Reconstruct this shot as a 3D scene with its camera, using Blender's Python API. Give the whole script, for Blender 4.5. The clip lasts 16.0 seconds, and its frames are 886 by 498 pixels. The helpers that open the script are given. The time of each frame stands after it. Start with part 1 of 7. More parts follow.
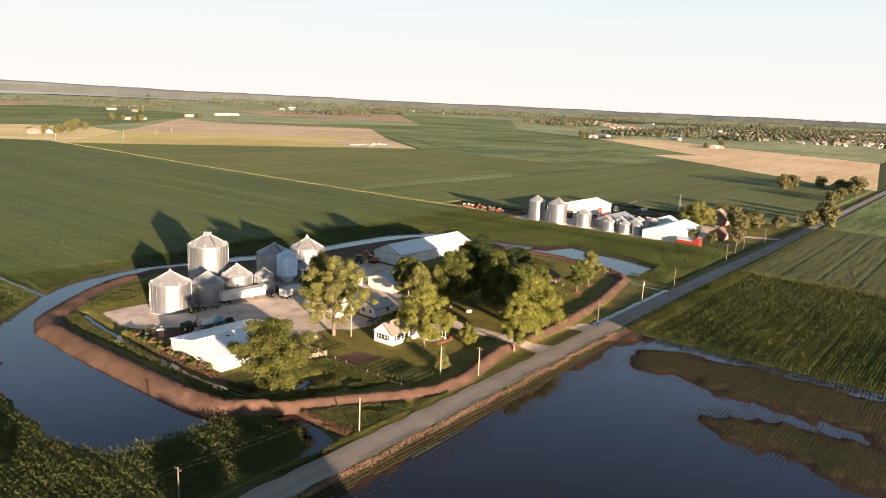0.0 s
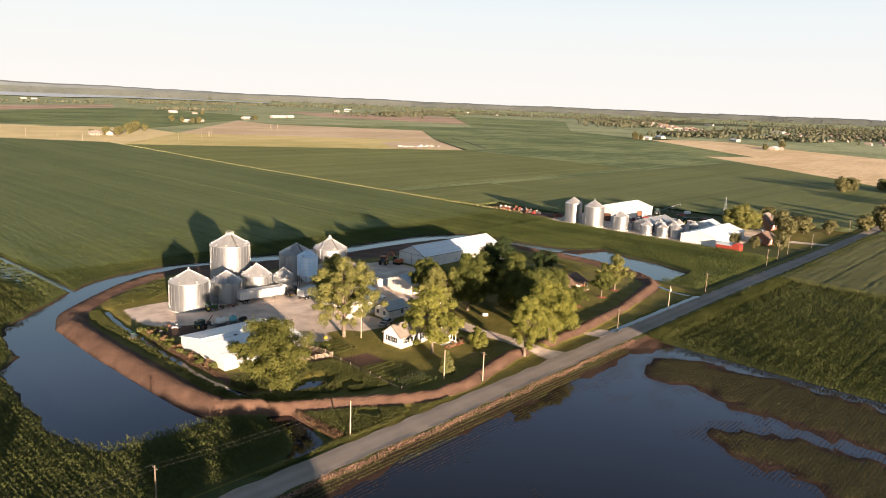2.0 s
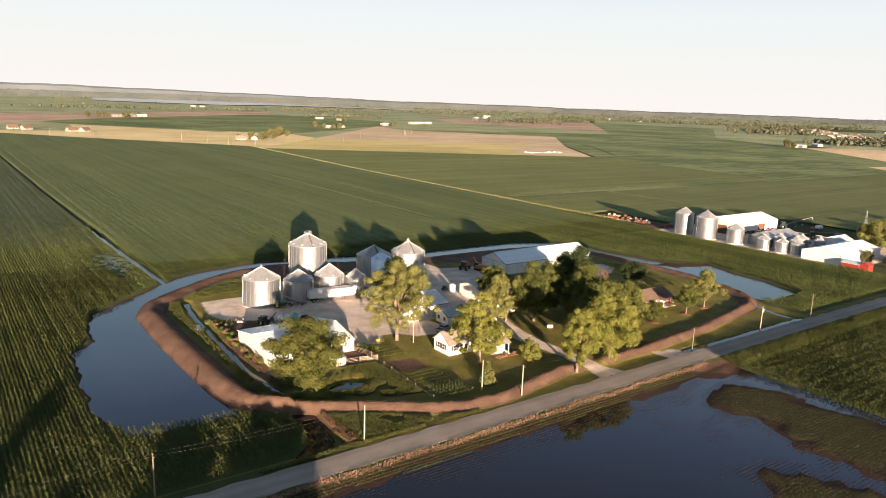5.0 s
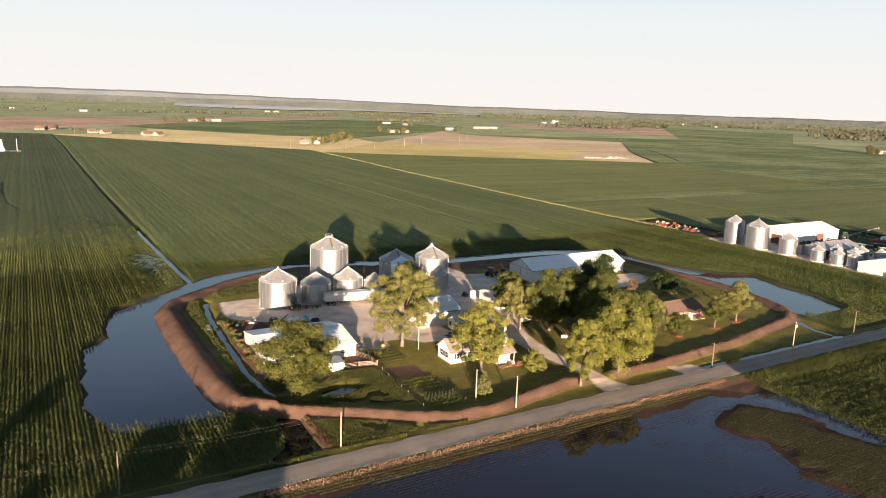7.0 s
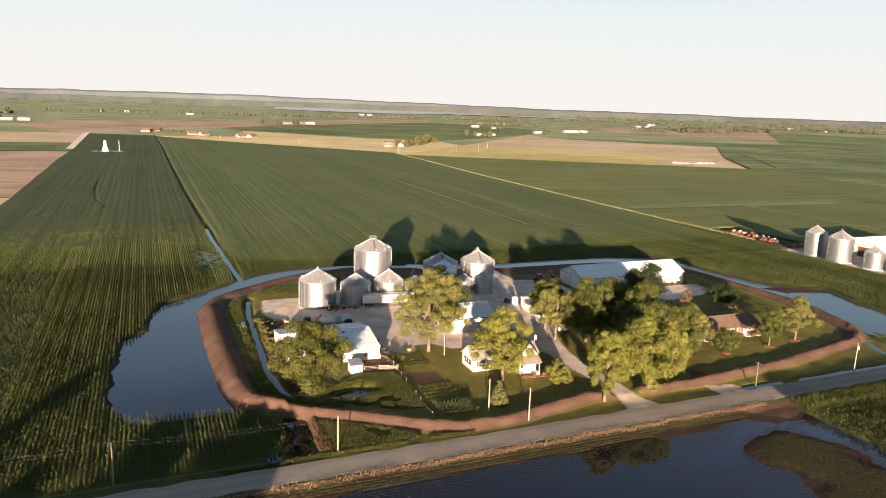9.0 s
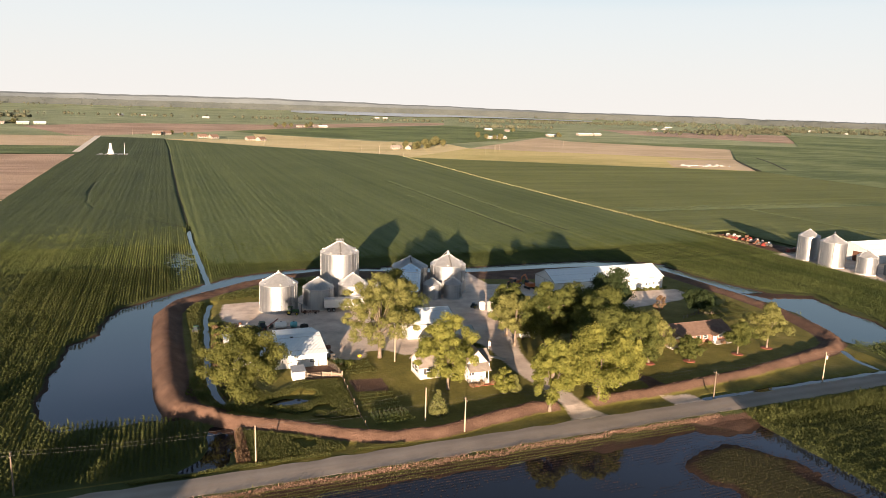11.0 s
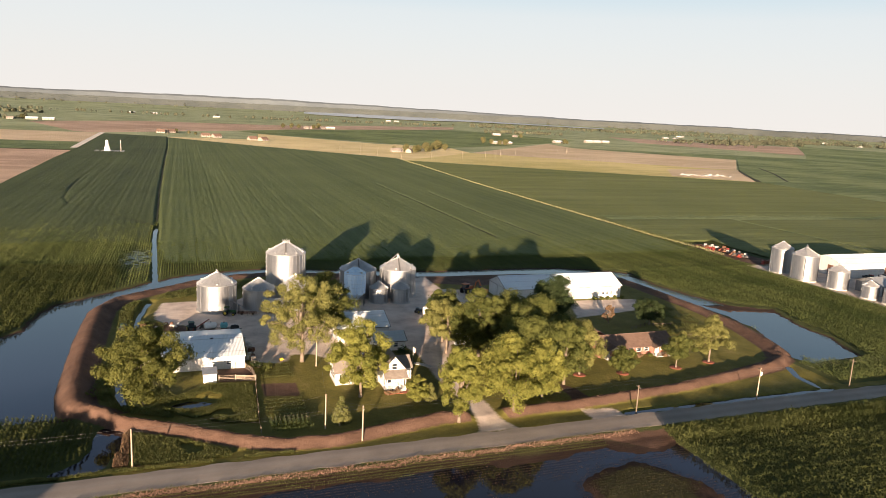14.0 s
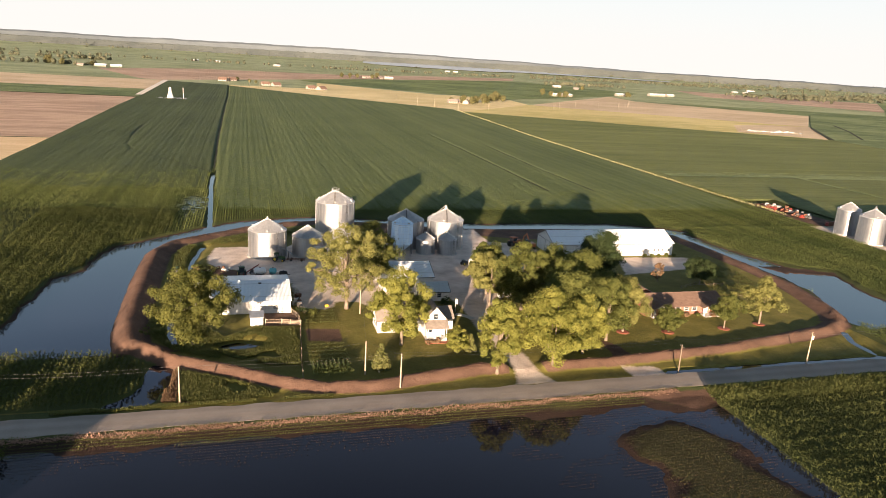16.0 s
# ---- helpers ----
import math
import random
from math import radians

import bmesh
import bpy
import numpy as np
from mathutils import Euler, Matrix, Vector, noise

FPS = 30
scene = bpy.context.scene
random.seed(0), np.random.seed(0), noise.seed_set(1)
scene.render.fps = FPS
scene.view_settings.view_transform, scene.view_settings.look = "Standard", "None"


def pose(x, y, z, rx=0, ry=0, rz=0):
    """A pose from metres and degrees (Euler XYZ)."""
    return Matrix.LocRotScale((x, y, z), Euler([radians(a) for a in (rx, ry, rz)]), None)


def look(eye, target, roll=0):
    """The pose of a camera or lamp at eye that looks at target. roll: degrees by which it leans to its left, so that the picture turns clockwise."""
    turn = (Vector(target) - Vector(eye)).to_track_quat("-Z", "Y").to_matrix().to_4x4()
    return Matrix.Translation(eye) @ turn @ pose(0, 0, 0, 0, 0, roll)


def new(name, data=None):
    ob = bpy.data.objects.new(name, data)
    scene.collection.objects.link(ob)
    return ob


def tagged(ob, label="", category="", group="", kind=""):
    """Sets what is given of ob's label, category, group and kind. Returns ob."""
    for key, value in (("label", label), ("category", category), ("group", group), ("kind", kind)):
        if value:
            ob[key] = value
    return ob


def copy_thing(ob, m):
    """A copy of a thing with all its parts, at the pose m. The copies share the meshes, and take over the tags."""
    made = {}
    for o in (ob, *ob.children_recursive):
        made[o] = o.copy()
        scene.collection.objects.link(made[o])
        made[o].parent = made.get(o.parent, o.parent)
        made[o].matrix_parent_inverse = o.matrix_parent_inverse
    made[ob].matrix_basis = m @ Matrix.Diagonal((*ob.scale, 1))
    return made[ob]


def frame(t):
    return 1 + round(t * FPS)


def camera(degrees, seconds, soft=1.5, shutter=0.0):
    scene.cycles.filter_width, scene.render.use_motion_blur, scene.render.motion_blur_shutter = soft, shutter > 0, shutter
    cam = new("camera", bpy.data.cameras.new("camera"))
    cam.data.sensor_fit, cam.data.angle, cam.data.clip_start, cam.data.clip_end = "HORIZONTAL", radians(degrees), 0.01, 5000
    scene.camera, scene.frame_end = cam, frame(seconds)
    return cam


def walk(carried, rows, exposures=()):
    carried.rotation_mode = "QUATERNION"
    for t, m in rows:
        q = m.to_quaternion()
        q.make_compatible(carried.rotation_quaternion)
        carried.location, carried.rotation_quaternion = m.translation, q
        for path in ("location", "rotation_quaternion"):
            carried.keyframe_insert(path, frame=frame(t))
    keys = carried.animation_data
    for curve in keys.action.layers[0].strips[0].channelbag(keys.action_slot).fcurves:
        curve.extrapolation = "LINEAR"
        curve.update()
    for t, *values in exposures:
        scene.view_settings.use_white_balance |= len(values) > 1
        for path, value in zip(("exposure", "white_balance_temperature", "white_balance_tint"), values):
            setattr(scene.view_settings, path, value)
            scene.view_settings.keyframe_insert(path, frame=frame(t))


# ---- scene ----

# camera: seconds, eye, heading to the left of +y, pitch up, lean
PATH = [
    (0, (-84.36, -83.26, 58.43), -51.912, -11.679, 2.551),
    (0.5, (-82.64, -84.63, 58.52), -51.077, -11.723, 2.487),
    (1, (-80.67, -86.21, 58.60), -48.716, -11.760, 2.421),
    (1.5, (-78.12, -88.09, 58.54), -47.449, -11.755, 2.316),
    (2, (-75.42, -89.71, 58.46), -47.433, -11.733, 2.291),
    (2.5, (-72.89, -91.26, 58.37), -46.218, -11.710, 2.245),
    (3, (-69.96, -92.98, 58.21), -41.956, -11.697, 2.181),
    (3.5, (-66.76, -94.82, 58.29), -40.690, -11.731, 2.152),
    (4, (-63.67, -96.89, 58.25), -40.624, -11.669, 2.092),
    (4.5, (-60.40, -98.42, 58.11), -39.371, -11.633, 2.059),
    (5, (-57.23, -99.88, 58.08), -36.046, -11.627, 2.033),
    (5.2, (-56.00, -100.55, 58.07), -34.351, -11.633, 2.096),
    (7.5, (-38.92, -106.11, 57.92), -29.054, -11.443, 1.903),
    (8, (-35.27, -107.22, 58.11), -26.506, -11.471, 1.849),
    (10.3, (-17.48, -109.45, 57.68), -21.445, -11.258, 1.860),
    (10.5, (-15.73, -109.54, 57.68), -21.429, -11.243, 1.773),
    (11, (-11.60, -109.90, 57.55), -21.408, -11.190, 1.771),
    (11.5, (-7.73, -110.45, 57.54), -20.831, -11.140, 1.799),
    (12, (-3.88, -110.97, 57.47), -20.830, -11.083, 1.813),
    (12.5, (-0.09, -111.53, 57.43), -20.842, -11.073, 1.816),
    (13, (3.46, -112.02, 57.40), -20.865, -10.977, 2.246),
    (13.5, (6.26, -112.41, 57.33), -20.853, -10.907, 2.598),
    (14, (8.17, -112.61, 57.26), -20.403, -10.871, 2.939),
    (14.5, (9.44, -112.68, 57.27), -16.068, -11.027, 3.218),
    (15, (10.34, -112.87, 57.20), -15.878, -10.990, 3.441),
    (15.5, (10.64, -112.97, 57.00), -15.886, -11.467, 3.487),
    (16, (10.78, -112.97, 57.04), -16.022, -14.906, 3.484),
]


cam = camera(63.8, 16.0, soft=0.35)


def aim(eye, yaw, pitch, lean):
    a, b = radians(yaw), radians(pitch)
    way = Vector((-math.sin(a) * math.cos(b), math.cos(a) * math.cos(b), math.sin(b)))
    return look(eye, Vector(eye) + way, lean)


walk(cam, [(t, aim(e, yaw, pitch, lean)) for t, e, yaw, pitch, lean in PATH], [(0.0, 1.75), (4.0, 1.72), (8.0, 1.68), (11.0, 1.65), (13.0, 1.61), (15.0, 1.58), (16.0, 1.78)])

# world, sun
SUN_EL, SUN_TO = radians(6.2), (0.41, 0.912)      # the way the shadows fall
world = bpy.data.worlds.new("world")
scene.world = world
world.use_nodes = True
wn = world.node_tree
sky = wn.nodes.new("ShaderNodeTexSky")
sky.sky_type, sky.sun_disc = "NISHITA", False
sky.sun_elevation, sky.sun_rotation = SUN_EL, math.atan2(-SUN_TO[0], -SUN_TO[1])
sky.air_density, sky.dust_density, sky.ozone_density = 1.0, 2.0, 1.0
calm = wn.nodes.new("ShaderNodeHueSaturation")
calm.inputs["Saturation"].default_value, calm.inputs["Value"].default_value = 1.2, 0.255
wn.links.new(sky.outputs[0], calm.inputs["Color"])
# evening haze, thick near the horizon and thinning upwards
co = wn.nodes.new("ShaderNodeTexCoord")
sep = wn.nodes.new("ShaderNodeSeparateXYZ")
wn.links.new(co.outputs["Generated"], sep.inputs[0])
haze = wn.nodes.new("ShaderNodeValToRGB")
haze.color_ramp.elements[0].position, haze.color_ramp.elements[0].color = 0.0, (0.92, 0.92, 0.92, 1)
haze.color_ramp.elements[1].position, haze.color_ramp.elements[1].color = 1.0, (0.06, 0.06, 0.06, 1)
for p, v in ((0.11, 0.87), (0.20, 0.80), (0.34, 0.84), (0.46, 0.46), (0.58, 0.0)):
    e = haze.color_ramp.elements.new(p)
    e.color = (v, v, v, 1)
wn.links.new(sep.outputs[2], haze.inputs[0])
tone = wn.nodes.new("ShaderNodeValToRGB")
tone.color_ramp.elements[0].position, tone.color_ramp.elements[0].color = 0.0, (1.0, 0.95, 0.905, 1)
tone.color_ramp.elements[1].position, tone.color_ramp.elements[1].color = 0.13, (0.90, 0.945, 0.98, 1)
for p, c in ((0.19, (0.62, 0.85, 1.0)), (0.28, (0.54, 0.77, 1.0)), (0.42, (0.45, 0.62, 1.0)), (0.7, (0.75, 0.84, 1.0))):
    tone.color_ramp.elements.new(p).color = (*c, 1)
wn.links.new(sep.outputs[2], tone.inputs[0])
veil = wn.nodes.new("ShaderNodeVectorMath")
veil.operation = "SCALE"
veil.inputs["Scale"].default_value = 2.7
wn.links.new(tone.outputs[0], veil.inputs[0])
air = wn.nodes.new("ShaderNodeMix")
air.data_type = "RGBA"
wn.links.new(haze.outputs[0], air.inputs[0])
wn.links.new(calm.outputs[0], air.inputs[6])
wn.links.new(veil.outputs[0], air.inputs[7])
wn.links.new(air.outputs[2], wn.nodes["Background"].inputs[0])
wn.nodes["Background"].inputs[1].default_value = 0.12
sun = new("sun", bpy.data.lights.new("sun", "SUN"))
sun.data.energy, sun.data.angle, sun.data.color = 5.8, radians(0.6), (1.0, 0.73, 0.515)
sun.matrix_world = look((0, 0, 300), Vector((SUN_TO[0], SUN_TO[1], -math.tan(SUN_EL))) + Vector((0, 0, 300)))

# ---- materials ----
def material(name, rough=0.7, metal=0.0, spec=0.4):
    m = bpy.data.materials.new(name)
    m.use_nodes = True
    b = m.node_tree.nodes["Principled BSDF"]
    b.inputs["Roughness"].default_value, b.inputs["Metallic"].default_value = rough, metal
    b.inputs["Specular IOR Level"].default_value = spec
    return m, m.node_tree, b


def node(tree, kind, **values):
    n = tree.nodes.new(kind)
    for key, v in values.items():
        n.inputs[key.replace("_", " ")].default_value = v
    return n


def noise_of(tree, scale, detail=4.0, rough=0.6, space="Object", stretch=None):
    co = tree.nodes.new("ShaderNodeTexCoord")
    out = co.outputs[space]
    if stretch:
        mp = tree.nodes.new("ShaderNodeMapping")
        mp.inputs["Scale"].default_value = stretch
        tree.links.new(out, mp.inputs["Vector"])
        out = mp.outputs[0]
    n = node(tree, "ShaderNodeTexNoise", Scale=scale, Detail=detail, Roughness=rough)
    tree.links.new(out, n.inputs["Vector"])
    return n.outputs["Fac"]


def ramp(tree, fac, stops):
    r = tree.nodes.new("ShaderNodeValToRGB")
    r.color_ramp.elements[0].position, r.color_ramp.elements[0].color = stops[0][0], (*stops[0][1], 1)
    r.color_ramp.elements[1].position, r.color_ramp.elements[1].color = stops[-1][0], (*stops[-1][1], 1)
    for p, c in stops[1:-1]:
        e = r.color_ramp.elements.new(p)
        e.color = (*c, 1)
    tree.links.new(fac, r.inputs[0])
    return r.outputs[0]


def mixed(tree, fac, a, b, mode="MIX"):
    m = tree.nodes.new("ShaderNodeMix")
    m.data_type, m.blend_type = "RGBA", mode
    for sock, v in ((m.inputs[0], fac), (m.inputs[6], a), (m.inputs[7], b)):
        if isinstance(v, (int, float)):
            sock.default_value = v
        elif isinstance(v, tuple):
            sock.default_value = (*v, 1)
        else:
            tree.links.new(v, sock)
    return m.outputs[2]


def maths(tree, op, a, b=0.0, clamp=False):
    m = tree.nodes.new("ShaderNodeMath")
    m.operation, m.use_clamp = op, clamp
    for sock, v in zip(m.inputs, (a, b)):
        if isinstance(v, (int, float)):
            sock.default_value = v
        else:
            tree.links.new(v, sock)
    return m.outputs[0]


def bumped(tree, bsdf, height, strength=0.4, distance=0.05):
    b = node(tree, "ShaderNodeBump", Strength=strength, Distance=distance)
    tree.links.new(height, b.inputs["Height"])
    tree.links.new(b.outputs[0], bsdf.inputs["Normal"])


def plain(name, a, b, scale=2.0, rough=0.6, metal=0.0, bump=0.2, dist=0.02, spec=0.4, fine=None):
    """Two colours mixed by coarse and fine noise, with a little relief."""
    m, t, s = material(name, rough, metal, spec)
    coarse, small = noise_of(t, scale), noise_of(t, fine or scale * 7, 3.0)
    fac = maths(t, "ADD", maths(t, "MULTIPLY", coarse, 0.65), maths(t, "MULTIPLY", small, 0.35))
    t.links.new(ramp(t, fac, [(0.35, a), (0.65, b)]), s.inputs["Base Color"])
    t.links.new(maths(t, "ADD", rough - 0.1, maths(t, "MULTIPLY", small, 0.2)), s.inputs["Roughness"])
    if bump:
        bumped(t, s, small, bump, dist)
    return m


def foliage(name, dark, light, patch=0.05, translucent=0.42, leaf=0.15, rows=""):
    """Leaves: coloured leaf by leaf and in patches, with light passing through."""
    m, t, s = material(name, 0.65, 0.0, 0.12)
    geo = t.nodes.new("ShaderNodeNewGeometry")
    fac = maths(t, "ADD", maths(t, "MULTIPLY", geo.outputs["Random Per Island"], leaf), maths(t, "MULTIPLY", noise_of(t, patch, 4.0), 1.0 - leaf))
    if rows:
        # sown rows and passes differ a little in growth
        wide_pass, narrow = [noise_of(t, k, 2.0, 0.5, "Object", (1, 0.012, 1) if rows == "y" else (0.012, 1, 1)) for k in (0.05, 0.28)]
        streak = maths(t, "ADD", maths(t, "MULTIPLY", wide_pass, 0.5), maths(t, "MULTIPLY", narrow, 0.5))
        fac = maths(t, "ADD", fac, maths(t, "MULTIPLY", maths(t, "SUBTRACT", streak, 0.5), 1.5))
    col = ramp(t, fac, [(0.25, dark), (0.78, light)])
    t.links.new(col, s.inputs["Base Color"])
    tr = t.nodes.new("ShaderNodeBsdfTranslucent")
    t.links.new(mixed(t, 1.0, col, (0.9, 1.0, 0.4), "MULTIPLY"), tr.inputs[0])
    mix = t.nodes.new("ShaderNodeMixShader")
    mix.inputs[0].default_value = translucent
    t.links.new(s.outputs[0], mix.inputs[1])
    t.links.new(tr.outputs[0], mix.inputs[2])
    t.links.new(mix.outputs[0], t.nodes["Material Output"].inputs["Surface"])
    return m


def corrugated(name, a, b, period=0.12, metal=0.85, rough=0.42, axis="z", strength=0.5):
    """Ribbed sheet metal in rings or strips, stained in streaks."""
    m, t, s = material(name, rough, metal, 0.5)
    co = t.nodes.new("ShaderNodeTexCoord")
    sep = t.nodes.new("ShaderNodeSeparateXYZ")
    t.links.new(co.outputs["Object"], sep.inputs[0])
    wave = maths(t, "SINE", maths(t, "MULTIPLY", sep.outputs["XYZ".index(axis.upper())], math.tau / period))
    streak = noise_of(t, 1.3, 4.0, 0.6, "Object", (1, 1, 0.15))
    sheet = maths(t, "FRACT", maths(t, "MULTIPLY", sep.outputs[2], 1 / 1.12))
    seam = maths(t, "LESS_THAN", sheet, 0.06)
    col = ramp(t, streak, [(0.3, a), (0.7, b)])
    t.links.new(mixed(t, maths(t, "MULTIPLY", seam, 0.35), col, (0.3, 0.3, 0.3)), s.inputs["Base Color"])
    t.links.new(maths(t, "ADD", rough - 0.12, maths(t, "MULTIPLY", streak, 0.3)), s.inputs["Roughness"])
    bumped(t, s, wave, strength, period * 0.12)
    return m


M_GALV = corrugated("galvanised corrugated steel", (0.30, 0.31, 0.32), (0.40, 0.405, 0.41), 0.12, 0.88, 0.40)
M_GALV_OLD = corrugated("weathered galvanised steel", (0.30, 0.315, 0.33), (0.42, 0.435, 0.45), 0.12, 0.88, 0.46)
M_GALV_ROOF = plain("galvanised roof sheet", (0.42, 0.43, 0.44), (0.58, 0.58, 0.575), 0.7, 0.5, 0.7, 0.1)
# blue-white steel, with the blue skylight of its shade added to the colour
M_BLUE_STEEL = corrugated("blue-white hopper steel with skylight tint", (0.46, 0.66, 0.88), (0.70, 0.83, 0.94), 0.5, 0.0, 0.45, "x", 0.3)
M_WHITE_STEEL = corrugated("white painted ribbed steel", (0.55, 0.55, 0.54), (0.66, 0.66, 0.645), 0.3, 0.0, 0.5, "x", 0.35)
# white roof paint, its base tinted blue in place of reflected sky
M_WHITE_ROOF = corrugated("white roof steel with painted sky tint", (0.70, 0.77, 0.83), (0.80, 0.85, 0.88), 0.3, 0.0, 0.3, "x", 0.35)
M_TAN_STEEL = corrugated("faded cream painted steel", (0.56, 0.51, 0.47), (0.65, 0.60, 0.55), 0.3, 0.0, 0.55, "y", 0.35)
M_GREY_ROOF = corrugated("grey-blue roof steel", (0.44, 0.52, 0.58), (0.56, 0.63, 0.67), 0.3, 0.1, 0.5, "x", 0.35)
M_WHITE = plain("white paint", (0.72, 0.71, 0.68), (0.82, 0.81, 0.79), 1.5, 0.55)
M_SIDING = corrugated("white lap siding", (0.72, 0.71, 0.69), (0.82, 0.81, 0.79), 0.16, 0.0, 0.6, "z", 0.6)
M_DARK = plain("dark gap", (0.02, 0.02, 0.022), (0.04, 0.04, 0.045), 1.0, 0.6)
M_GLASS, _t, _s = material("window glass", 0.08, 0.0, 0.6)
_s.inputs["Base Color"].default_value = (0.03, 0.04, 0.05, 1)
M_SHINGLE = plain("brown asphalt shingles", (0.135, 0.085, 0.063), (0.22, 0.145, 0.11), 1.2, 0.9, 0, 0.6, 0.03)
M_SHINGLE_GREY = plain("grey-brown asphalt shingles", (0.19, 0.165, 0.14), (0.30, 0.26, 0.23), 1.2, 0.9, 0, 0.6, 0.03)
M_RED = plain("red machine paint", (0.19, 0.026, 0.02), (0.29, 0.045, 0.032), 1.2, 0.5)
M_ORANGE = plain("orange machine paint", (0.38, 0.11, 0.04), (0.50, 0.17, 0.06), 1.2, 0.5)
M_GREEN_PAINT = plain("green machine paint", (0.012, 0.045, 0.016), (0.022, 0.075, 0.026), 1.2, 0.45)
M_YELLOW = plain("yellow paint", (0.62, 0.46, 0.04), (0.78, 0.60, 0.08), 1.2, 0.5)
M_TEAL = plain("teal tank plastic", (0.10, 0.36, 0.42), (0.20, 0.50, 0.54), 1.2, 0.4)
M_RUBBER = plain("black rubber", (0.015, 0.015, 0.015), (0.035, 0.033, 0.03), 3.0, 0.85)
M_STEEL = plain("dark worn steel", (0.10, 0.10, 0.10), (0.22, 0.21, 0.20), 3.0, 0.5, 0.6)
M_RUST = plain("rusty steel", (0.10, 0.048, 0.032), (0.20, 0.10, 0.06), 2.0, 0.8, 0.2)
M_POLE = plain("weathered pole wood", (0.27, 0.21, 0.15), (0.44, 0.36, 0.27), 1.0, 0.85, 0, 0.4)
M_POLE_DARK = plain("tarred pole wood", (0.10, 0.08, 0.06), (0.20, 0.16, 0.12), 1.0, 0.85, 0, 0.4)
M_TIMBER = plain("weathered fence timber", (0.26, 0.20, 0.15), (0.42, 0.34, 0.26), 2.0, 0.8)
M_BARK = plain("tree bark", (0.13, 0.10, 0.075), (0.26, 0.21, 0.16), 1.5, 0.9, 0, 0.7, 0.05)
M_WIRE = plain("dull aluminium wire", (0.10, 0.10, 0.10), (0.16, 0.16, 0.16), 2.0, 0.5, 0.5, 0)
M_MULCH = plain("red bark mulch", (0.22, 0.07, 0.04), (0.36, 0.13, 0.08), 4.0, 0.95, 0, 0.8)
M_CONCRETE = plain("pale concrete", (0.42, 0.40, 0.37), (0.56, 0.54, 0.50), 0.6, 0.85)
M_RUBBLE = plain("pale broken concrete", (0.36, 0.35, 0.33), (0.52, 0.51, 0.49), 1.0, 0.85)
M_LEAF = foliage("broad leaves", (0.042, 0.060, 0.017), (0.190, 0.198, 0.058), 0.35)
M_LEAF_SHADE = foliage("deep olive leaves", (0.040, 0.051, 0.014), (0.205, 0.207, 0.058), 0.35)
M_LEAF_BRIGHT = foliage("bright yellow-green leaves", (0.094, 0.112, 0.024), (0.345, 0.335, 0.088), 0.35)
M_LEAF_GREY = foliage("olive leaves", (0.094, 0.104, 0.032), (0.340, 0.326, 0.115), 0.35)
M_LEAF_DARK = foliage("dark green leaves", (0.022, 0.040, 0.017), (0.072, 0.095, 0.038), 0.35)
M_NEEDLE = foliage("spruce needles", (0.060, 0.070, 0.022), (0.170, 0.166, 0.056), 0.4, 0.1)
M_DRY = foliage("dry brown twigs", (0.10, 0.062, 0.035), (0.21, 0.14, 0.085), 0.3, 0.1)
M_CORN = foliage("crop leaves", (0.062, 0.086, 0.028), (0.158, 0.180, 0.066), 0.035, rows="y")
M_CORN_WEST = foliage("crop leaves of the west field", (0.074, 0.100, 0.033), (0.200, 0.226, 0.084), 0.035, rows="y")
M_CORN_TALL = foliage("tall crop leaves", (0.033, 0.045, 0.015), (0.112, 0.124, 0.043), 0.035)
M_DROWNED = foliage("drowned crop leaves", (0.036, 0.023, 0.017), (0.105, 0.068, 0.050), 0.05)
M_BANK = foliage("thin plants on mud", (0.050, 0.050, 0.020), (0.125, 0.116, 0.046), 0.05)
M_SOY = foliage("low crop leaves", (0.075, 0.092, 0.030), (0.190, 0.195, 0.074), 0.03)
M_WEED = foliage("rough weeds", (0.078, 0.095, 0.028), (0.235, 0.235, 0.090), 0.15)
M_PALEGRASS = foliage("pale seeding grass", (0.30, 0.30, 0.14), (0.52, 0.50, 0.27), 0.2, 0.15)
M_STRAW = foliage("dry stubble", (0.27, 0.165, 0.12), (0.48, 0.32, 0.24), 0.2, 0.15)

# ---- building helpers ----
def part(name, bm, mat, parent=None, label="", smooth=False):
    """Links a bmesh, or (vertices, faces), as one mesh object under parent."""
    me = bpy.data.meshes.new(name)
    if isinstance(bm, tuple):
        me.from_pydata(*[list(v) for v in (bm[0], [], bm[1])])
    else:
        bm.to_mesh(me)
        bm.free()
    me.materials.append(mat)
    if smooth:
        me.polygons.foreach_set("use_smooth", [True] * len(me.polygons))
    ob = new(name, me)
    ob.parent = parent
    if label:
        ob["label"] = label
    return ob


def thing(name, label, category, m=None, group="", kind=""):
    ob = tagged(new(name), label, category, group, kind)
    ob.matrix_basis = m or Matrix()
    return ob


def quads(name, co, size, mat, parent=None):
    """A mesh of loose faces with size corners each, from an array of corners."""
    me = bpy.data.meshes.new(name)
    n = len(co) // size
    me.vertices.add(len(co))
    me.vertices.foreach_set("co", np.asarray(co, np.float32).ravel())
    me.loops.add(len(co))
    me.loops.foreach_set("vertex_index", np.arange(len(co), dtype=np.int32))
    me.polygons.add(n)
    me.polygons.foreach_set("loop_start", np.arange(0, len(co), size, dtype=np.int32))
    me.update(calc_edges=True)
    me.materials.append(mat)
    ob = new(name, me)
    ob.parent = parent
    return ob


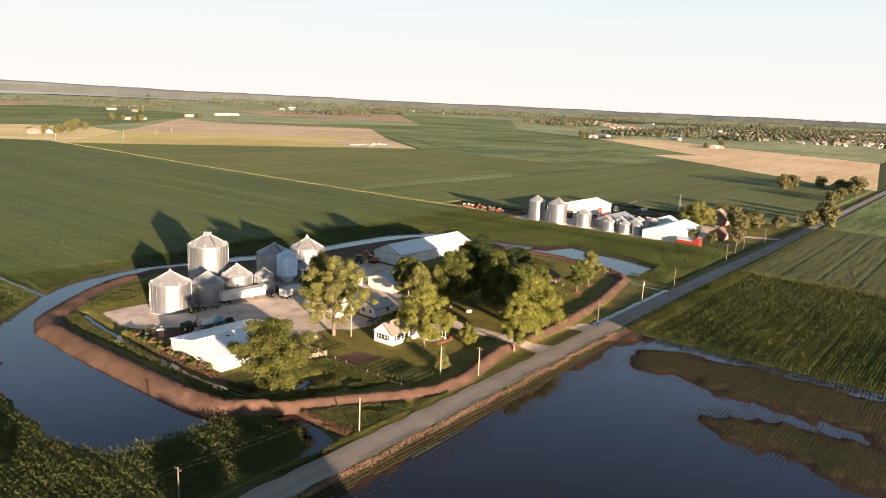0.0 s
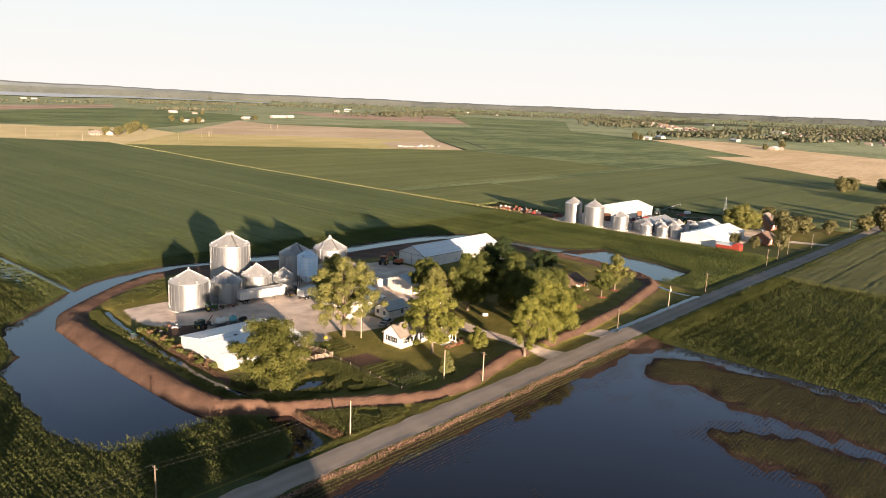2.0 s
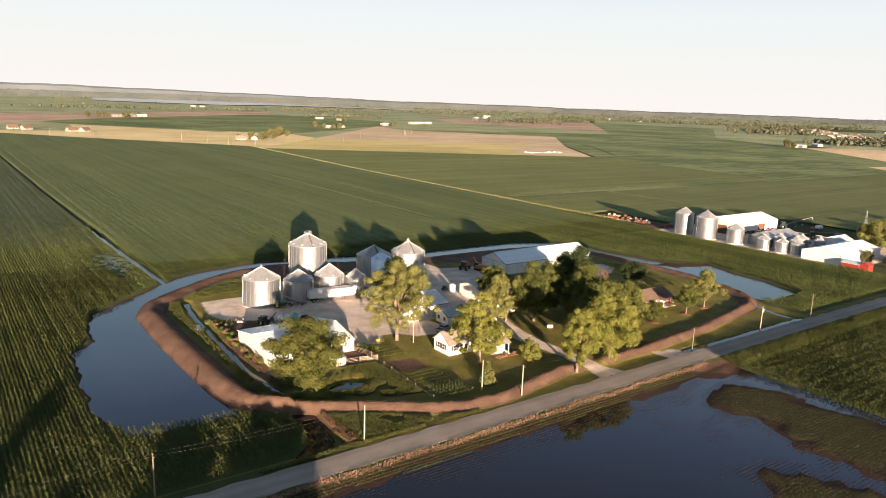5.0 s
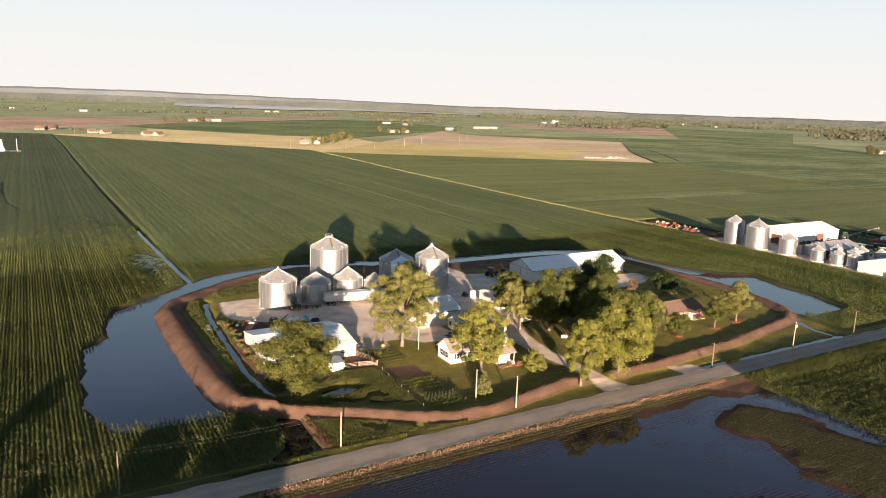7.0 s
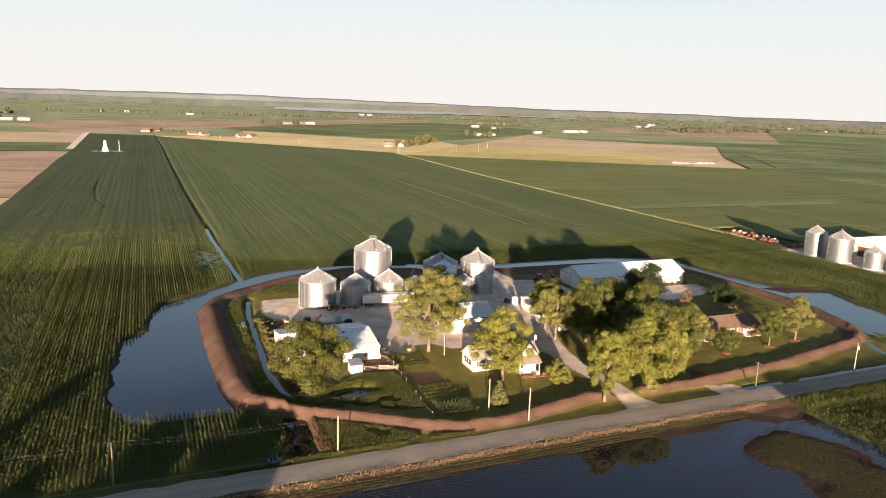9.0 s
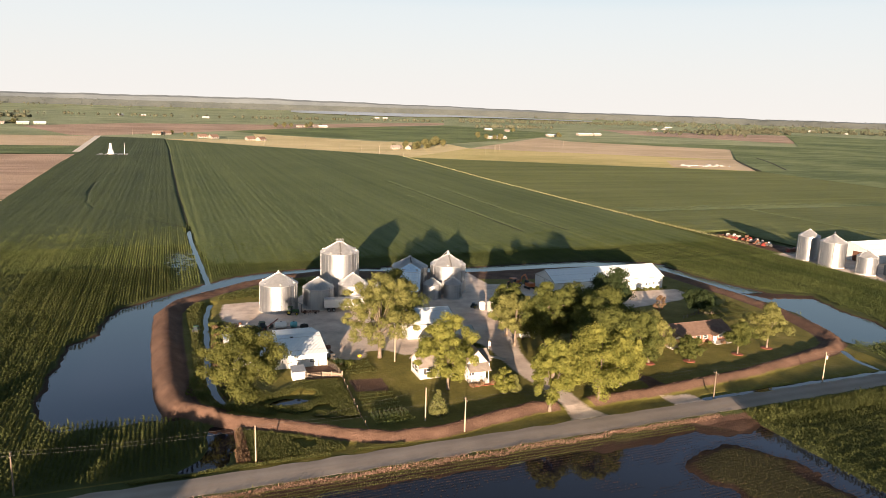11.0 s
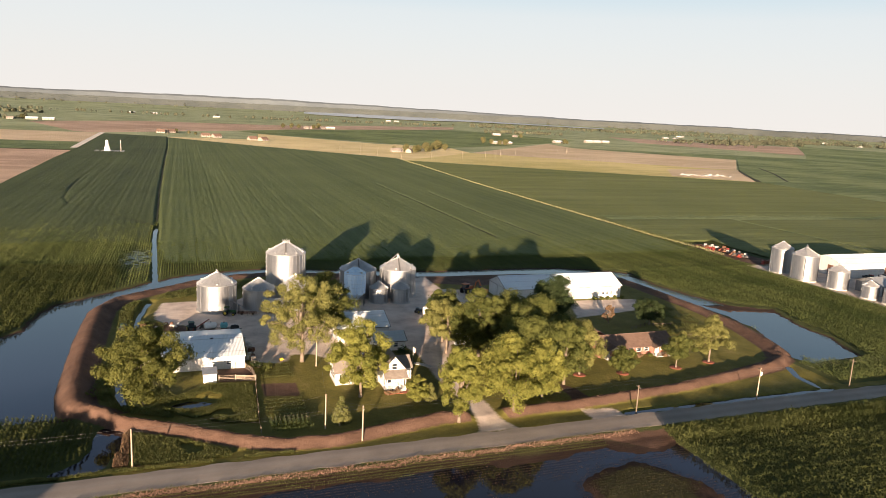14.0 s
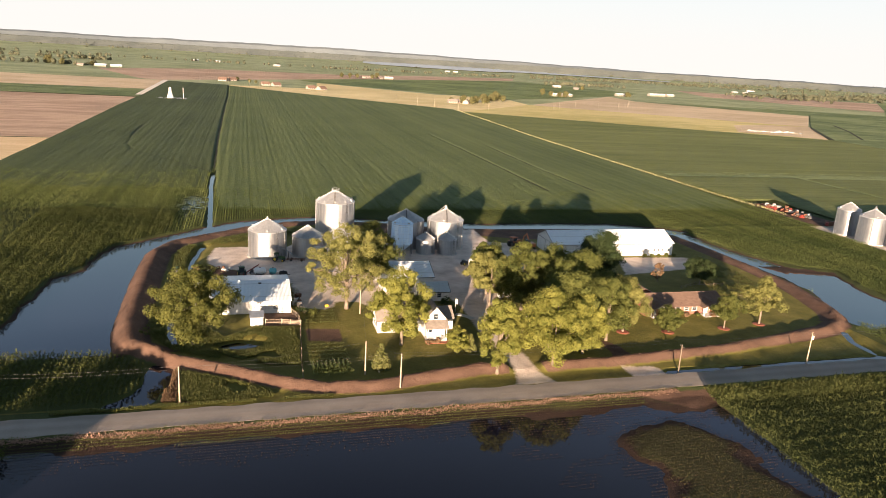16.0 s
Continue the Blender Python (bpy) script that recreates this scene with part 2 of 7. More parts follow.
def box(bm, x0, y0, z0, x1, y1, z1, bevel=0.0):
    r = bmesh.ops.create_cube(bm, size=1.0, matrix=Matrix.LocRotScale(((x0 + x1) / 2, (y0 + y1) / 2, (z0 + z1) / 2), None, (x1 - x0, y1 - y0, z1 - z0)))
    if bevel:
        edges = list({e for v in r["verts"] for e in v.link_edges})
        bmesh.ops.bevel(bm, geom=edges, offset=bevel, segments=1, affect="EDGES")
    return bm


def tube(bm, a, b, r0, r1=None, n=8, caps=True):
    a, b = Vector(a), Vector(b)
    way = b - a
    m = Matrix.Translation((a + b) / 2) @ way.to_track_quat("Z", "Y").to_matrix().to_4x4()
    bmesh.ops.create_cone(bm, cap_ends=caps, segments=n, radius1=r0, radius2=r0 if r1 is None else r1, depth=way.length, matrix=m)
    return bm


def B():
    return bmesh.new()


# ---- the ground ----
def span(px, py, line, closed=False):
    """Distance of points from a line of corners."""
    line = np.asarray(line, float)
    ends = np.roll(line, -1, 0) if closed else line[1:]
    best = np.full(np.shape(px), 1e9)
    for (ax, ay), (bx, by) in zip(line, ends):
        dx, dy = bx - ax, by - ay
        s = np.clip(((px - ax) * dx + (py - ay) * dy) / (dx * dx + dy * dy + 1e-9), 0, 1)
        best = np.minimum(best, np.hypot(px - ax - s * dx, py - ay - s * dy))
    return best


def within(px, py, loop):
    loop = np.asarray(loop, float)
    inside = np.zeros(np.shape(px), bool)
    for (ax, ay), (bx, by) in zip(loop, np.roll(loop, -1, 0)):
        cross = ((ay > py) != (by > py)) & (px < (bx - ax) * (py - ay) / (by - ay + 1e-12) + ax)
        inside ^= cross
    return inside


def signed(px, py, loop):
    """Distance from the edge of an area: positive within it."""
    d = span(px, py, loop, True)
    return np.where(within(px, py, loop), d, -d)


def wobble(px, py, scale, seed=0.0):
    """A cheap smooth noise between -1 and 1."""
    u, v = px / scale + seed, py / scale - 1.7 * seed
    return (np.sin(u * 1.3 + 2.1 * np.sin(v * 0.7 + seed)) + np.sin(v * 1.7 + 1.6 * np.sin(u * 0.9 - seed)) + 0.5 * np.sin(u * 3.1 + v * 2.3) + 0.5 * np.sin(v * 4.3 - u * 2.9)) / 3


LEVEE = [(-11, 25), (-3, 17.8), (7, 12), (16.7, 5.6), (24.2, 1.9), (33.8, 1.6), (43, 4), (53.7, 6), (66, 5.8), (81, 5.8), (97.8, 7.6), (112.6, 9.2),
         (130.6, 13), (144, 15.8), (151.5, 20), (155, 26), (158, 36), (161, 50), (161.5, 66), (160.8, 82), (160, 97), (158, 106), (150, 112.5), (130, 115.8),
         (100, 116.3), (85, 118), (60, 125), (38, 131.5), (25, 128), (11.5, 121), (0, 112), (-9, 103), (-13, 92), (-13.4, 72), (-13, 50), (-12.6, 35)]
MOAT = [(-11.5, 22.5), (-23, 22.4), (-32.3, 23.8), (-35.6, 30), (-36.5, 38), (-35.8, 54), (-34.5, 72), (-29, 79), (-29, 86), (-25.5, 100.5), (-11.8, 114.5),
        (5, 130.5), (17.5, 136), (36, 139.8), (60, 133.8), (86, 126.2), (95, 124.8), (118, 125.4), (145, 124.2), (163, 117), (168, 112), (169.5, 91), (173, 77),
        (176, 67.5), (181, 62), (187, 60), (182.5, 46), (181, 33), (175.5, 18), (158, 16.2), (156, 22), (160.5, 32), (165.5, 45), (167, 61), (164.3, 74),
        (164, 91.5), (162.8, 110), (150, 120.5), (118, 123.5), (86, 123.3), (60, 129.5), (36, 135), (20, 130.5), (11.7, 125), (0, 115.6), (-11, 105.7),
        (-16, 93), (-16.2, 72), (-15.5, 51), (-14.7, 31)]
DITCH = [(-1.2, 100), (-2, 96.5), (-3.4, 85), (-3.8, 72), (-4.5, 56), (-5.1, 42.5), (-4.2, 31.7), (-3, 26.5)]
CUT = [(-4.3, 15.5), (-4.8, 8), (-6.2, 3.6), (-10, 0.8)]
ROADSIDE = [(92, 0.4), (104, 0.5), (122, 0.8), (136, 0.8), (147, 0.8)]
CHANNEL = [(148.5, 15), (145.5, 9), (145, 3), (145.5, -0.2)]
LANE_WATER = [(-0.6, 126), (-1.4, 150), (-2.2, 175), (-3.2, 200), (-3.3, 228)]
SPIT = [(70, -19.5), (76, -17.5), (83, -18), (87.3, -25), (88, -39), (89, -51), (89.5, -170), (63, -170), (65.4, -67), (66, -56), (66.7, -45), (69, -32), (67.4, -22)]
SPIT2 = [(49, -44), (53, -43), (58.6, -47.7), (60.2, -58), (62.0, -67), (60.5, -170), (38, -170), (42.3, -71), (44, -61.6), (46, -51.5)]
YARD = [(2, 98), (0.2, 89), (0.4, 81), (4, 76.5), (10.5, 73), (9, 62), (21, 62), (21.5, 62), (21.5, 46), (21.8, 43.5), (28, 42), (30.5, 43.5), (31.5, 47), (36, 46.5), (39, 42), (43, 41.5), (48, 40), (50, 45), (50, 52), (58, 52), (60, 42), (59.5, 30),
        (59.5, 22), (60.5, 13), (60, 4), (58, -1.8), (67, -1.8), (65.5, 4), (65.5, 14), (64.8, 24), (67, 36), (71, 46), (76, 50), (74, 58), (86, 72), (100, 82), (101, 98),
        (88, 101), (88, 118), (80, 118), (79, 104), (64, 104), (48, 110), (30, 110), (22, 97), (10, 98.5)]
APRON = [(116, 62), (122, 78), (126, 80.5), (148, 79), (147, 71), (139, 66), (128, 64)]
DRIVE_B = [(82.6, 4.2), (82.4, -1.8), (91.5, -1.8), (90, 3.6)]
PATCH = [(22.5, 24), (22.5, 31), (30, 30), (30, 22.5)]


def road_y(x):
    return -4.85 + 1.25 * np.exp(-(((x - 150) / 85.0) ** 2))


def terrain(x, y):
    """Height and the areas of the ground, as distances within their edges."""
    rd = np.abs(y - road_y(x))
    lev, moat = span(x, y, LEVEE, True), signed(x, y, MOAT) + (0.7 * wobble(x, y, 4.0) + 0.4 * wobble(x, y, 1.3, 3)) * np.where((y > 112) & (x > 40), 0.4, 1.0) + np.where((y > 112) & (x > 60), 3.0, 0)
    inside = within(x, y, LEVEE)
    z = np.full(np.shape(x), -0.25) + 0.08 * wobble(x, y, 23.0) + 0.04 * wobble(x, y, 5.0, 2)
    z = np.where(inside, 0.02 + 0.04 * wobble(x, y, 9.0), z)
    z = np.where(inside, z * np.clip(lev / 4, 0, 1), z)
    z = np.minimum(z, np.maximum(-0.6 - 0.28 * moat, -1.8))
    hole = np.hypot((x + 8) / 5.8, (y - 163) / 20) + 0.3 * wobble(x, y, 3.0)
    z = np.where(hole < 1, np.minimum(z, -0.59 - 0.03 * (1 - hole) + 0.05 * wobble(x, y, 1.2, 6)), z)
    bank = signed(x, y, [(167, 70.5), (172, 70), (180, 65), (187.5, 60), (186, 57), (179, 60), (171, 61)]) + 0.8 * wobble(x, y, 2.0, 2)
    z = np.where(bank > 0, np.maximum(z, -0.56 + 0.03 * np.minimum(bank, 2)), z)
    # flooded field south of the road
    south = (y < -8) & (x < 93.5) & (x > -60) & (y > -127)
    spit = np.maximum(signed(x, y, SPIT), signed(x, y, SPIT2)) + 0.9 + 2.2 * wobble(x, y, 4.0) + 1.6 * wobble(x, y, 1.6, 5)
    strip = y + 12.6 + 1.6 * wobble(x, y, 5.0, 4) + 0.02 * np.maximum(x - 40, 0)
    corner = signed(x, y, [(74, -7), (94, -7), (94, -15), (88, -16), (80, -14)]) + 0.8 * wobble(x, y, 2.5)
    dry = np.maximum(np.maximum(spit, strip), corner)
    pond = np.clip(-0.64 + 0.06 * dry, -0.95, -0.32) + 0.035 * wobble(x, y, 1.1, 6)
    z = np.where(south, pond, z)
    east = (y < -8) & (x >= 90) & (x < 93.5)
    z = np.where(east & (y < -16), np.minimum(z, -0.62 + 0.14 * np.clip(x - 91, 0, 3)), z)
    for line, width, deep in ((DITCH, 0.5, -0.78), (CUT, 3.0, -0.95), (CHANNEL, 0.9, -0.75), (LANE_WATER, 1.0, -0.75)):
        d = span(x, y, line) + 0.25 * wobble(x, y, 2.0, 7)
        z = np.minimum(z, deep + np.clip(d - width * 0.5, 0, 9) * 0.45)
    d = np.hypot((x - 9.3) / 1.7, y - 23.6) + 0.5 * wobble(x, y, 1.8)
    z = np.minimum(z, -0.95 + np.clip(d - 1.2, 0, 5) * 0.4)
    shoulder = np.clip((rd - 3.1) / 3.2, 0, 1)
    z = np.where(rd < 6.3, (0.05 - 0.05 * shoulder) * (1 - shoulder) + z * shoulder, z)
    d = span(x, y, ROADSIDE) + 0.2 * wobble(x, y, 2.0, 7)
    z = np.minimum(z, -0.85 + np.clip(d - 0.75, 0, 9) * 1.1)
    wide = np.where(y < 22, 0.4, 0.55)
    w = np.clip(1 - (lev - wide) / np.where(y < 22, 1.8, np.where(inside, 2.5, 3.3)), 0, 1)
    w = 0.85 * w + 0.15 * w * w * (3 - 2 * w)
    top = np.where((y < 22) & (x > -5), np.interp(x, [60, 75], [1.2, 0.95]), 1.85)
    fall = np.clip((y - 88) / 26, 0, 1)
    top = np.where(x > 140, np.interp(y, [14, 30, 60, 100, 118], [0.85, 1.0, 0.8, 0.35, 0.15]), top * (1 - fall) + np.where(x > 28, 0.05, 0.45) * fall)
    rough = 0.15 * wobble(x, y, 1.2, 1) + 0.13 * wobble(x, y, 0.47, 8) + 0.10 * wobble(x, y, 5.0, 12)
    gap = np.clip(np.abs(x - 63) - 3.2, 0, 1)
    low = np.where(y < 12, gap, 1.0)
    z = z * (1 - w) + (top + rough) * w * low
    soil = np.where(y < 22, np.interp(x, [66, 76, 120, 138], [2.5, 2.2, 2.2, 3.2]), np.where(inside, 4.2, 3.6)) - lev
    soil = np.maximum(soil, 1.3 - np.abs(span(x, y, [(-1.8, 14.5), (-1.2, 6), (0.5, 0.5)])))
    soil = np.where((y < 12) & (gap < 0.5), -2, soil)
    back = signed(x, y, [(30, 112), (78, 112), (100, 104), (158, 98), (160, 118), (100, 121), (60, 127), (36, 131)])
    soil = np.maximum.reduce([soil, back, signed(x, y, [(78, -7.6), (94, -7.6), (94, -13), (88, -14)]) + 0.8 * wobble(x, y, 2.0, 5), signed(x, y, PATCH), signed(x, y, [(-3.0, 72), (1.3, 74), (0.2, 62), (-1.6, 41), (-0.4, 25), (-3.2, 29), (-3.8, 41), (-3.9, 56)]) + 0.5 * wobble(x, y, 1.5, 4), signed(x, y, [(83.6, 7), (88.8, 6), (86.8, 16.5), (83.6, 18)]) + 0.5 * wobble(x, y, 1.5, 3), signed(x, y, [(14.2, 33.2), (22.2, 32.6), (22.4, 41.2), (14.2, 41.2)]), signed(x, y, [(-1.5, 80), (-0.5, 72), (4, 66), (12, 66), (12, 73), (4, 77)]) + 0.8 * wobble(x, y, 2.5, 3), signed(x, y, [(236, 122), (239, 168), (251, 168), (254, 122)])])
    grass = np.where(inside, 3.0, -3.0)
    side = np.minimum(6.0 - rd, rd - 2.9)
    verge = np.where((y > -4) & (x > -3) & (x < 152), np.where(inside, 3, np.clip(9 - y * 0.2, 0, 4)), -3)
    grass = np.maximum(np.maximum(grass, np.where(moat > -3, -3, verge)), np.where((x > 93) | (y > 0), side, -3))
    grass = np.maximum(grass, signed(x, y, [(262, 2), (262, 30), (345, 60), (345, 2)]))
    gravel = np.maximum.reduce([signed(x, y, YARD), signed(x, y, APRON), signed(x, y, DRIVE_B), signed(x, y, [(275, 16), (283, 16), (289, -1.5), (283, -1.5)]), signed(x, y, [(268, 24), (300, 44), (304, 30), (284, 17)]) - 1.0, signed(x, y, [(231, 24), (233, 122), (300, 124), (300, 30)])])
    mud = np.maximum(np.where(moat > -2.2, 1.0 + moat, -3), np.where(south, 2.0, -3))
    mud = np.maximum.reduce([mud, 2.0 - span(x, y, CUT), bank + 0.5])
    tuft = np.where(south, dry - 2.4, -3)
    return z, dict(soil=soil, grass=grass, gravel=gravel, mud=mud, tuft=tuft)


def axis(a, b, step, far):
    out, pos, d = [], b, step
    while pos < far:
        d *= 1.28
        pos += d
        out.append(min(pos, far))
    left, pos, d = [], a, step
    while pos > -far:
        d *= 1.28
        pos -= d
        left.append(max(pos, -far))
    return np.array(left[::-1] + list(np.arange(a, b + step / 2, step)) + out)


def finer(line, *bands):
    """Halves the steps of an axis within the given bands."""
    mids = (line[1:] + line[:-1]) / 2
    ok = np.zeros(len(mids), bool)
    for a, b in bands:
        ok |= (mids > a) & (mids < b)
    return np.sort(np.concatenate([line, mids[ok]]))


gx, gy = finer(axis(-62, 304, 1.0, 4850), (-38, 4), (152, 190)), finer(axis(-112, 196, 1.0, 4850), (-14, 26), (116, 141))
X, Y = np.meshgrid(gx, gy)
Zg, zones = terrain(X.ravel(), Y.ravel())
outer = np.maximum(np.maximum(-150 - X, X - 330), np.maximum(-130 - Y, Y - 262)).ravel()
Zg = np.where(outer > 0, np.minimum(Zg, 0) * np.exp(-outer / 40) - 0.3 * (1 - np.exp(-outer / 40)), Zg)
nx, ny = len(gx), len(gy)
me = bpy.data.meshes.new("ground")
me.vertices.add(nx * ny)
me.vertices.foreach_set("co", np.stack([X.ravel(), Y.ravel(), Zg], -1).astype(np.float32).ravel())
ii, jj = np.meshgrid(np.arange(nx - 1), np.arange(ny - 1))
c0 = (jj * nx + ii).ravel()
faces = np.stack([c0, c0 + 1, c0 + nx + 1, c0 + nx], -1).astype(np.int32)
me.loops.add(faces.size)
me.loops.foreach_set("vertex_index", faces.ravel())
me.polygons.add(len(faces))
me.polygons.foreach_set("loop_start", np.arange(0, faces.size, 4, dtype=np.int32))
me.polygons.foreach_set("use_smooth", np.ones(len(faces), bool))
me.update(calc_edges=True)
for key, value in zones.items():
    me.attributes.new(key, "FLOAT", "POINT").data.foreach_set("value", np.clip(value, -3, 3).astype(np.float32))

M_GROUND, t, s = material("earth, grass and gravel", 0.95, 0, 0.2)
big, mid, fine, grit = noise_of(t, 0.02), noise_of(t, 0.18), noise_of(t, 1.4), noise_of(t, 7.0, 5.0, 0.7)


def zone(key, amp=1.2, sharp=2.0):
    a = t.nodes.new("ShaderNodeAttribute")
    a.attribute_name = key
    n = maths(t, "MULTIPLY", maths(t, "SUBTRACT", maths(t, "ADD", maths(t, "MULTIPLY", mid, 0.4), maths(t, "MULTIPLY", fine, 0.6)), 0.5), amp * 2)
    return maths(t, "MULTIPLY", maths(t, "ADD", a.outputs["Fac"], n), sharp, True)


both = maths(t, "ADD", maths(t, "MULTIPLY", mid, 0.5), maths(t, "MULTIPLY", grit, 0.5))
col = ramp(t, both, [(0.3, (0.045, 0.058, 0.018)), (0.7, (0.09, 0.105, 0.034))])
lawn = ramp(t, maths(t, "ADD", maths(t, "MULTIPLY", fine, 0.35), maths(t, "MULTIPLY", mid, 0.65)), [(0.3, (0.098, 0.098, 0.021)), (0.55, (0.182, 0.162, 0.040)), (0.75, (0.29, 0.232, 0.09))])
col = mixed(t, zone("grass", 0.5), col, lawn)
col = mixed(t, zone("mud", 0.9), col, ramp(t, both, [(0.3, (0.028, 0.018, 0.015)), (0.7, (0.074, 0.046, 0.034))]))
col = mixed(t, maths(t, "MULTIPLY", zone("tuft", 2.6, 0.6), 0.9), col, ramp(t, both, [(0.3, (0.046, 0.048, 0.020)), (0.7, (0.104, 0.102, 0.042))]))
col = mixed(t, zone("soil", 0.9), col, ramp(t, both, [(0.32, (0.052, 0.030, 0.022)), (0.52, (0.128, 0.077, 0.055)), (0.70, (0.225, 0.142, 0.102))]))
stone = ramp(t, maths(t, "ADD", maths(t, "MULTIPLY", mid, 0.75), maths(t, "MULTIPLY", grit, 0.25)), [(0.3, (0.40, 0.315, 0.26)), (0.46, (0.64, 0.53, 0.45)), (0.68, (0.84, 0.73, 0.635))])
col = mixed(t, zone("gravel", 1.1, 1.3), col, stone)
t.links.new(col, s.inputs["Base Color"])
bumped(t, s, maths(t, "ADD", fine, maths(t, "MULTIPLY", grit, 0.6)), 0.9, 0.22)
me.materials.append(M_GROUND)
ground = tagged(new("ground", me), "flat farmland with lawn, gravel yard and an earth levee", "ground", kind="structure")

# water stands wherever the ground dips below it
M_WATER, t, s = material("still flood water", 0.03, 0.0, 0.68)
t.links.new(ramp(t, noise_of(t, 0.02), [(0.3, (0.006, 0.006, 0.012)), (0.7, (0.011, 0.012, 0.021))]), s.inputs["Base Color"])
s.inputs["IOR"].default_value = 1.33
bumped(t, s, maths(t, "ADD", noise_of(t, 0.9, 3.0), maths(t, "MULTIPLY", noise_of(t, 4.0, 2.0), 0.3)), 0.025, 0.05)
wb = B()
bmesh.ops.create_grid(wb, x_segments=12, y_segments=12, size=1.0, matrix=Matrix.LocRotScale((90, 60, -0.6), None, (238, 188, 1)))
water = tagged(part("water", wb, M_WATER), "still dark flood water lying round the levee and over the field", "water", kind="structure")

# the road
M_ROAD, t, s = material("worn chip-seal asphalt", 0.9, 0, 0.3)
co = t.nodes.new("ShaderNodeTexCoord")
sep = t.nodes.new("ShaderNodeSeparateXYZ")
t.links.new(co.outputs["UV"], sep.inputs[0])
track = maths(t, "SINE", maths(t, "MULTIPLY", sep.outputs[1], 2 * math.tau))
fac = maths(t, "ADD", maths(t, "MULTIPLY", noise_of(t, 0.12), 0.5), maths(t, "ADD", maths(t, "MULTIPLY", noise_of(t, 6.0, 5.0, 0.7), 0.35), maths(t, "MULTIPLY", track, 0.06)))
t.links.new(ramp(t, fac, [(0.28, (0.25, 0.215, 0.185)), (0.65, (0.41, 0.355, 0.305))]), s.inputs["Base Color"])
bumped(t, s, noise_of(t, 12.0, 4.0), 0.5, 0.02)
xs = np.concatenate([np.arange(-420, 240, 2.0), np.arange(240, 3000, 12.0)])
cross = [(-2.95, -0.2), (-2.8, 0.075), (-1.4, 0.10), (0, 0.12), (1.4, 0.10), (2.8, 0.075), (2.95, -0.2)]
verts, faces = [], []
for i, x in enumerate(xs):
    for k, (off, z) in enumerate(cross):
        edge = 0.18 * math.sin(x * 0.7 + k) + 0.12 * math.sin(x * 2.3) if k in (0, 1, 5, 6) else 0
        verts.append((x, road_y(x) + off + edge, z))
    if i:
        for k in range(6):
            a = (i - 1) * 7 + k
            faces.append((a, a + 7, a + 8, a + 1))
road = tagged(part("road", (verts, faces), M_ROAD), "narrow grey asphalt country road without markings", "road", kind="structure")
uv = road.data.uv_layers.new(name="UVMap")
for loop in road.data.loops:
    v = road.data.vertices[loop.vertex_index].co
    uv.data[loop.index].uv = (v.x / 6, (v.y - road_y(v.x)) / 5.6)

# ---- distant fields, each a low canopy or bare sheet over the ground ----
def canopy_material(name, a, b, rows="x", bump=1.0):
    m, t, s = material(name, 0.85, 0, 0.15)
    geo = t.nodes.new("ShaderNodeTexCoord")
    stretch = (0.006, 0.06, 1) if rows == "x" else (0.06, 0.006, 1)
    streak = noise_of(t, 1.0, 3.0, 0.6, "Object", stretch)
    thin_streak = noise_of(t, 5.0, 2.0, 0.6, "Object", stretch)
    streak = maths(t, "ADD", maths(t, "MULTIPLY", streak, 0.4), maths(t, "MULTIPLY", thin_streak, 0.6))
    patch, grain = noise_of(t, 0.006, 5.0, 0.6), noise_of(t, 0.8, 4.0, 0.7)
    fac = maths(t, "ADD", maths(t, "MULTIPLY", streak, 0.45), maths(t, "ADD", maths(t, "MULTIPLY", patch, 0.35), maths(t, "MULTIPLY", grain, 0.2)))
    t.links.new(ramp(t, fac, [(0.46, a), (0.54, b)]), s.inputs["Base Color"])
    bumped(t, s, grain, bump, 2.2)
    return m


M_FIELD = canopy_material("green crop canopy", (0.105, 0.145, 0.055), (0.235, 0.285, 0.115), "x")
M_FIELD2 = canopy_material("lighter green crop canopy", (0.120, 0.165, 0.068), (0.27, 0.32, 0.145), "x")
M_FIELD3 = canopy_material("olive young crop", (0.50, 0.43, 0.165), (0.70, 0.59, 0.27), "x", 0.6)
M_BARE = canopy_material("bare brown field", (0.56, 0.43, 0.275), (0.72, 0.575, 0.39), "x", 0.6)
M_REDSOIL = canopy_material("reddish ploughed field", (0.40, 0.28, 0.20), (0.60, 0.43, 0.315), "x", 0.6)
M_WHEAT = canopy_material("ripe wheat", (0.70, 0.52, 0.30), (0.86, 0.67, 0.43), "x", 0.6)
M_YELLOWGRASS = canopy_material("dry yellow grass", (0.66, 0.54, 0.27), (0.82, 0.68, 0.38), "x", 0.6)
M_PALELANE = canopy_material("pale gravel lane", (0.80, 0.72, 0.62), (0.88, 0.81, 0.72), "x", 0.4)
# paled and greyed, so that distance haze sits in the colour
M_FARGREEN_HAZE = canopy_material("far green country paled by painted haze", (0.25, 0.29, 0.15), (0.41, 0.44, 0.255), "x", 0.6)


def field(label, loop, high, mat):
    """A field as a sheet over the ground."""
    n = len(loop)
    verts = [(x, y, high) for x, y in loop]
    faces = [tuple(range(n))]
    return tagged(part("field", (verts, faces), mat), label, "field", kind="structure")


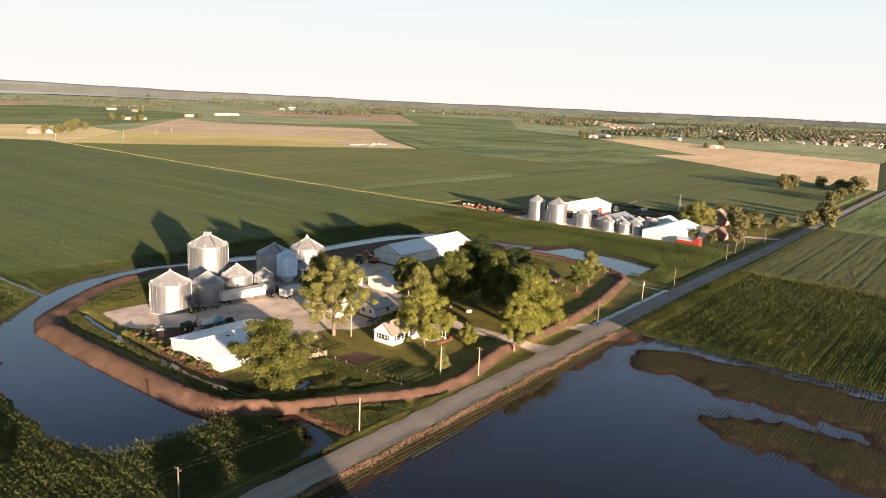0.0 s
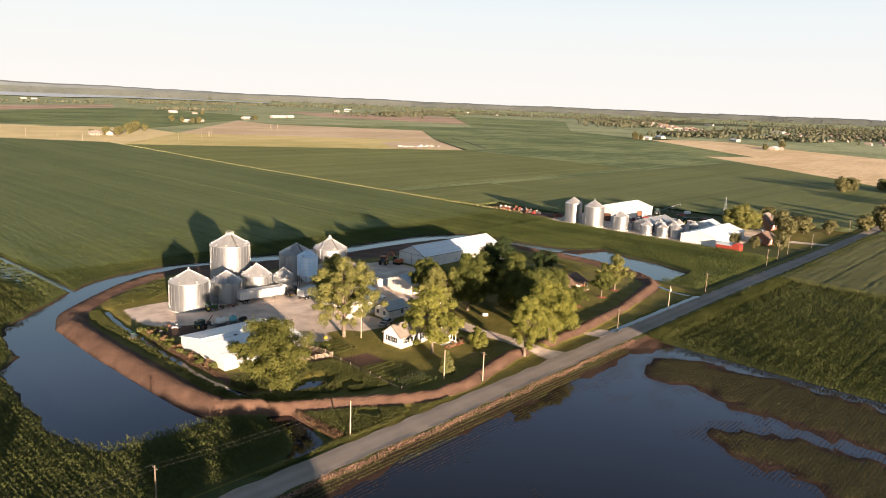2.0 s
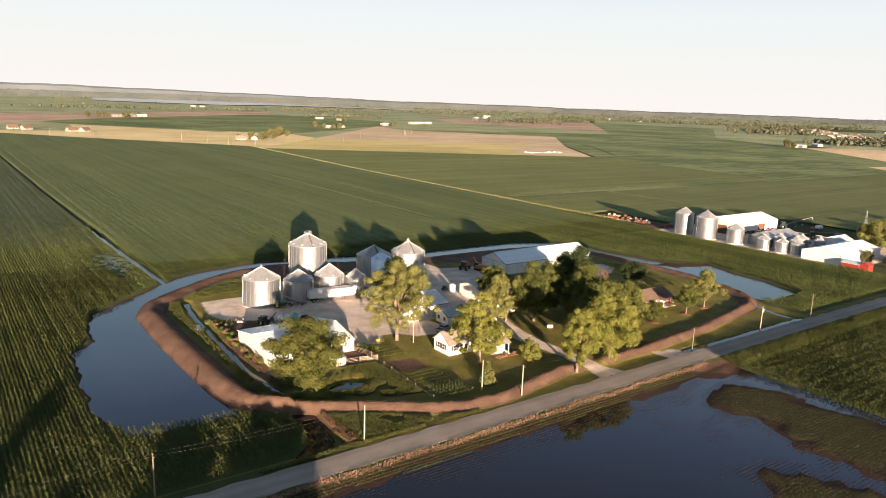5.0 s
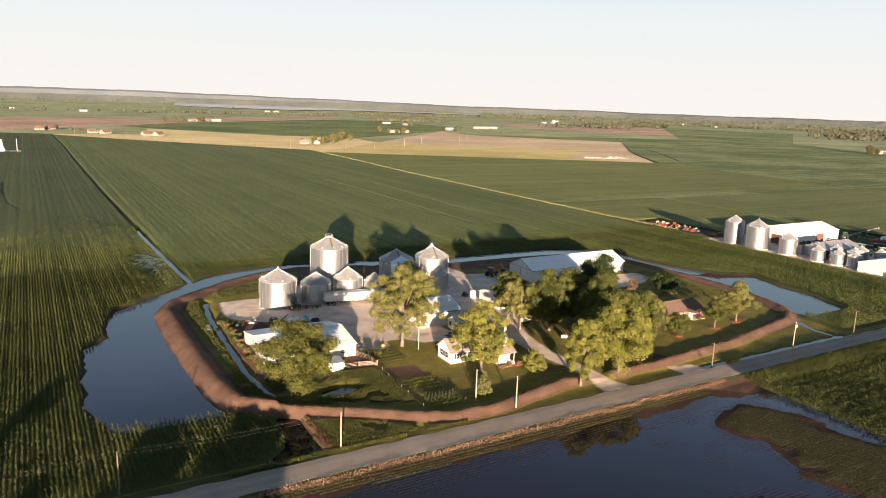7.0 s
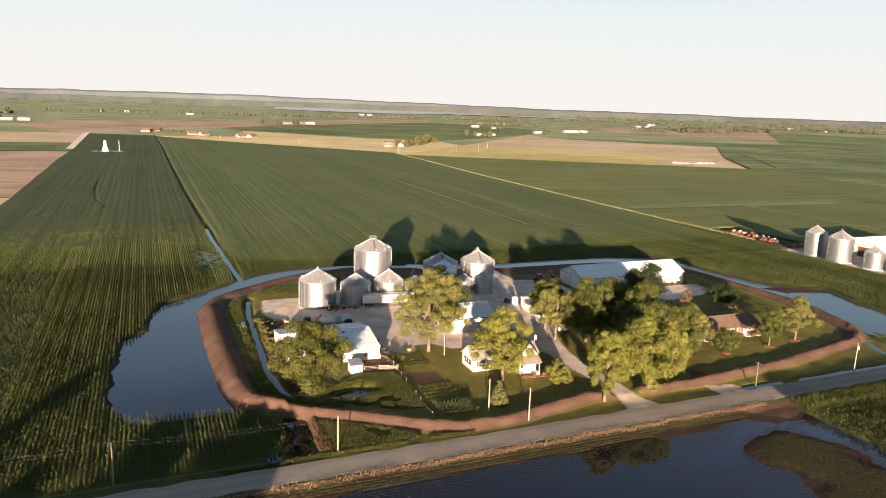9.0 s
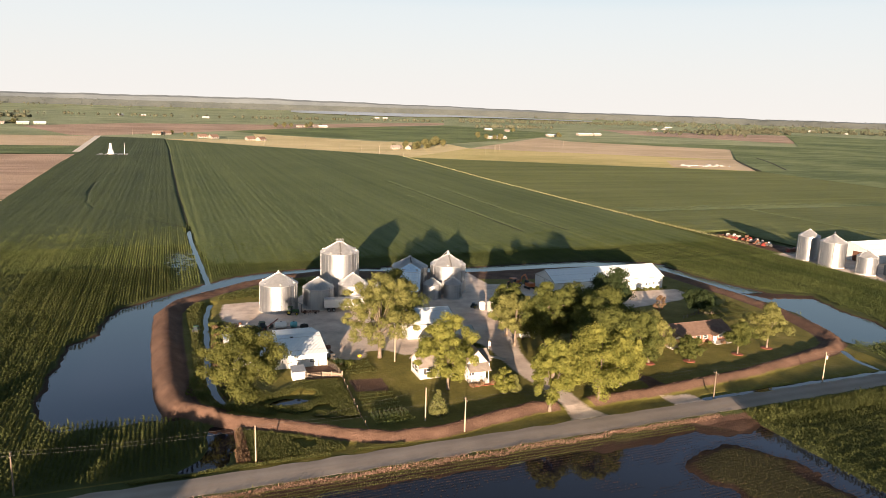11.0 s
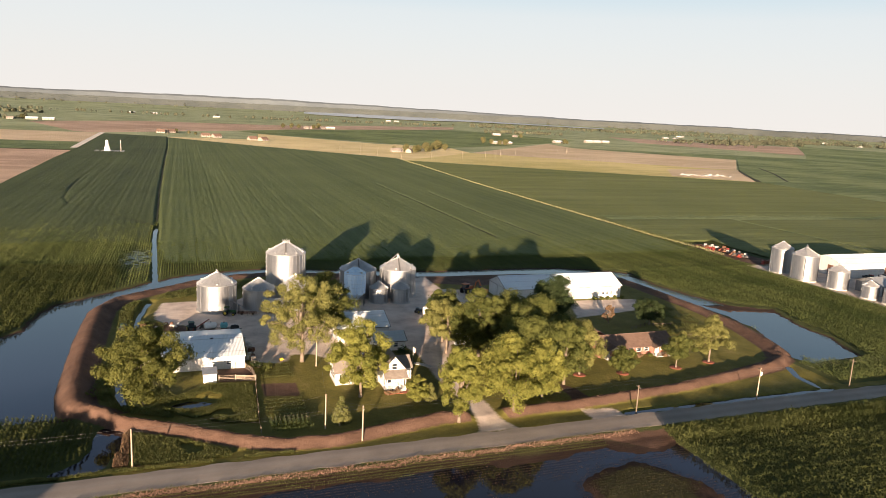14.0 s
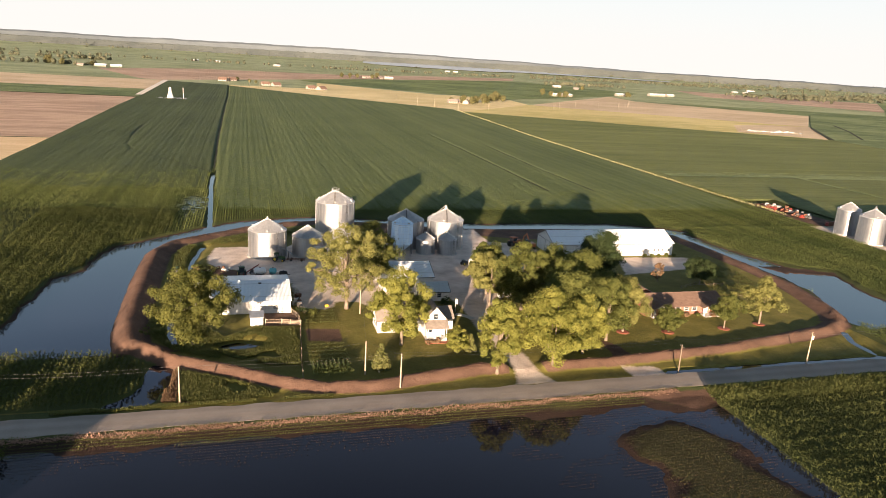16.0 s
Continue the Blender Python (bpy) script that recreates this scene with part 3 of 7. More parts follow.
def track(label, line, wide):
    """A trampled wheel track through the crop."""
    v, f = [], []
    for k, (x, y) in enumerate(line):
        (ax, ay), (bx, by) = line[max(k - 1, 0)], line[min(k + 1, len(line) - 1)]
        n = math.hypot(bx - ax, by - ay)
        ox, oy = -(by - ay) / n * wide / 2, (bx - ax) / n * wide / 2
        v += [(x + ox, y + oy, 0.65), (x - ox, y - oy, 0.65)]
        if k:
            f.append((2 * k - 2, 2 * k - 1, 2 * k + 1, 2 * k))
    return tagged(part("track", (v, f), M_TRACK), label, "track", kind="structure")


# soil colour darkened to hold the shade between the crop rows
M_TRACK = plain("soil darkened for shade between crop rows", (0.022, 0.028, 0.010), (0.045, 0.05, 0.018), 0.5, 0.95)
track("dark wheel track through the crop", [(147.2, 190), (148.2, 296), (148.6, 420)], 1.1)
track("dark wheel track through the crop", [(171.3, 190), (170.3, 260), (173.7, 374)], 1.0)
track("dark washed line through the crop", [(-4.5, 231), (-14, 246), (-25.5, 265), (-40, 288), (-48.5, 303), (-53.7, 326), (-56.6, 382), (-57, 428)], 0.6)
track("dark lane between two crop fields", [(-3.3, 240), (-5.3, 350), (-7.0, 615), (-7.4, 780)], 0.7)
track("dark wheel track through the crop", [(592, 490), (640, 560), (700, 640)], 4.0)
track("dark wheel track through the crop", [(640, 500), (720, 600), (790, 700)], 3.0)
field("wide green crop field", [(245, 225), (560, 225), (588, 486), (414, 581), (250, 672)], 0.58, M_FIELD2)
field("green crop field reaching far off", [(331, 2), (612, 2), (635, 55), (673, 92), (855, 303), (924, 264), (1215, 566), (1399, 865), (2203, 1412), (2100, 1900), (1372, 1167), (1218, 1021), (928, 1096), (739, 1134), (933, 903), (717, 660), (590, 486), (563, 225), (331, 225)], 0.5, M_FIELD2)
field("ripe golden wheat field", [(618, 2), (1081, 60), (1219, 296), (1368, 479), (1300, 556), (1218, 564), (926, 262), (857, 302), (676, 91), (638, 54)], 0.25, M_WHEAT)
field("bare brown field", [(409, 869), (767, 1300), (735, 1132), (930, 902), (714, 661), (456, 831)], 0.12, M_BARE)
field("olive field of young crop", [(250, 679), (409, 867), (456, 829), (711, 658), (587, 490), (414, 584), (250, 676)], 0.3, M_FIELD3)
field("trampled pale earth round the concrete heap", [(520, 545), (585, 640), (660, 662), (712, 656), (588, 492), (560, 520)], 0.36, M_BARE)
field("dry yellow grass strip", [(142, 1267), (324, 1029), (263, 861), (122, 1055)], 0.2, M_YELLOWGRASS)
field("brown strip beside the far road", [(120, 1052), (340, 1040), (262, 858), (249, 715), (107, 875), (-20, 1040)], 0.15, M_YELLOWGRASS)
field("dry grass round a distant farmstead", [(249, 715), (262, 858), (344, 1052), (420, 985), (409, 867), (250, 679)], 0.17, M_YELLOWGRASS)
field("ripe wheat strip west of the farm", [(-95, 243), (-95, 344), (-400, 331), (-400, 236)], 0.2, M_WHEAT)
field("reddish bare field", [(-95, 347), (-96, 706), (-900, 706), (-900, 333)], 0.1, M_REDSOIL)
field("narrow dark green field", [(-97, 709), (-103, 848), (-900, 830), (-900, 708)], 0.5, M_FIELD2)
field("brown bare strip", [(-103, 851), (-108, 1100), (-900, 1130), (-900, 836)], 0.1, M_BARE)
field("pale farm lane at the edge of the crop", [(-96.5, 738), (-103.5, 738), (-110, 1102), (-102, 1102)], 0.56, M_PALELANE)
field("light green field", [(-152, 1126), (-272, 1473), (-490, 1651), (-1100, 1651), (-900, 1135)], 0.3, M_FARGREEN_HAZE)
field("reddish bare field", [(-270, 1475), (-320, 1570), (-83, 1761), (256, 1863), (620, 2230), (1018, 2551), (882, 2199), (560, 1880), (242, 1572), (103, 1378), (-28, 1212), (-118, 1104), (-148, 1128)], 0.1, M_REDSOIL)
field("far dark green field", [(109, 1368), (146, 1272), (344, 1055), (420, 985), (560, 1110), (765, 1306), (990, 1560), (880, 2140), (565, 1868), (248, 1562)], 0.4, M_FIELD)
field("far green field", [(-80, 1768), (250, 1870), (616, 2238), (1020, 2560), (1295, 2923), (622, 2700), (249, 2404)], 0.47, M_FARGREEN_HAZE)
field("far green field", [(-490, 1656), (-270, 1480), (-85, 1766), (200, 1940), (245, 2404), (-150, 2560), (-545, 2700), (-1000, 2200)], 0.4, M_FARGREEN_HAZE)
field("reddish far field", [(1428, 2096), (1210, 1590), (1372, 1172), (2004, 1769), (1608, 1862)], 0.2, M_REDSOIL)
field("far green country paled by painted haze", [(1600, 2100), (2000, 1800), (2200, 1950), (3300, 3300), (1540, 3080)], 0.3, M_FARGREEN_HAZE)
field("green country west of the farm", [(-1400, -300), (-152, -300), (-152, 228), (-405, 232), (-905, 300), (-905, 1650), (-1400, 1700)], 0.4, M_FARGREEN_HAZE)
field("green field south of the road", [(332, -9), (1000, -9), (1000, -300), (332, -300)], 0.4, M_FIELD)
field("green country to the east", [(1085, 58), (3800, 200), (3800, 900), (2230, 1400), (1405, 860), (1305, 560), (1370, 480), (1222, 296)], 0.2, M_FARGREEN_HAZE)

field("far plain of mixed green country", [(255, 695), (1400, 620), (3000, 1400), (4300, 2400), (2600, 4300), (-1700, 4300), (-1600, 1120), (-20, 1046)], -0.05, M_FARGREEN_HAZE)

# the far side of the plain climbs gently towards the hills
def far_place(bearing, dist):
    """A place past 4 km: the country beyond is drawn in closer and rises, so that it keeps its height in the view."""
    near = 4000 + (dist - 4000) * 0.279
    a = radians(bearing)
    return -30 + near * math.sin(a), -105 + near * math.cos(a), 58 - 58 * near / dist


v, f = [], []
for i in range(69):
    for d in (3990, 4500, 5100, 6200):
        v.append(far_place(-34 + 2 * i, d))
    if i:
        for k in range(3):
            p = (i - 1) * 4 + k
            f.append((p, p + 4, p + 5, p + 1))
tagged(part("far_plain", (v, f), M_FARGREEN_HAZE), "green plain rising towards the hills, haze painted into its colour", "field", kind="structure")

# the river far off
rb = B()
rv = [rb.verts.new(Vector(far_place(a, d)) + Vector((0, 0, 4.5))) for a, d in
      ((9.5, 4700), (10.5, 4350), (12, 4250), (15, 4120), (18, 4060), (20, 4250), (22, 4600), (27, 4600), (33, 4450), (33, 4800), (27, 5200), (22, 5600), (18, 5900), (12, 6000), (9.5, 5600))]
rb.faces.new(rv)
# pale matt base colour stands in for the sky's reflection
M_RIVER_SHEEN, t, s = material("river water with painted sky sheen", 0.6, 0.0, 0.3)
t.links.new(ramp(t, noise_of(t, 0.004), [(0.3, (0.50, 0.55, 0.58)), (0.7, (0.58, 0.63, 0.66))]), s.inputs["Base Color"])
tagged(part("river", rb, M_RIVER_SHEEN), "pale flooded river in the far distance", "water", kind="structure")

# ---- crops near the farm ----
rng = np.random.default_rng(11)


def plants(name, label, px, py, pz, high, mat, blades=5, reach=0.45, category="crop"):
    """Leafy plants at the given places, as bent pointed leaves."""
    n = len(px)
    k = n * blades
    base = np.repeat(np.stack([px, py, pz], -1), blades, 0)
    h = np.repeat(np.broadcast_to(high, n) * rng.uniform(0.75, 1.15, n), blades)
    a = rng.uniform(0, math.tau, k)
    r = reach * rng.uniform(0.6, 1.4, k)
    wide = rng.uniform(0.06, 0.11, k) * (0.38 + reach)
    out, side = np.stack([np.cos(a), np.sin(a)], -1), np.stack([-np.sin(a), np.cos(a)], -1)
    lift = rng.uniform(0.3, 1.0, k)
    rise = rng.uniform(-0.25, 0.95, k) * r

    def corner(o, s, z):
        return np.concatenate([base[:, :2] + out * (r * o)[:, None] + side * (wide * s)[:, None], (base[:, 2] + z)[:, None]], -1)

    low = h * lift * 0.85
    co = np.stack([corner(0.1, -1.0, low), corner(0.1, 1.0, low - 0.1 * h), corner(1.0, 0, low + rise)], 1).reshape(-1, 3)
    return tagged(quads(name, co, 3, mat), label, category, kind="stuff")


def rows_at(x0, x1, y0, y1, row, step, along="y", loose=0.07):
    """Places in sown rows, a little uneven."""
    if along == "y":
        a, b = np.arange(x0, x1, row), np.arange(y0, y1, step)
        px, py = [v.ravel() for v in np.meshgrid(a, b)]
    else:
        a, b = np.arange(x0, x1, step), np.arange(y0, y1, row)
        px, py = [v.ravel() for v in np.meshgrid(a, b)]
    return px + rng.normal(0, loose, len(px)), py + rng.normal(0, loose, len(py))


def crop(name, label, x0, x1, y0, y1, row, step, along, high, keep, mat=None, blades=5, reach=0.45, low=-9.0, loose=0.07, shore=False):
    px, py = rows_at(x0, x1, y0, y1, row, step, along, loose)
    z, area = terrain(px, py)
    ok = keep(px, py, z, area)
    px, py, z = px[ok], py[ok], z[ok]
    across = px if along == "y" else py
    lane = np.where(np.mod(across + 0.5 * wobble(py, px, 60.0), 9.2) < row, 0.78, 1.0) * (1 + 0.05 * np.sin(np.round(across / row) * 2.4) + 0.09 * np.sin(across * math.tau / 3.05))
    if shore:
        lane = lane * np.interp(-signed(px, py, MOAT), [0, 3, 9], [0.42, 0.5, 1.0])
    return plants(name, label, px, py, np.maximum(z, low), high * lane * (1 + 0.18 * wobble(px, py, 9.0, 3) + 0.12 * wobble(px, py, 2.3, 5)), mat or M_CORN, blades, reach)


def thin(px, py):
    """Bare spots and a thin patch where water stood."""
    hole = np.hypot((px + 8) / 6, (py - 163) / 20) + 0.25 * wobble(px, py, 3.0)
    lane = np.abs(px + 2) < 0.45
    cut = np.abs((py - 233) - (px + 3) * -1.2) < 1.0
    wheel_lane = ((np.abs(px - 147.2) < 0.6) | (np.abs(px - 171) < 0.6)) & (py > 135)
    hole = np.where(rng.uniform(0, 1, len(px)) < 0.6, 9, hole)
    return ~wheel_lane & (hole > 1 + rng.uniform(-0.5, 0.3, len(px))) & ~lane & ~(cut & (px < -3))


def north(px, py, z, area):
    moat = signed(px, py, MOAT)
    edge = moat < -0.7 - 0.7 * wobble(px, py, 3.0, 2) - np.where((px > 165) & (py < 70), 1.6, 0)
    return edge & ~within(px, py, LEVEE) & (span(px, py, LEVEE, True) > 4.5) & ((z > -0.57) | (np.hypot((px + 8) / 6, (py - 163) / 20) < 1.2)) & ~((px > 236) & (px < 256) & (py > 118) & (py < 170)) & thin(px, py) & (span(px, py, LANE_WATER) > 1.1) & (np.abs(px - np.interp(py, [150, 190, 300, 430], [237, 235, 235.5, 237])) > 1.2)


crop("crop_field", "tall green crop standing in rows by the flood water", -110, -6, 1.5, 150, 0.76, 0.36, "y", 1.8,
     lambda x, y, z, a: north(x, y, z, a) & (span(x, y, CUT) > 2.0) & ((x < -12) | (y < 24)) & ((x > -55) | (rng.uniform(0, 1, len(x)) < 0.4)), M_CORN_TALL, 7, 0.3)
crop("crop_field", "green crop standing in rows behind the farm", -1.6, 245, 118, 222, 0.80, 0.55, "y", 1.0,
     lambda x, y, z, a: north(x, y, z, a) & (rng.uniform(0, 1, len(x)) < np.interp(y, [190, 222], [1, 0.1])), None, 7, 0.40, shore=True)
crop("crop_field", "darker green crop field west of the lane", -98, -2.0, 112, 270, 0.84, 0.62, "y", 1.1, lambda x, y, z, a: north(x, y, z, a) & ((y > 150) | (x > -12.5)) & (rng.uniform(0, 1, len(x)) < np.interp(y, [220, 270], [1, 0.0])), M_CORN_WEST, 6, 0.48)
TRACKS = [[(147.2, 190), (148.2, 296), (148.6, 420)], [(171.3, 190), (170.3, 260), (173.7, 374)], [(-3.3, 240), (-5.3, 350), (-7.0, 615), (-7.4, 780)],
          [(-4.5, 231), (-14, 246), (-25.5, 265), (-40, 288), (-48.5, 303), (-53.7, 326), (-56.6, 382), (-57, 428)]]


def canopy(label, loop, along, mat, dx, dy, high=1.0, rise=None, ridge=0.045):
    """A closed stand of crop seen from afar: ridges along its sown rows, trodden down on the wheel tracks."""
    loop = np.array(loop, float)
    (x0, y0), (x1, y1) = loop.min(0), loop.max(0)
    ax, ay = np.arange(x0, x1 + dx, dx), np.arange(y0, y1 + dy, dy)
    px, py = [v.ravel() for v in np.meshgrid(ax, ay)]
    across, length = (px, py) if along == "y" else (py, px)
    passes = np.where(np.mod(across, 12.2) < 0.8, -0.16, 0.0)
    z = high + ridge * np.cos(across * math.tau / 3.05 + 0.6 * wobble(px, py, 90.0)) + passes + 0.05 * wobble(across, length / 9, 1.3, 3) + 0.04 * wobble(px, py, 11.0, 8) + rng.normal(0, 0.05, len(px))
    for line in TRACKS:
        z -= 0.5 * np.exp(-(span(px, py, line) / 0.6) ** 2)
    if rise:
        z = z - high * (1 - np.interp(py, rise, [0.4, 1.0]))
    z *= np.clip(signed(px, py, loop) / 0.9, 0.3, 1)
    nx, ny = len(ax), len(ay)
    ii, jj = np.meshgrid(np.arange(nx - 1), np.arange(ny - 1))
    c = (jj * nx + ii).ravel()
    c = c[within(px[c] + dx / 2, py[c] + dy / 2, loop)]
    faces = np.stack([c, c + 1, c + nx + 1, c + nx], -1)
    used, faces = np.unique(faces, return_inverse=True)
    me = bpy.data.meshes.new("crop_field")
    me.vertices.add(len(used))
    me.vertices.foreach_set("co", np.stack([px[used], py[used], z[used]], -1).astype(np.float32).ravel())
    me.loops.add(len(c) * 4)
    me.loops.foreach_set("vertex_index", faces.ravel().astype(np.int32))
    me.polygons.add(len(c))
    me.polygons.foreach_set("loop_start", np.arange(0, len(c) * 4, 4, dtype=np.int32))
    me.polygons.foreach_set("use_smooth", np.ones(len(c), bool))
    me.update(calc_edges=True)
    me.materials.append(mat)
    return tagged(new("crop_field", me), label, "crop", kind="stuff")


def stand_material(name, dark, light, rows):
    """Leaf canopy from afar: streaked along its rows, with fine leafy relief."""
    m, t, s = material(name, 0.8, 0, 0.15)
    stretch = (1, 0.012, 1) if rows == "y" else (0.012, 1, 1)
    wide_pass, narrow, patch, leafy = noise_of(t, 0.05, 2.0, 0.5, "Object", stretch), noise_of(t, 0.28, 2.0, 0.5, "Object", stretch), noise_of(t, 0.012, 4.0), noise_of(t, 0.8, 5.0, 0.75)
    fac = maths(t, "ADD", maths(t, "ADD", maths(t, "MULTIPLY", wide_pass, 0.18), maths(t, "MULTIPLY", narrow, 0.22)), maths(t, "ADD", maths(t, "MULTIPLY", patch, 0.2), maths(t, "MULTIPLY", leafy, 0.4)))
    t.links.new(ramp(t, fac, [(0.40, dark), (0.60, light)]), s.inputs["Base Color"])
    bumped(t, s, leafy, 0.8, 0.7)
    return m


M_STAND = stand_material("crop canopy", (0.082, 0.110, 0.036), (0.165, 0.198, 0.072), "y")
M_STAND_WEST = stand_material("crop canopy of the west field", (0.048, 0.066, 0.024), (0.104, 0.128, 0.048), "y")
M_STAND_EAST = stand_material("crop canopy of the east fields", (0.098, 0.121, 0.041), (0.196, 0.218, 0.082), "x")
M_STAND_SOUTH = stand_material("crop canopy of the south field", (0.062, 0.070, 0.026), (0.140, 0.145, 0.054), "x")
canopy("green crop field far behind the farm", [(2.5, 150), (230, 150), (233, 186), (235, 310), (237, 430), (245, 600), (248, 706), (104, 868), (-10.6, 1005), (-7.1, 780), (-6.7, 615), (-5.0, 350), (-2.9, 240), (-1.9, 228), (-1.8, 200), (0.5, 160)], "y", M_STAND, 0.76, 3.0, 1.0, (150, 226))
canopy("green crop field west of the lane", [(-98, 190), (-4.6, 190), (-4.6, 228), (-3.7, 240), (-5.6, 350), (-7.3, 615), (-7.7, 780), (-11.4, 1036), (-102, 1070), (-97, 745), (-99, 600), (-97, 343)], "y", M_STAND_WEST, 0.76, 3.0, 1.0, (190, 275))
canopy("wide green crop field beside the pale grass strip", [(238, 240), (562, 240), (586, 484), (414, 580), (250, 672), (246, 600), (238, 430)], "x", M_STAND_EAST, 3.0, 0.76, 1.0, (235, 290), 0.08)
canopy("green crop field beyond the neighbouring farm", [(332, 4), (610, 4), (633, 56), (673, 94), (760, 190), (760, 236), (332, 236)], "x", M_STAND_EAST, 3.0, 1.0, 0.9, None, 0.0)
canopy("green crop field behind the neighbouring yard", [(239, 172), (256, 172), (258, 127), (331, 127), (331, 241), (239, 241)], "x", M_STAND_EAST, 3.0, 0.76, 0.9, None, 0.08)
crop("crop_field", "green crop between the flood pond and the neighbouring farm", 153, 231, 3.5, 118, 0.80, 0.55, "y", 1.4,
     lambda x, y, z, a: north(x, y, z, a), None, 8, 0.34)
crop("crop_field", "tall green crop on the south side of the road", 92.5, 232, -112, -9.5, 0.78, 0.42, "x", 1.9,
     lambda x, y, z, a: (x > 92.8 + 1.2 * wobble(x, y, 2.5) + 0.02 * (y + 9)) & (y < road_y(x) - 4.2) & (rng.uniform(0, 1, len(x)) < np.interp(x, [130, 150, 232], [1, 0.6, 0.45])), M_CORN_TALL, 7, 0.30)
canopy("green crop farther along the road", [(190, -118), (334, -118), (334, -9.2), (190, -9.2)], "x", M_STAND_SOUTH, 2.0, 0.76, 1.5, None, 0.03)
crop("crop_field", "tall crop at the edge of the flooded field", -75, -21, -60, -10.5, 0.8, 0.6, "x", 2.9,
     lambda x, y, z, a: x < -21.8 + 0.35 * np.minimum(y + 22, 0), M_CORN_TALL, 9, 0.4)
crop("crop_field", "dense tall green crop edge along the road", 93.5, 330, -14, -8.6, 0.7, 0.22, "x", 2.25,
     lambda x, y, z, a: (y < road_y(x) - 4.2 + 0.3 * wobble(x, y, 3.0)) & ((x < 180) | (rng.uniform(0, 1, len(x)) < 0.5)), M_CORN_TALL, 7, 0.3)
# drowned rows in the flood
crop("drowned_rows", "rows of low green plants along the road side", -40, 93, -13.2, -8.4, 0.76, 0.2, "x", 0.22,
     lambda x, y, z, a: (y < road_y(x) - 3.9) & (y > -12.2 + 1.1 * wobble(x, y, 7.0, 4) + 1.5 * np.clip((x - 40) / 30, 0, 1)) & (x < 80), M_SOY, 6, 0.2, -0.5, 0.03)
crop("drowned_rows", "rows of drowned brown plants standing in the flood", -40, 93, -19.5, -10.0, 0.76, 0.22, "x", 0.2,
     lambda x, y, z, a: (y < road_y(x) - 4.4) & (rng.uniform(0, 1, len(x)) < np.clip((y + 18.5) / 6 + 0.7 * wobble(x, y, 6.0, 9), 0, 1)), M_DROWNED, 4, 0.14, -0.62, 0.03)
crop("drowned_rows", "rows of drowned brown plants on the mud bank", 36, 92, -112, -16, 0.76, 0.22, "x", 0.22,
     lambda x, y, z, a: (a["tuft"] > -4.6 + 1.4 * wobble(x, y, 5.0, 3)) & (rng.uniform(0, 1, len(x)) < np.clip((a["tuft"] + 5.2) / 2.4, 0.2, 0.95)), M_DROWNED, 4, 0.13, -0.62, 0.03)
crop("drowned_rows", "rows of surviving green plants on the mud bank", 40, 90, -112, -18, 0.76, 0.3, "x", 0.2,
     lambda x, y, z, a: a["tuft"] + 1.2 * wobble(x, y, 4.0, 8) > 0.2, M_BANK, 6, 0.17, -0.5, 0.18)
crop("drowned_rows", "thin rows of plant tips standing out of the water", -34, 90, -66, -16, 0.76, 0.26, "x", 0.16,
     lambda x, y, z, a: (z < -0.6) & (wobble(x, y, 11.0, 2) + 0.25 * wobble(x * 0.3, y, 2.4, 4) > 0.62) & (rng.uniform(0, 1, len(x)) < 0.6), M_DROWNED, 4, 0.13, -0.63, 0.03)
# dead straw along the flood's edge on the road
ex = np.arange(-24, 88, 0.045)
ey = road_y(ex) - 4.0 + 0.4 * wobble(ex, ex * 0, 3.0) + rng.normal(0, 0.36, len(ex))
plants("straw_line", "line of washed-up dry straw beside the road", ex, ey, terrain(ex, ey)[0], 0.19, M_STRAW, 4, 0.34, "straw")


def scatter(name, label, loop, count, high, mat, reach=0.3, blades=11, category="weeds"):
    loop = np.array(loop)
    (x0, y0), (x1, y1) = loop.min(0), loop.max(0)
    px, py = rng.uniform(x0, x1, count * 2), rng.uniform(y0, y1, count * 2)
    z, a = terrain(px, py)
    ok = within(px, py, loop) & (z > -0.45) & (wobble(px, py, 2.6, 4) > -0.35)
    return plants(name, label, px[ok], py[ok], z[ok], high, mat, blades, reach, category)


scatter("weeds", "rough green weeds between levee and ditch", [(-10, 30), (-4.6, 32), (-5.4, 45), (-4.6, 60), (-4.0, 75), (-3.6, 86), (-2, 99), (-5, 101), (-8.5, 92), (-7.5, 70), (-8, 50), (-9, 38)], 1900, 0.7, M_WEED)
scatter("weeds", "rough weeds by the ditch", [(-3.5, 60), (-1.6, 62), (3, 74), (4, 76), (-1, 80), (-2.6, 72)], 500, 0.6, M_WEED)
scatter("weeds", "dry brown weeds between the ditch and the white shed", [(-3.4, 28), (-0.6, 25), (-1.6, 41), (0.2, 62), (1.2, 73), (-2.8, 71), (-3.8, 55)], 900, 0.4, M_DRY, 0.25, 8)
scatter("weeds", "grass and weeds by the levee behind the bins", [(0, 101), (3, 108), (22, 119), (32, 122), (30, 113), (20, 106), (10, 101)], 1600, 0.6, M_WEED)
scatter("weeds", "tall weeds in the corner between road and levee", [(-0.5, 0.5), (-1, 13), (8, 8), (15, 2.2), (15, 0)], 2200, 0.55, M_WEED)
scatter("weeds", "rough grass in the paddock", [(6, 27), (13, 32), (21, 31), (20.5, 12), (15, 13), (7, 18), (4, 22)], 4600, 0.55, M_WEED)
scatter("weeds", "rough grass under the large tree by the levee", [(-8, 30), (-3, 22), (6, 17), (6, 28), (0, 38), (-4, 36)], 1700, 0.5, M_WEED)
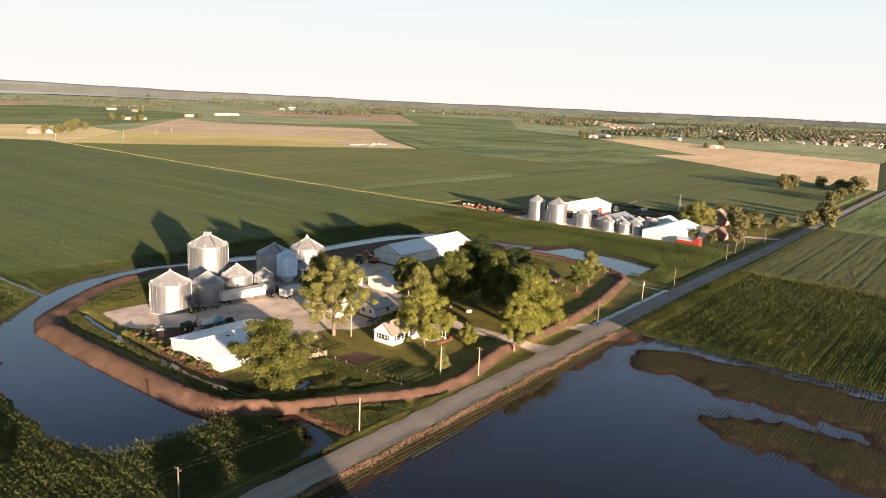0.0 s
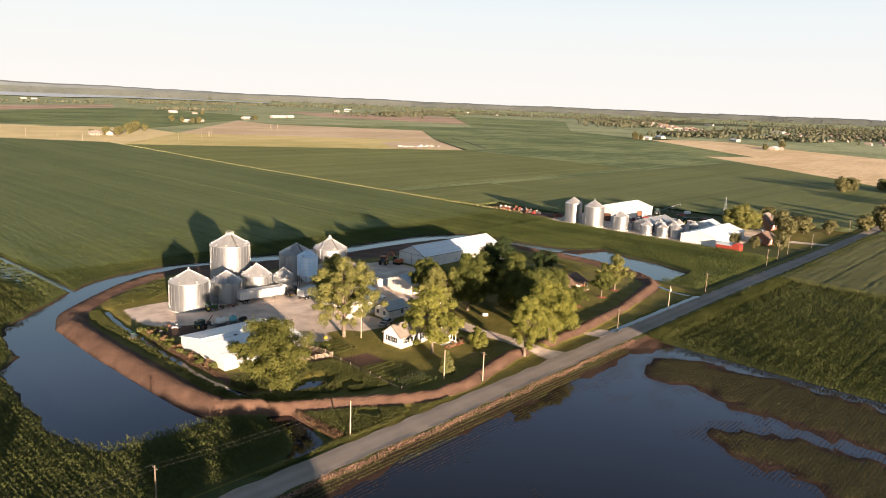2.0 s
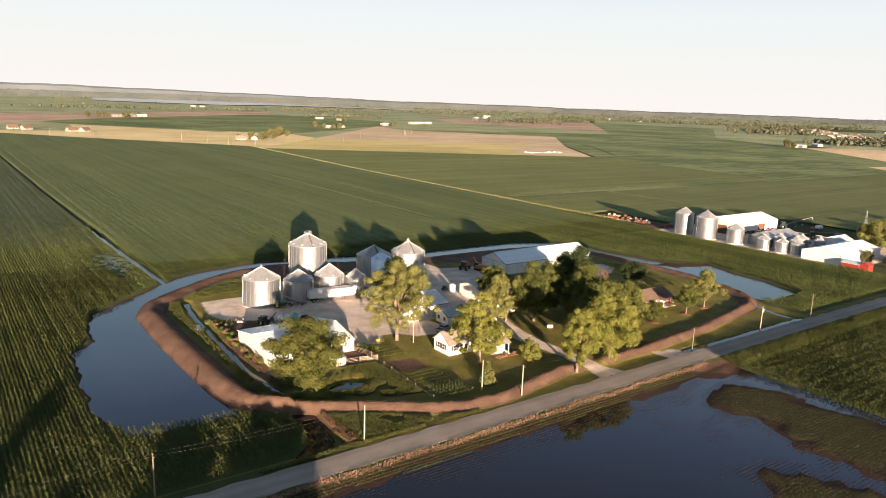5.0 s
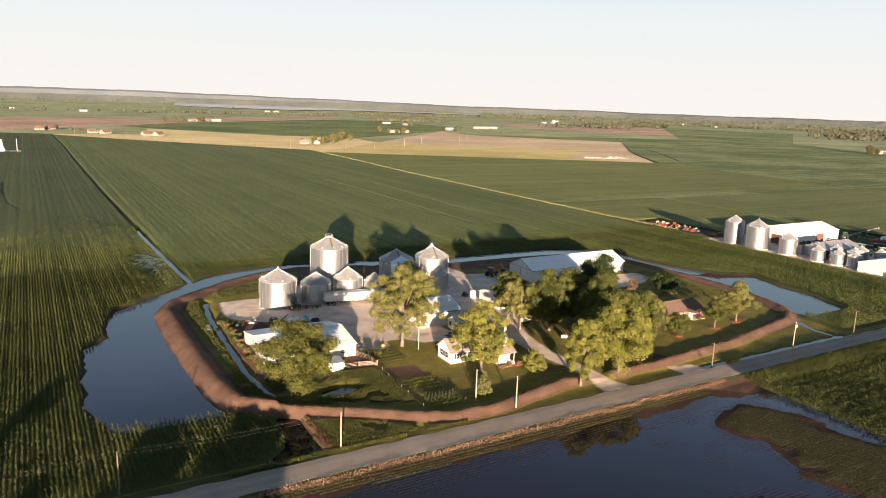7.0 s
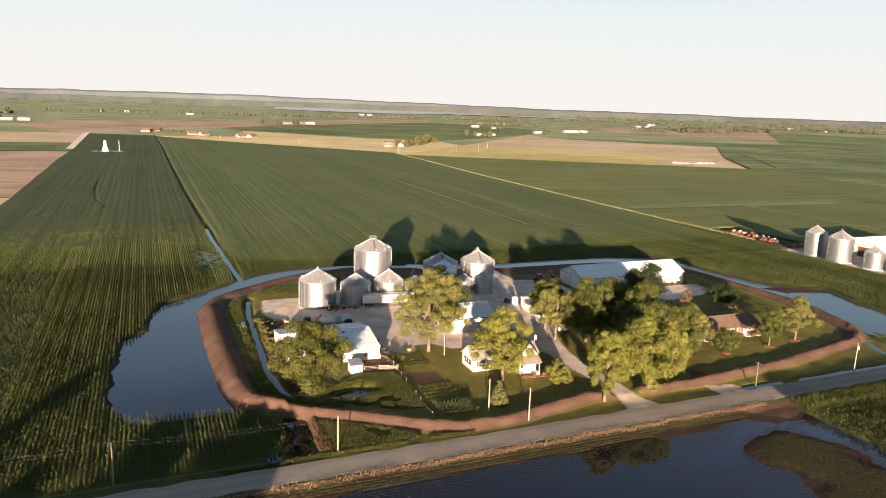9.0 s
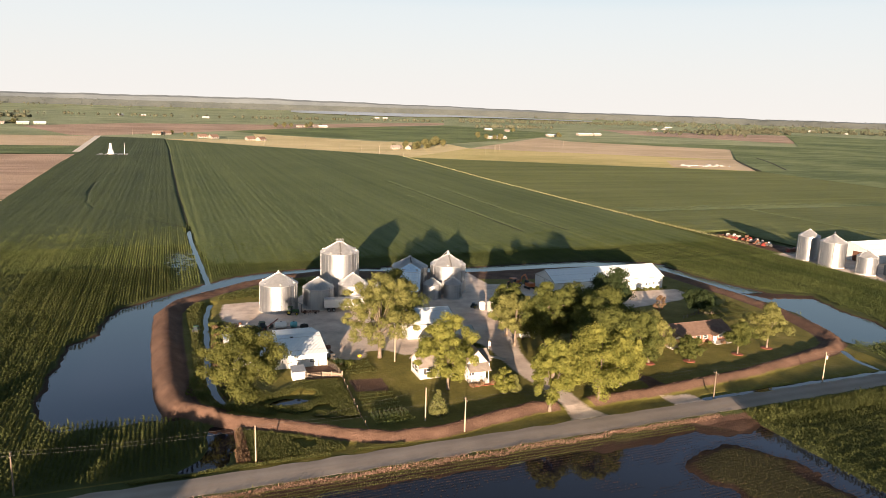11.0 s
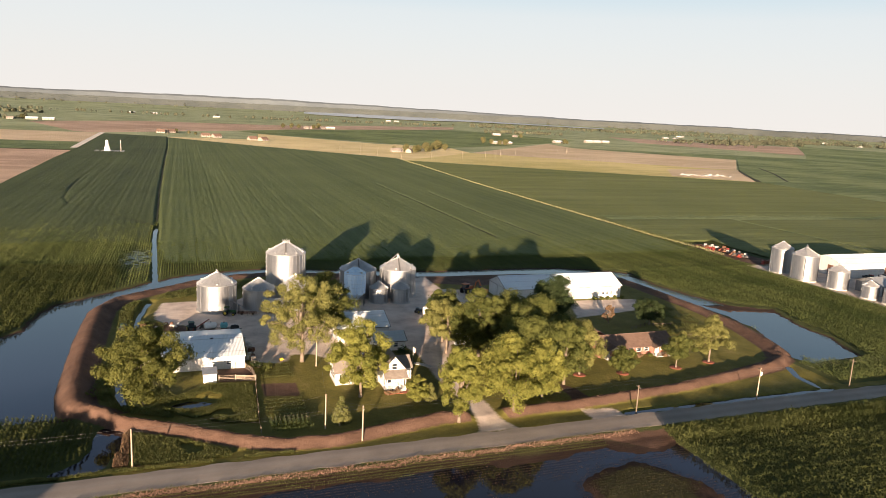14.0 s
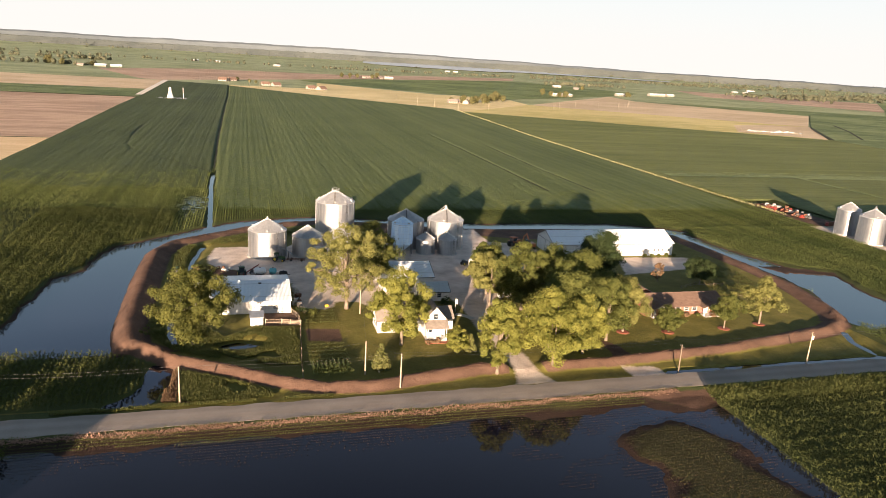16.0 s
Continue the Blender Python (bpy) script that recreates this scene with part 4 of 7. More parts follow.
scatter("weeds", "overgrown garden bed by the ranch house", [(132, 42), (150, 44), (154, 60), (152, 80), (146, 78), (140, 60)], 1200, 0.4, M_WEED)
scatter("weeds", "tall grass along the road verge", [(-20, -1.4), (-3, -1.2), (25, -1.4), (25, -0.6), (-3, -0.3), (-20, -0.2)], 900, 0.4, M_WEED, 0.3)
ex = np.arange(-28, 92, 0.2)
ey = road_y(ex) - 3.3 + rng.normal(0, 0.2, len(ex))
ok = wobble(ex, ex * 0, 5.0, 2) > -0.2
plants("weeds", "tufts of grass along the road edge", ex[ok], ey[ok], terrain(ex[ok], ey[ok])[0], 0.32, M_WEED, 4, 0.25, "weeds")
ey = np.arange(140, 690, 0.28)
edge_x = np.interp(ey, [150, 190, 300, 430, 600, 690], [237, 235, 235.5, 237, 245.5, 248])
plants("weeds", "pale grassy strip dividing the fields", edge_x + rng.normal(0, 0.5, len(ey)), ey, np.full(len(ey), 0.1), 1.2, M_PALEGRASS, 5, 0.55, "weeds")

scatter("weeds", "dry brown weeds on the bank of the cut", [(-2.8, 0.8), (-0.7, 0.8), (-0.9, 13.5), (-2.8, 13.5)], 500, 0.7, M_DRY, 0.3, 9)

# clods of earth on the levee
loop = np.array(LEVEE + LEVEE[:1])
seg = np.hypot(*np.diff(loop, axis=0).T)
cum = np.concatenate([[0], np.cumsum(seg)])
n = 11000
d = rng.uniform(0, cum[-1], n)
cx, cy = np.interp(d, cum, loop[:, 0]) + rng.normal(0, 1.15, n), np.interp(d, cum, loop[:, 1]) + rng.normal(0, 1.15, n)
z, area = terrain(cx, cy)
ok = (area["soil"] > 0.4) & (z > -0.5)
cx, cy, z = cx[ok], cy[ok], z[ok]
r = rng.uniform(0.03, 0.10, len(cx)) * np.where(rng.uniform(0, 1, len(cx)) < 0.05, 1.8, 1) * np.where(cy < 24, 1.15, 0.75)
tet = np.array([[1, 0, -0.4], [-0.5, 0.87, -0.4], [-0.5, -0.87, -0.4], [0, 0, 0.9]])
p = np.stack([cx, cy, z], -1)[:, None, :] + (tet[None] + rng.normal(0, 0.25, (len(cx), 4, 3))) * r[:, None, None]
co = p[:, [[0, 1, 3], [1, 2, 3], [2, 0, 3]], :].reshape(-1, 3)
M_CLOD = plain("clods of red-brown earth", (0.09, 0.048, 0.032), (0.19, 0.108, 0.072), 3.0, 0.95)
tagged(quads("clods", co, 3, M_CLOD), "loose clods of brown earth on the levee", "earth", kind="stuff")

# ---- trees ----
def leaf_cards(centres, radius, count, size, r):
    """Leaf sprays in uneven clumps round the given centres."""
    n = len(centres)
    own = r.integers(0, n, count)
    way = r.normal(0, 1, (count, 3))
    way /= np.linalg.norm(way, axis=1)[:, None]
    # each clump is drawn out in its own direction, and ragged at its edge
    shape = np.array([1, 1, 0.8]) * r.uniform(0.7, 1.35, (n, 3))
    ragged = 1 + 0.35 * np.sin(way[:, 0] * 5 + own * 1.7) * np.sin(way[:, 1] * 6 + own * 2.3) * np.sin(way[:, 2] * 5 + own)
    far = radius[own] * ragged * r.uniform(0.15, 1.0, count) ** 0.4 * np.where(r.uniform(0, 1, count) < 0.10, 1.35, 1.0)
    p = centres[own] + way * far[:, None] * shape[own]
    up = way * 0.9 + r.normal(0, 0.17, (count, 3)) + np.array([0, 0, 0.12])
    up /= np.linalg.norm(up, axis=1)[:, None]
    a = np.cross(up, r.normal(0, 1, (count, 3)))
    a /= np.linalg.norm(a, axis=1)[:, None]
    b = np.cross(up, a)
    s = (size * r.uniform(0.6, 1.3, count))[:, None]
    bend = up * s * 0.25
    return np.stack([p - a * s - b * s * 0.35, p - a * s * 0.2 + b * s * 0.75 + bend, p + a * s * 1.1 - bend], 1).reshape(-1, 3)


def tree(label, x, y, high, wide, mat, seed, bare=0.18, cards=8500, size=0.42, clumps=42, lean=0.0, squash=1.0, trunk=None, group="", z=0.0, airy=1.0):
    r = np.random.default_rng(seed)
    ob = thing("tree", label, "tree", pose(x, y, z - 0.1, rz=seed * 37 % 360), group)
    rad = wide / 2
    low, mid = high * bare, high * (bare + (1 - bare) * 0.5)
    thick = trunk or max(0.12, high * 0.019)
    # clump centres through the crown, mostly near its outside
    clumps = int(clumps * 2.0)
    way = r.normal(0, 1, (clumps, 3))
    way /= np.linalg.norm(way, axis=1)[:, None]
    far = r.uniform(0.2, 0.95, clumps) ** 0.6 * r.uniform(0.85, 1.12, clumps)
    c = way * far[:, None] * np.array([rad * 1.02, rad * 1.02, (high - low) / 2 * squash])
    c[:, 2] += mid
    taper = np.clip(1.15 - 0.55 * np.maximum(c[:, 2] - mid, 0) / (high - mid + 0.01), 0.4, 1.2)
    c[:, :2] *= taper[:, None]
    size_c = rad * r.uniform(0.15, 0.34, clumps) * airy
    tb = B()
    fork = low + (high - low) * 0.22
    tube(tb, (0, 0, 0), (0.05 * thick, 0, low * 0.5), thick * 1.35, thick * 1.05, 9)
    tube(tb, (0.05 * thick, 0, low * 0.5), (0.2 * thick, 0.1 * thick, fork), thick * 1.05, thick * 0.8, 9)
    tube(tb, (0.2 * thick, 0.1 * thick, fork), (0.3 * rad * lean, 0, mid + (high - mid) * 0.55), thick * 0.72, thick * 0.15, 7)
    part("trunk", tb, M_BARK, ob, smooth=True)
    for k in range(min(clumps, 11 if airy == 1.0 else 22)):
        q = c[k]
        s = Vector((0.1 * thick, 0.05 * thick, low + (high - low) * r.uniform(0.02, 0.3)))
        bend = s.lerp(Vector(q), 0.5) + Vector((0, 0, 0.08 * high))
        part("limb", tube(tube(B(), s, bend, thick * 0.42, thick * 0.24, 6), bend, q, thick * 0.24, thick * 0.06, 5), M_BARK, ob, smooth=True)
    crown = quads("crown", leaf_cards(c, size_c, int(cards * 4.2), size * 0.53, r), 3, mat, ob)
    return ob


tree("large dark green broad tree beside the white shed", 0.5, 25.2, 15.8, 15.0, M_LEAF_SHADE, 61, 0.10, 9500, 0.42, 46, airy=0.82)
tree("tall olive tree with a pale forked trunk in the yard", 33, 42.2, 21.0, 18.0, M_LEAF_GREY, 2, 0.20, 7600, 0.38, 58, airy=0.58)
tree("dark green tree behind the tall yard tree", 41.0, 54.6, 17.5, 12.0, M_LEAF, 3, 0.18, 7500, 0.42, 36)
tree("bright green tree by the white farmhouse", 41.2, 19.6, 16.2, 12.3, M_LEAF_BRIGHT, 4, 0.14, 7500, 0.40, 44, airy=0.82)
tree("young pale green tree on the front lawn", 51.5, 14.2, 6.4, 4.6, M_LEAF_BRIGHT, 5, 0.08, 3400, 0.26, 24)
tree("bright yellow-green tree beside the driveway", 56.5, 3.9, 15.2, 8.4, M_LEAF_BRIGHT, 6, 0.16, 7000, 0.40, 34)
tree("broad green tree beside the driveway", 68.3, 4.9, 16.6, 13.2, M_LEAF_BRIGHT, 7, 0.10, 9500, 0.42, 44)
tree("broad green tree on the lawn", 76.5, 14.5, 16.6, 13.5, M_LEAF, 8, 0.14, 9500, 0.42, 42)
tree("green tree in the grove", 86, 16.5, 15.6, 10.0, M_LEAF, 9, 0.15, 7000, 0.42, 34)
tree("tall green tree on the grove's edge", 74.3, 37.3, 17.2, 14.5, M_LEAF, 10, 0.2, 8000, 0.42, 42, airy=0.85)
tree("green tree near the tan shed", 69.5, 49.5, 14.5, 9.5, M_LEAF, 11, 0.2, 6500, 0.42, 32)
tree("tall dark green tree in the grove", 86.5, 30, 16.5, 12.0, M_LEAF, 12, 0.15, 8000, 0.42, 38)
tree("green tree filling the grove", 79.5, 23.5, 16.8, 12.5, M_LEAF, 21, 0.15, 8000, 0.42, 36)
tree("green tree at the grove's front", 77.5, 10.5, 14.0, 9.5, M_LEAF_BRIGHT, 22, 0.12, 6500, 0.42, 32)
tree("olive tree behind the driveway", 67.5, 41, 14.5, 10, M_LEAF_GREY, 23, 0.16, 7000, 0.42, 32)
tree("green tree behind the grove", 84, 41.5, 15.5, 12, M_LEAF, 24, 0.15, 7500, 0.42, 34)
tree("dense dark green rounded tree", 98.5, 46.5, 18.2, 12.6, M_LEAF_DARK, 13, 0.08, 8500, 0.40, 40)
tree("green tree with a mulch ring on the lawn", 92.5, 20.9, 13.4, 9.6, M_LEAF_GREY, 14, 0.16, 6500, 0.38, 34)
tree("small round tree before the ranch house", 103.2, 19.4, 6.6, 6.4, M_LEAF, 15, 0.14, 3000, 0.30, 22)
tree("small round tree with a mulch ring", 118.4, 19.9, 9.0, 7.6, M_LEAF, 16, 0.16, 3600, 0.32, 24)
tree("tree with airy olive crown by the levee", 129.4, 21.5, 11.8, 10.8, M_LEAF_GREY, 17, 0.2, 3800, 0.36, 28, airy=0.75)
tree("round dark green tree by the levee", 134, 52.2, 7.6, 8.4, M_LEAF_DARK, 18, 0.12, 4200, 0.34, 26)
tree("thin brown dying conifer on the lawn", 122.7, 55.8, 6.2, 3.6, M_DRY, 19, 0.08, 1400, 0.22, 20)


tree("broad olive tree beside the neighbouring house", 290, 41, 13.5, 17.0, M_LEAF_GREY, 25, 0.1, 5000, 0.6, 40)


def spruce(label, x, y, high, wide, seed):
    r = np.random.default_rng(seed)
    ob = thing("spruce", label, "tree", pose(x, y, -0.05))
    part("trunk", tube(B(), (0, 0, 0), (0, 0, high * 0.95), 0.11, 0.03, 7), M_BARK, ob)
    tiers = 14
    zc = np.linspace(0.08, 0.96, tiers) * high
    pts, rad = [], []
    for i, z in enumerate(zc):
        rr = wide / 2 * (1 - i / tiers) ** 0.85
        for k in range(max(3, int(9 * (1 - i / tiers)) + 2)):
            a = r.uniform(0, math.tau)
            pts.append((math.cos(a) * rr * 0.72, math.sin(a) * rr * 0.72, z - 0.12 * rr))
            rad.append(0.16 + 0.28 * rr)
    quads("needles", leaf_cards(np.array(pts), np.array(rad), 4200, 0.2, r), 3, M_NEEDLE, ob)
    return ob


spruce("small green spruce on the front lawn", 35.1, 9.2, 5.0, 3.9, 31)
spruce("small spruce beside the driveway lawn", 54.6, 15.0, 3.6, 2.4, 32)

for x, y in ((92.5, 20.8), (103.2, 19.4), (118.4, 19.9), (129.4, 21.5)):
    mb = B()
    bmesh.ops.create_cone(mb, cap_ends=True, segments=20, radius1=1.5, radius2=1.1, depth=0.16, matrix=Matrix.Translation((0, 0, 0.08)))
    ring = tagged(part("mulch_ring", mb, M_MULCH), "ring of red bark mulch round a tree trunk", "mulch", "mulch rings")
    ring.matrix_basis = pose(x, y, 0.02)

# trees behind the road's far end, whose shadows fall across the crop
for k, (x, y, h, w) in enumerate(((-122, -40, 13, 9), (-109, -46, 15, 10), (-97, -58, 12, 8), (-86, -52, 14, 9), (-79, -70, 10, 7), (-70, -48, 9, 6),
                                  (-42, -60, 11, 9), (-50, -67, 12, 10), (-59, -62, 11.5, 9), (-67, -74, 13, 10), (-35, -44, 8, 7))):
    tree("broad green tree standing by the west crop field", x, y, h, w, (M_LEAF, M_LEAF_DARK)[k % 2], 40 + k, 0.15, 2600, 0.6, 22)

# ---- grain bins ----
def ring_wall(r, z0, z1, n=64):
    """An open cylinder wall with real thickness."""
    v, f = [], []
    for k in range(n):
        a = math.tau * k / n
        for rr, z in ((r, z0), (r, z1), (r - 0.06, z1), (r - 0.06, z0)):
            v.append((rr * math.cos(a), rr * math.sin(a), z))
    for k in range(n):
        p, q = 4 * k, 4 * ((k + 1) % n)
        for i in range(4):
            j = (i + 1) % 4
            f.append((p + i, q + i, q + j, p + j))
    return v, f


def cone_roof(r, z0, z1, top, panels=32):
    """A roof of ribbed panels: each rib stands above its panel."""
    v, f = [], []
    for k in range(panels):
        a0, a1 = math.tau * k / panels, math.tau * (k + 1) / panels
        w = (a1 - a0) * 0.07
        for a, lift in ((a0, 0.07), (a0 + w, 0.07), (a0 + w * 1.6, 0.0), (a1 - w * 0.6, 0.0)):
            v += [(r * math.cos(a), r * math.sin(a), z0 + lift), (top * math.cos(a), top * math.sin(a), z1 + lift * 0.5)]
    n = len(v) // 2
    for k in range(n):
        p, q = 2 * k, 2 * ((k + 1) % n)
        f.append((p, q, q + 1, p + 1))
    return v, f


def grain_bin(label, x, y, dia, eave, peak, wall=None, roof=None, turn=0.0, ribs=24, vents=6, spike=0.0, cap=0.5, ladder=True, legs=0.0, group="grain bins", roof_ladder=False, fill_pipe=0):
    wall, roof = wall or M_GALV, roof or M_GALV_ROOF
    ob = thing("grain_bin", label, "grain bin", pose(x, y, 0, rz=turn), group)
    r = dia / 2
    base = legs
    if not legs:
        part("foundation", tube(B(), (0, 0, -0.3), (0, 0, 0.16), r + 0.35, None, 40), M_CONCRETE, ob)
        base = 0.16
    part("wall", ring_wall(r, base, eave), wall, ob, smooth=False)
    part("roof", cone_roof(r + 0.12, eave - 0.05, peak, cap), roof, ob)
    part("eave_ring", ring_wall(r + 0.05, eave - 0.12, eave + 0.02), M_GALV_ROOF, ob)
    cb = B()
    tube(cb, (0, 0, peak - 0.1), (0, 0, peak + 0.28), cap * 1.05, cap * 0.95, 16)
    if spike:
        tube(cb, (0, 0, peak + 0.2), (0, 0, peak + spike), 0.14, 0.10, 8)
        box(cb, -0.22, -0.22, peak + spike * 0.55, 0.22, 0.22, peak + spike * 0.8)
    part("roof_cap", cb, M_GALV_ROOF, ob)
    if cap > 0.7:
        gb = B()
        for k in range(10):
            a0, a1 = math.tau * k / 10, math.tau * (k + 1) / 10
            p, q = [(1.15 * math.cos(v), 1.15 * math.sin(v)) for v in (a0, a1)]
            tube(gb, (*p, peak - 0.25), (*p, peak + 0.85), 0.035, None, 5)
            for z in (peak + 0.4, peak + 0.85):
                tube(gb, (*p, z), (*q, z), 0.03, None, 5)
        part("cap_railing", gb, M_GALV_ROOF, ob)
    rib = None
    for k in range(ribs):
        a = math.tau * (k + 0.5) / ribs
        if rib is None:
            rib = part("stiffener", box(B(), -0.05, -0.05, base, 0.05, 0.05, eave - 0.1), wall, ob)
            rib.matrix_basis = pose(r * math.cos(a), r * math.sin(a), 0, rz=math.degrees(a))
        else:
            o = new("stiffener", rib.data)
            o.parent, o.matrix_basis = ob, pose(r * math.cos(a), r * math.sin(a), 0, rz=math.degrees(a))
    vent = None
    slope = math.degrees(math.atan2(peak - eave, r))
    for k in range(vents):
        a = math.tau * (k + 0.3) / vents
        f = 0.86
        m = pose(r * f * math.cos(a), r * f * math.sin(a), eave + (peak - eave) * (1 - f) + 0.18, rz=math.degrees(a)) @ pose(0, 0, 0, ry=slope * 0.4)
        if vent is None:
            vent = part("roof_vent", box(box(B(), -0.2, -0.22, -0.2, 0.25, 0.22, 0.2, 0.05), 0.18, -0.26, -0.12, 0.34, 0.26, 0.24, 0.04), M_GALV_ROOF, ob)
            vent.matrix_basis = m
        else:
            o = new("roof_vent", vent.data)
            o.parent, o.matrix_basis = ob, m
    if ladder:
        a = radians(-62 - turn)
        lb = B()
        for s in (-0.22, 0.22):
            box(lb, 0.12, s - 0.03, base + 0.4, 0.18, s + 0.03, eave + 0.5)
        for k in range(int((eave - base - 0.4) / 0.32)):
            box(lb, 0.135, -0.2, base + 0.5 + k * 0.32, 0.165, 0.2, base + 0.53 + k * 0.32)
        part("ladder", lb, M_STEEL, ob).matrix_basis = pose(r * math.cos(a), r * math.sin(a), 0, rz=math.degrees(a))
        a = radians(-95 - turn)
        part("door", box(B(), -0.02, -0.42, base + 0.55, 0.11, 0.42, base + 2.1, 0.03), M_GALV_OLD, ob).matrix_basis = pose(r * math.cos(a), r * math.sin(a), 0, rz=math.degrees(a))
    if roof_ladder:
        a = radians(-100 - turn)
        lb = B()
        n = 14
        for k in range(n):
            u, w = k / n, (k + 0.25) / n
            p, q = [((r + 0.1) * (1 - v) + cap * v, eave + (peak - eave) * v + 0.16) for v in (u, w)]
            box(lb, q[0] * math.cos(a) - 0.22, q[0] * math.sin(a) - 0.22, q[1] - 0.05, q[0] * math.cos(a) + 0.22, q[0] * math.sin(a) + 0.22, q[1] + 0.02)
        for s in (-0.035, 0.035):
            tube(lb, ((r + 0.1) * math.cos(a + s), (r + 0.1) * math.sin(a + s), eave + 0.12), (cap * math.cos(a + s * 3), cap * math.sin(a + s * 3), peak + 0.12), 0.05, None, 5)
        part("roof_ladder", lb, M_STEEL, ob)
    if fill_pipe:
        a = radians(fill_pipe - turn)
        ca, sa = math.cos(a), math.sin(a)
        pb = B()
        way = [(0.1, peak + 1.3), (r * 0.55, eave + (peak - eave) * 0.55 + 0.8), (r + 0.25, eave + 0.35), (r + 0.55, eave * 0.7), (r + 0.5, eave * 0.3), (r + 0.2, 1.0)]
        for (p, z0), (q, z1) in zip(way[:-1], way[1:]):
            tube(pb, (p * ca, p * sa, z0), (q * ca, q * sa, z1), 0.10, None, 7)
        part("fill_pipe", pb, M_GALV_ROOF, ob, "pale bent fill pipe running down the bin")
        sb = B()
        for k in range(3):
            b = a + 2.1 + 2.1 * k
            tube(sb, (0.7 * math.cos(b), 0.7 * math.sin(b), peak - 0.1), (0.1 * ca, 0.1 * sa, peak + 1.35), 0.05, None, 5)
        part("pipe_stand", sb, M_GALV_ROOF, ob)
    if legs:
        hb = B()
        bmesh.ops.create_cone(hb, cap_ends=False, segments=32, radius1=0.3, radius2=r, depth=legs - 0.9, matrix=Matrix.Translation((0, 0, (legs + 0.9) / 2)))
        part("hopper", hb, wall, ob)
        for k in range(8):
            a = math.tau * k / 8
            part("leg", tube(B(), (r * math.cos(a), r * math.sin(a), -0.1), (r * math.cos(a), r * math.sin(a), legs + 0.3), 0.09, None, 8), M_STEEL, ob)
        gb = B()
        for k in range(8):
            a0, a1 = math.tau * k / 8, math.tau * (k + 1) / 8
            tube(gb, (r * math.cos(a0), r * math.sin(a0), legs * 0.5), (r * math.cos(a1), r * math.sin(a1), legs * 0.5), 0.05, None, 6)
        part("leg_ring", gb, M_STEEL, ob)
    return ob


grain_bin("wide galvanised steel grain bin with ribbed cone roof", 16.7, 88.9, 10.6, 7.7, 10.6, turn=10, spike=0.8)
grain_bin("tallest galvanised grain bin with a railed roof cap", 37.4, 102.5, 11.8, 13.2, 16.2, ribs=30, vents=10, cap=0.9, spike=0.0, roof_ladder=True)
grain_bin("dull galvanised grain bin", 28.0, 88.8, 8.8, 5.9, 8.6, M_GALV_OLD, turn=40)
grain_bin("galvanised grain bin behind the trailer", 38.5, 89.7, 8.8, 6.0, 9.0, turn=60, spike=0.5)
grain_bin("small squat galvanised bin", 45.8, 86.6, 5.9, 5.2, 7.3, M_GALV_OLD, turn=20, vents=5)
grain_bin("dull galvanised grain bin with ribbed cone roof", 58.8, 98.0, 11.2, 8.5, 11.4, M_GALV_OLD, turn=80, spike=0.3, roof_ladder=True)
grain_bin("dull galvanised grain bin with a fill spout on top", 71.1, 96.3, 11.2, 8.9, 12.0, M_GALV_OLD, turn=50, spike=0.9, roof_ladder=True, fill_pipe=200)
grain_bin("blue-white hopper bin standing on steel legs", 55.5, 87.7, 6.3, 9.6, 11.4, M_BLUE_STEEL, M_BLUE_STEEL, legs=3.6, ribs=16, vents=4, ladder=False)
grain_bin("small dull steel bin", 63.2, 89.1, 5.6, 4.6, 6.2, M_GALV_OLD, turn=15, vents=5, ribs=16)
grain_bin("small dull steel bin", 69.7, 88.1, 5.6, 4.6, 6.2, M_GALV_OLD, turn=75, vents=5, ribs=16)

# the neighbouring farm's bins
far_bins = "neighbouring farm's grain bins"
grain_bin("tall galvanised grain bin at the neighbouring farm", 238.5, 108.2, 8.6, 9.8, 12.4, group=far_bins, vents=5)
grain_bin("tall galvanised grain bin with a downspout", 236.9, 95.0, 9.8, 9.8, 12.6, group=far_bins, vents=5, fill_pipe=225)
grain_bin("galvanised grain bin at the neighbouring farm", 238.4, 80.6, 7.4, 6.6, 8.9, group=far_bins, vents=5)
for x, y, d in ((237.6, 66.3, 5.6), (238.2, 58.2, 5.4), (239.8, 52.3, 5.4), (247.6, 57.0, 5.6), (246.6, 64.0, 5.4), (255.2, 58.6, 5.6), (256.4, 51.2, 4.4)):
    grain_bin("small pale steel bin at the neighbouring farm", x, y, d, 4.4, 6.2, group=far_bins, ribs=12, vents=4)

# ---- buildings ----
def gable_body(x0, x1, y0, y1, eave, ridge, axis="x", base=-0.2):
    """Walls with two gables; the ridge runs along the axis."""
    if axis == "x":
        ym = (y0 + y1) / 2
        prof = [(y0, base), (y1, base), (y1, eave), (ym, ridge), (y0, eave)]
        v = [(x, p, z) for x in (x0, x1) for p, z in prof]
    else:
        xm = (x0 + x1) / 2
        prof = [(x0, base), (x1, base), (x1, eave), (xm, ridge), (x0, eave)]
        v = [(p, y, z) for y in (y1, y0) for p, z in prof]
    f = [(0, 4, 3, 2, 1), (5, 6, 7, 8, 9)] + [(i, (i + 1) % 5, (i + 1) % 5 + 5, i + 5) for i in range(5)]
    return v, f


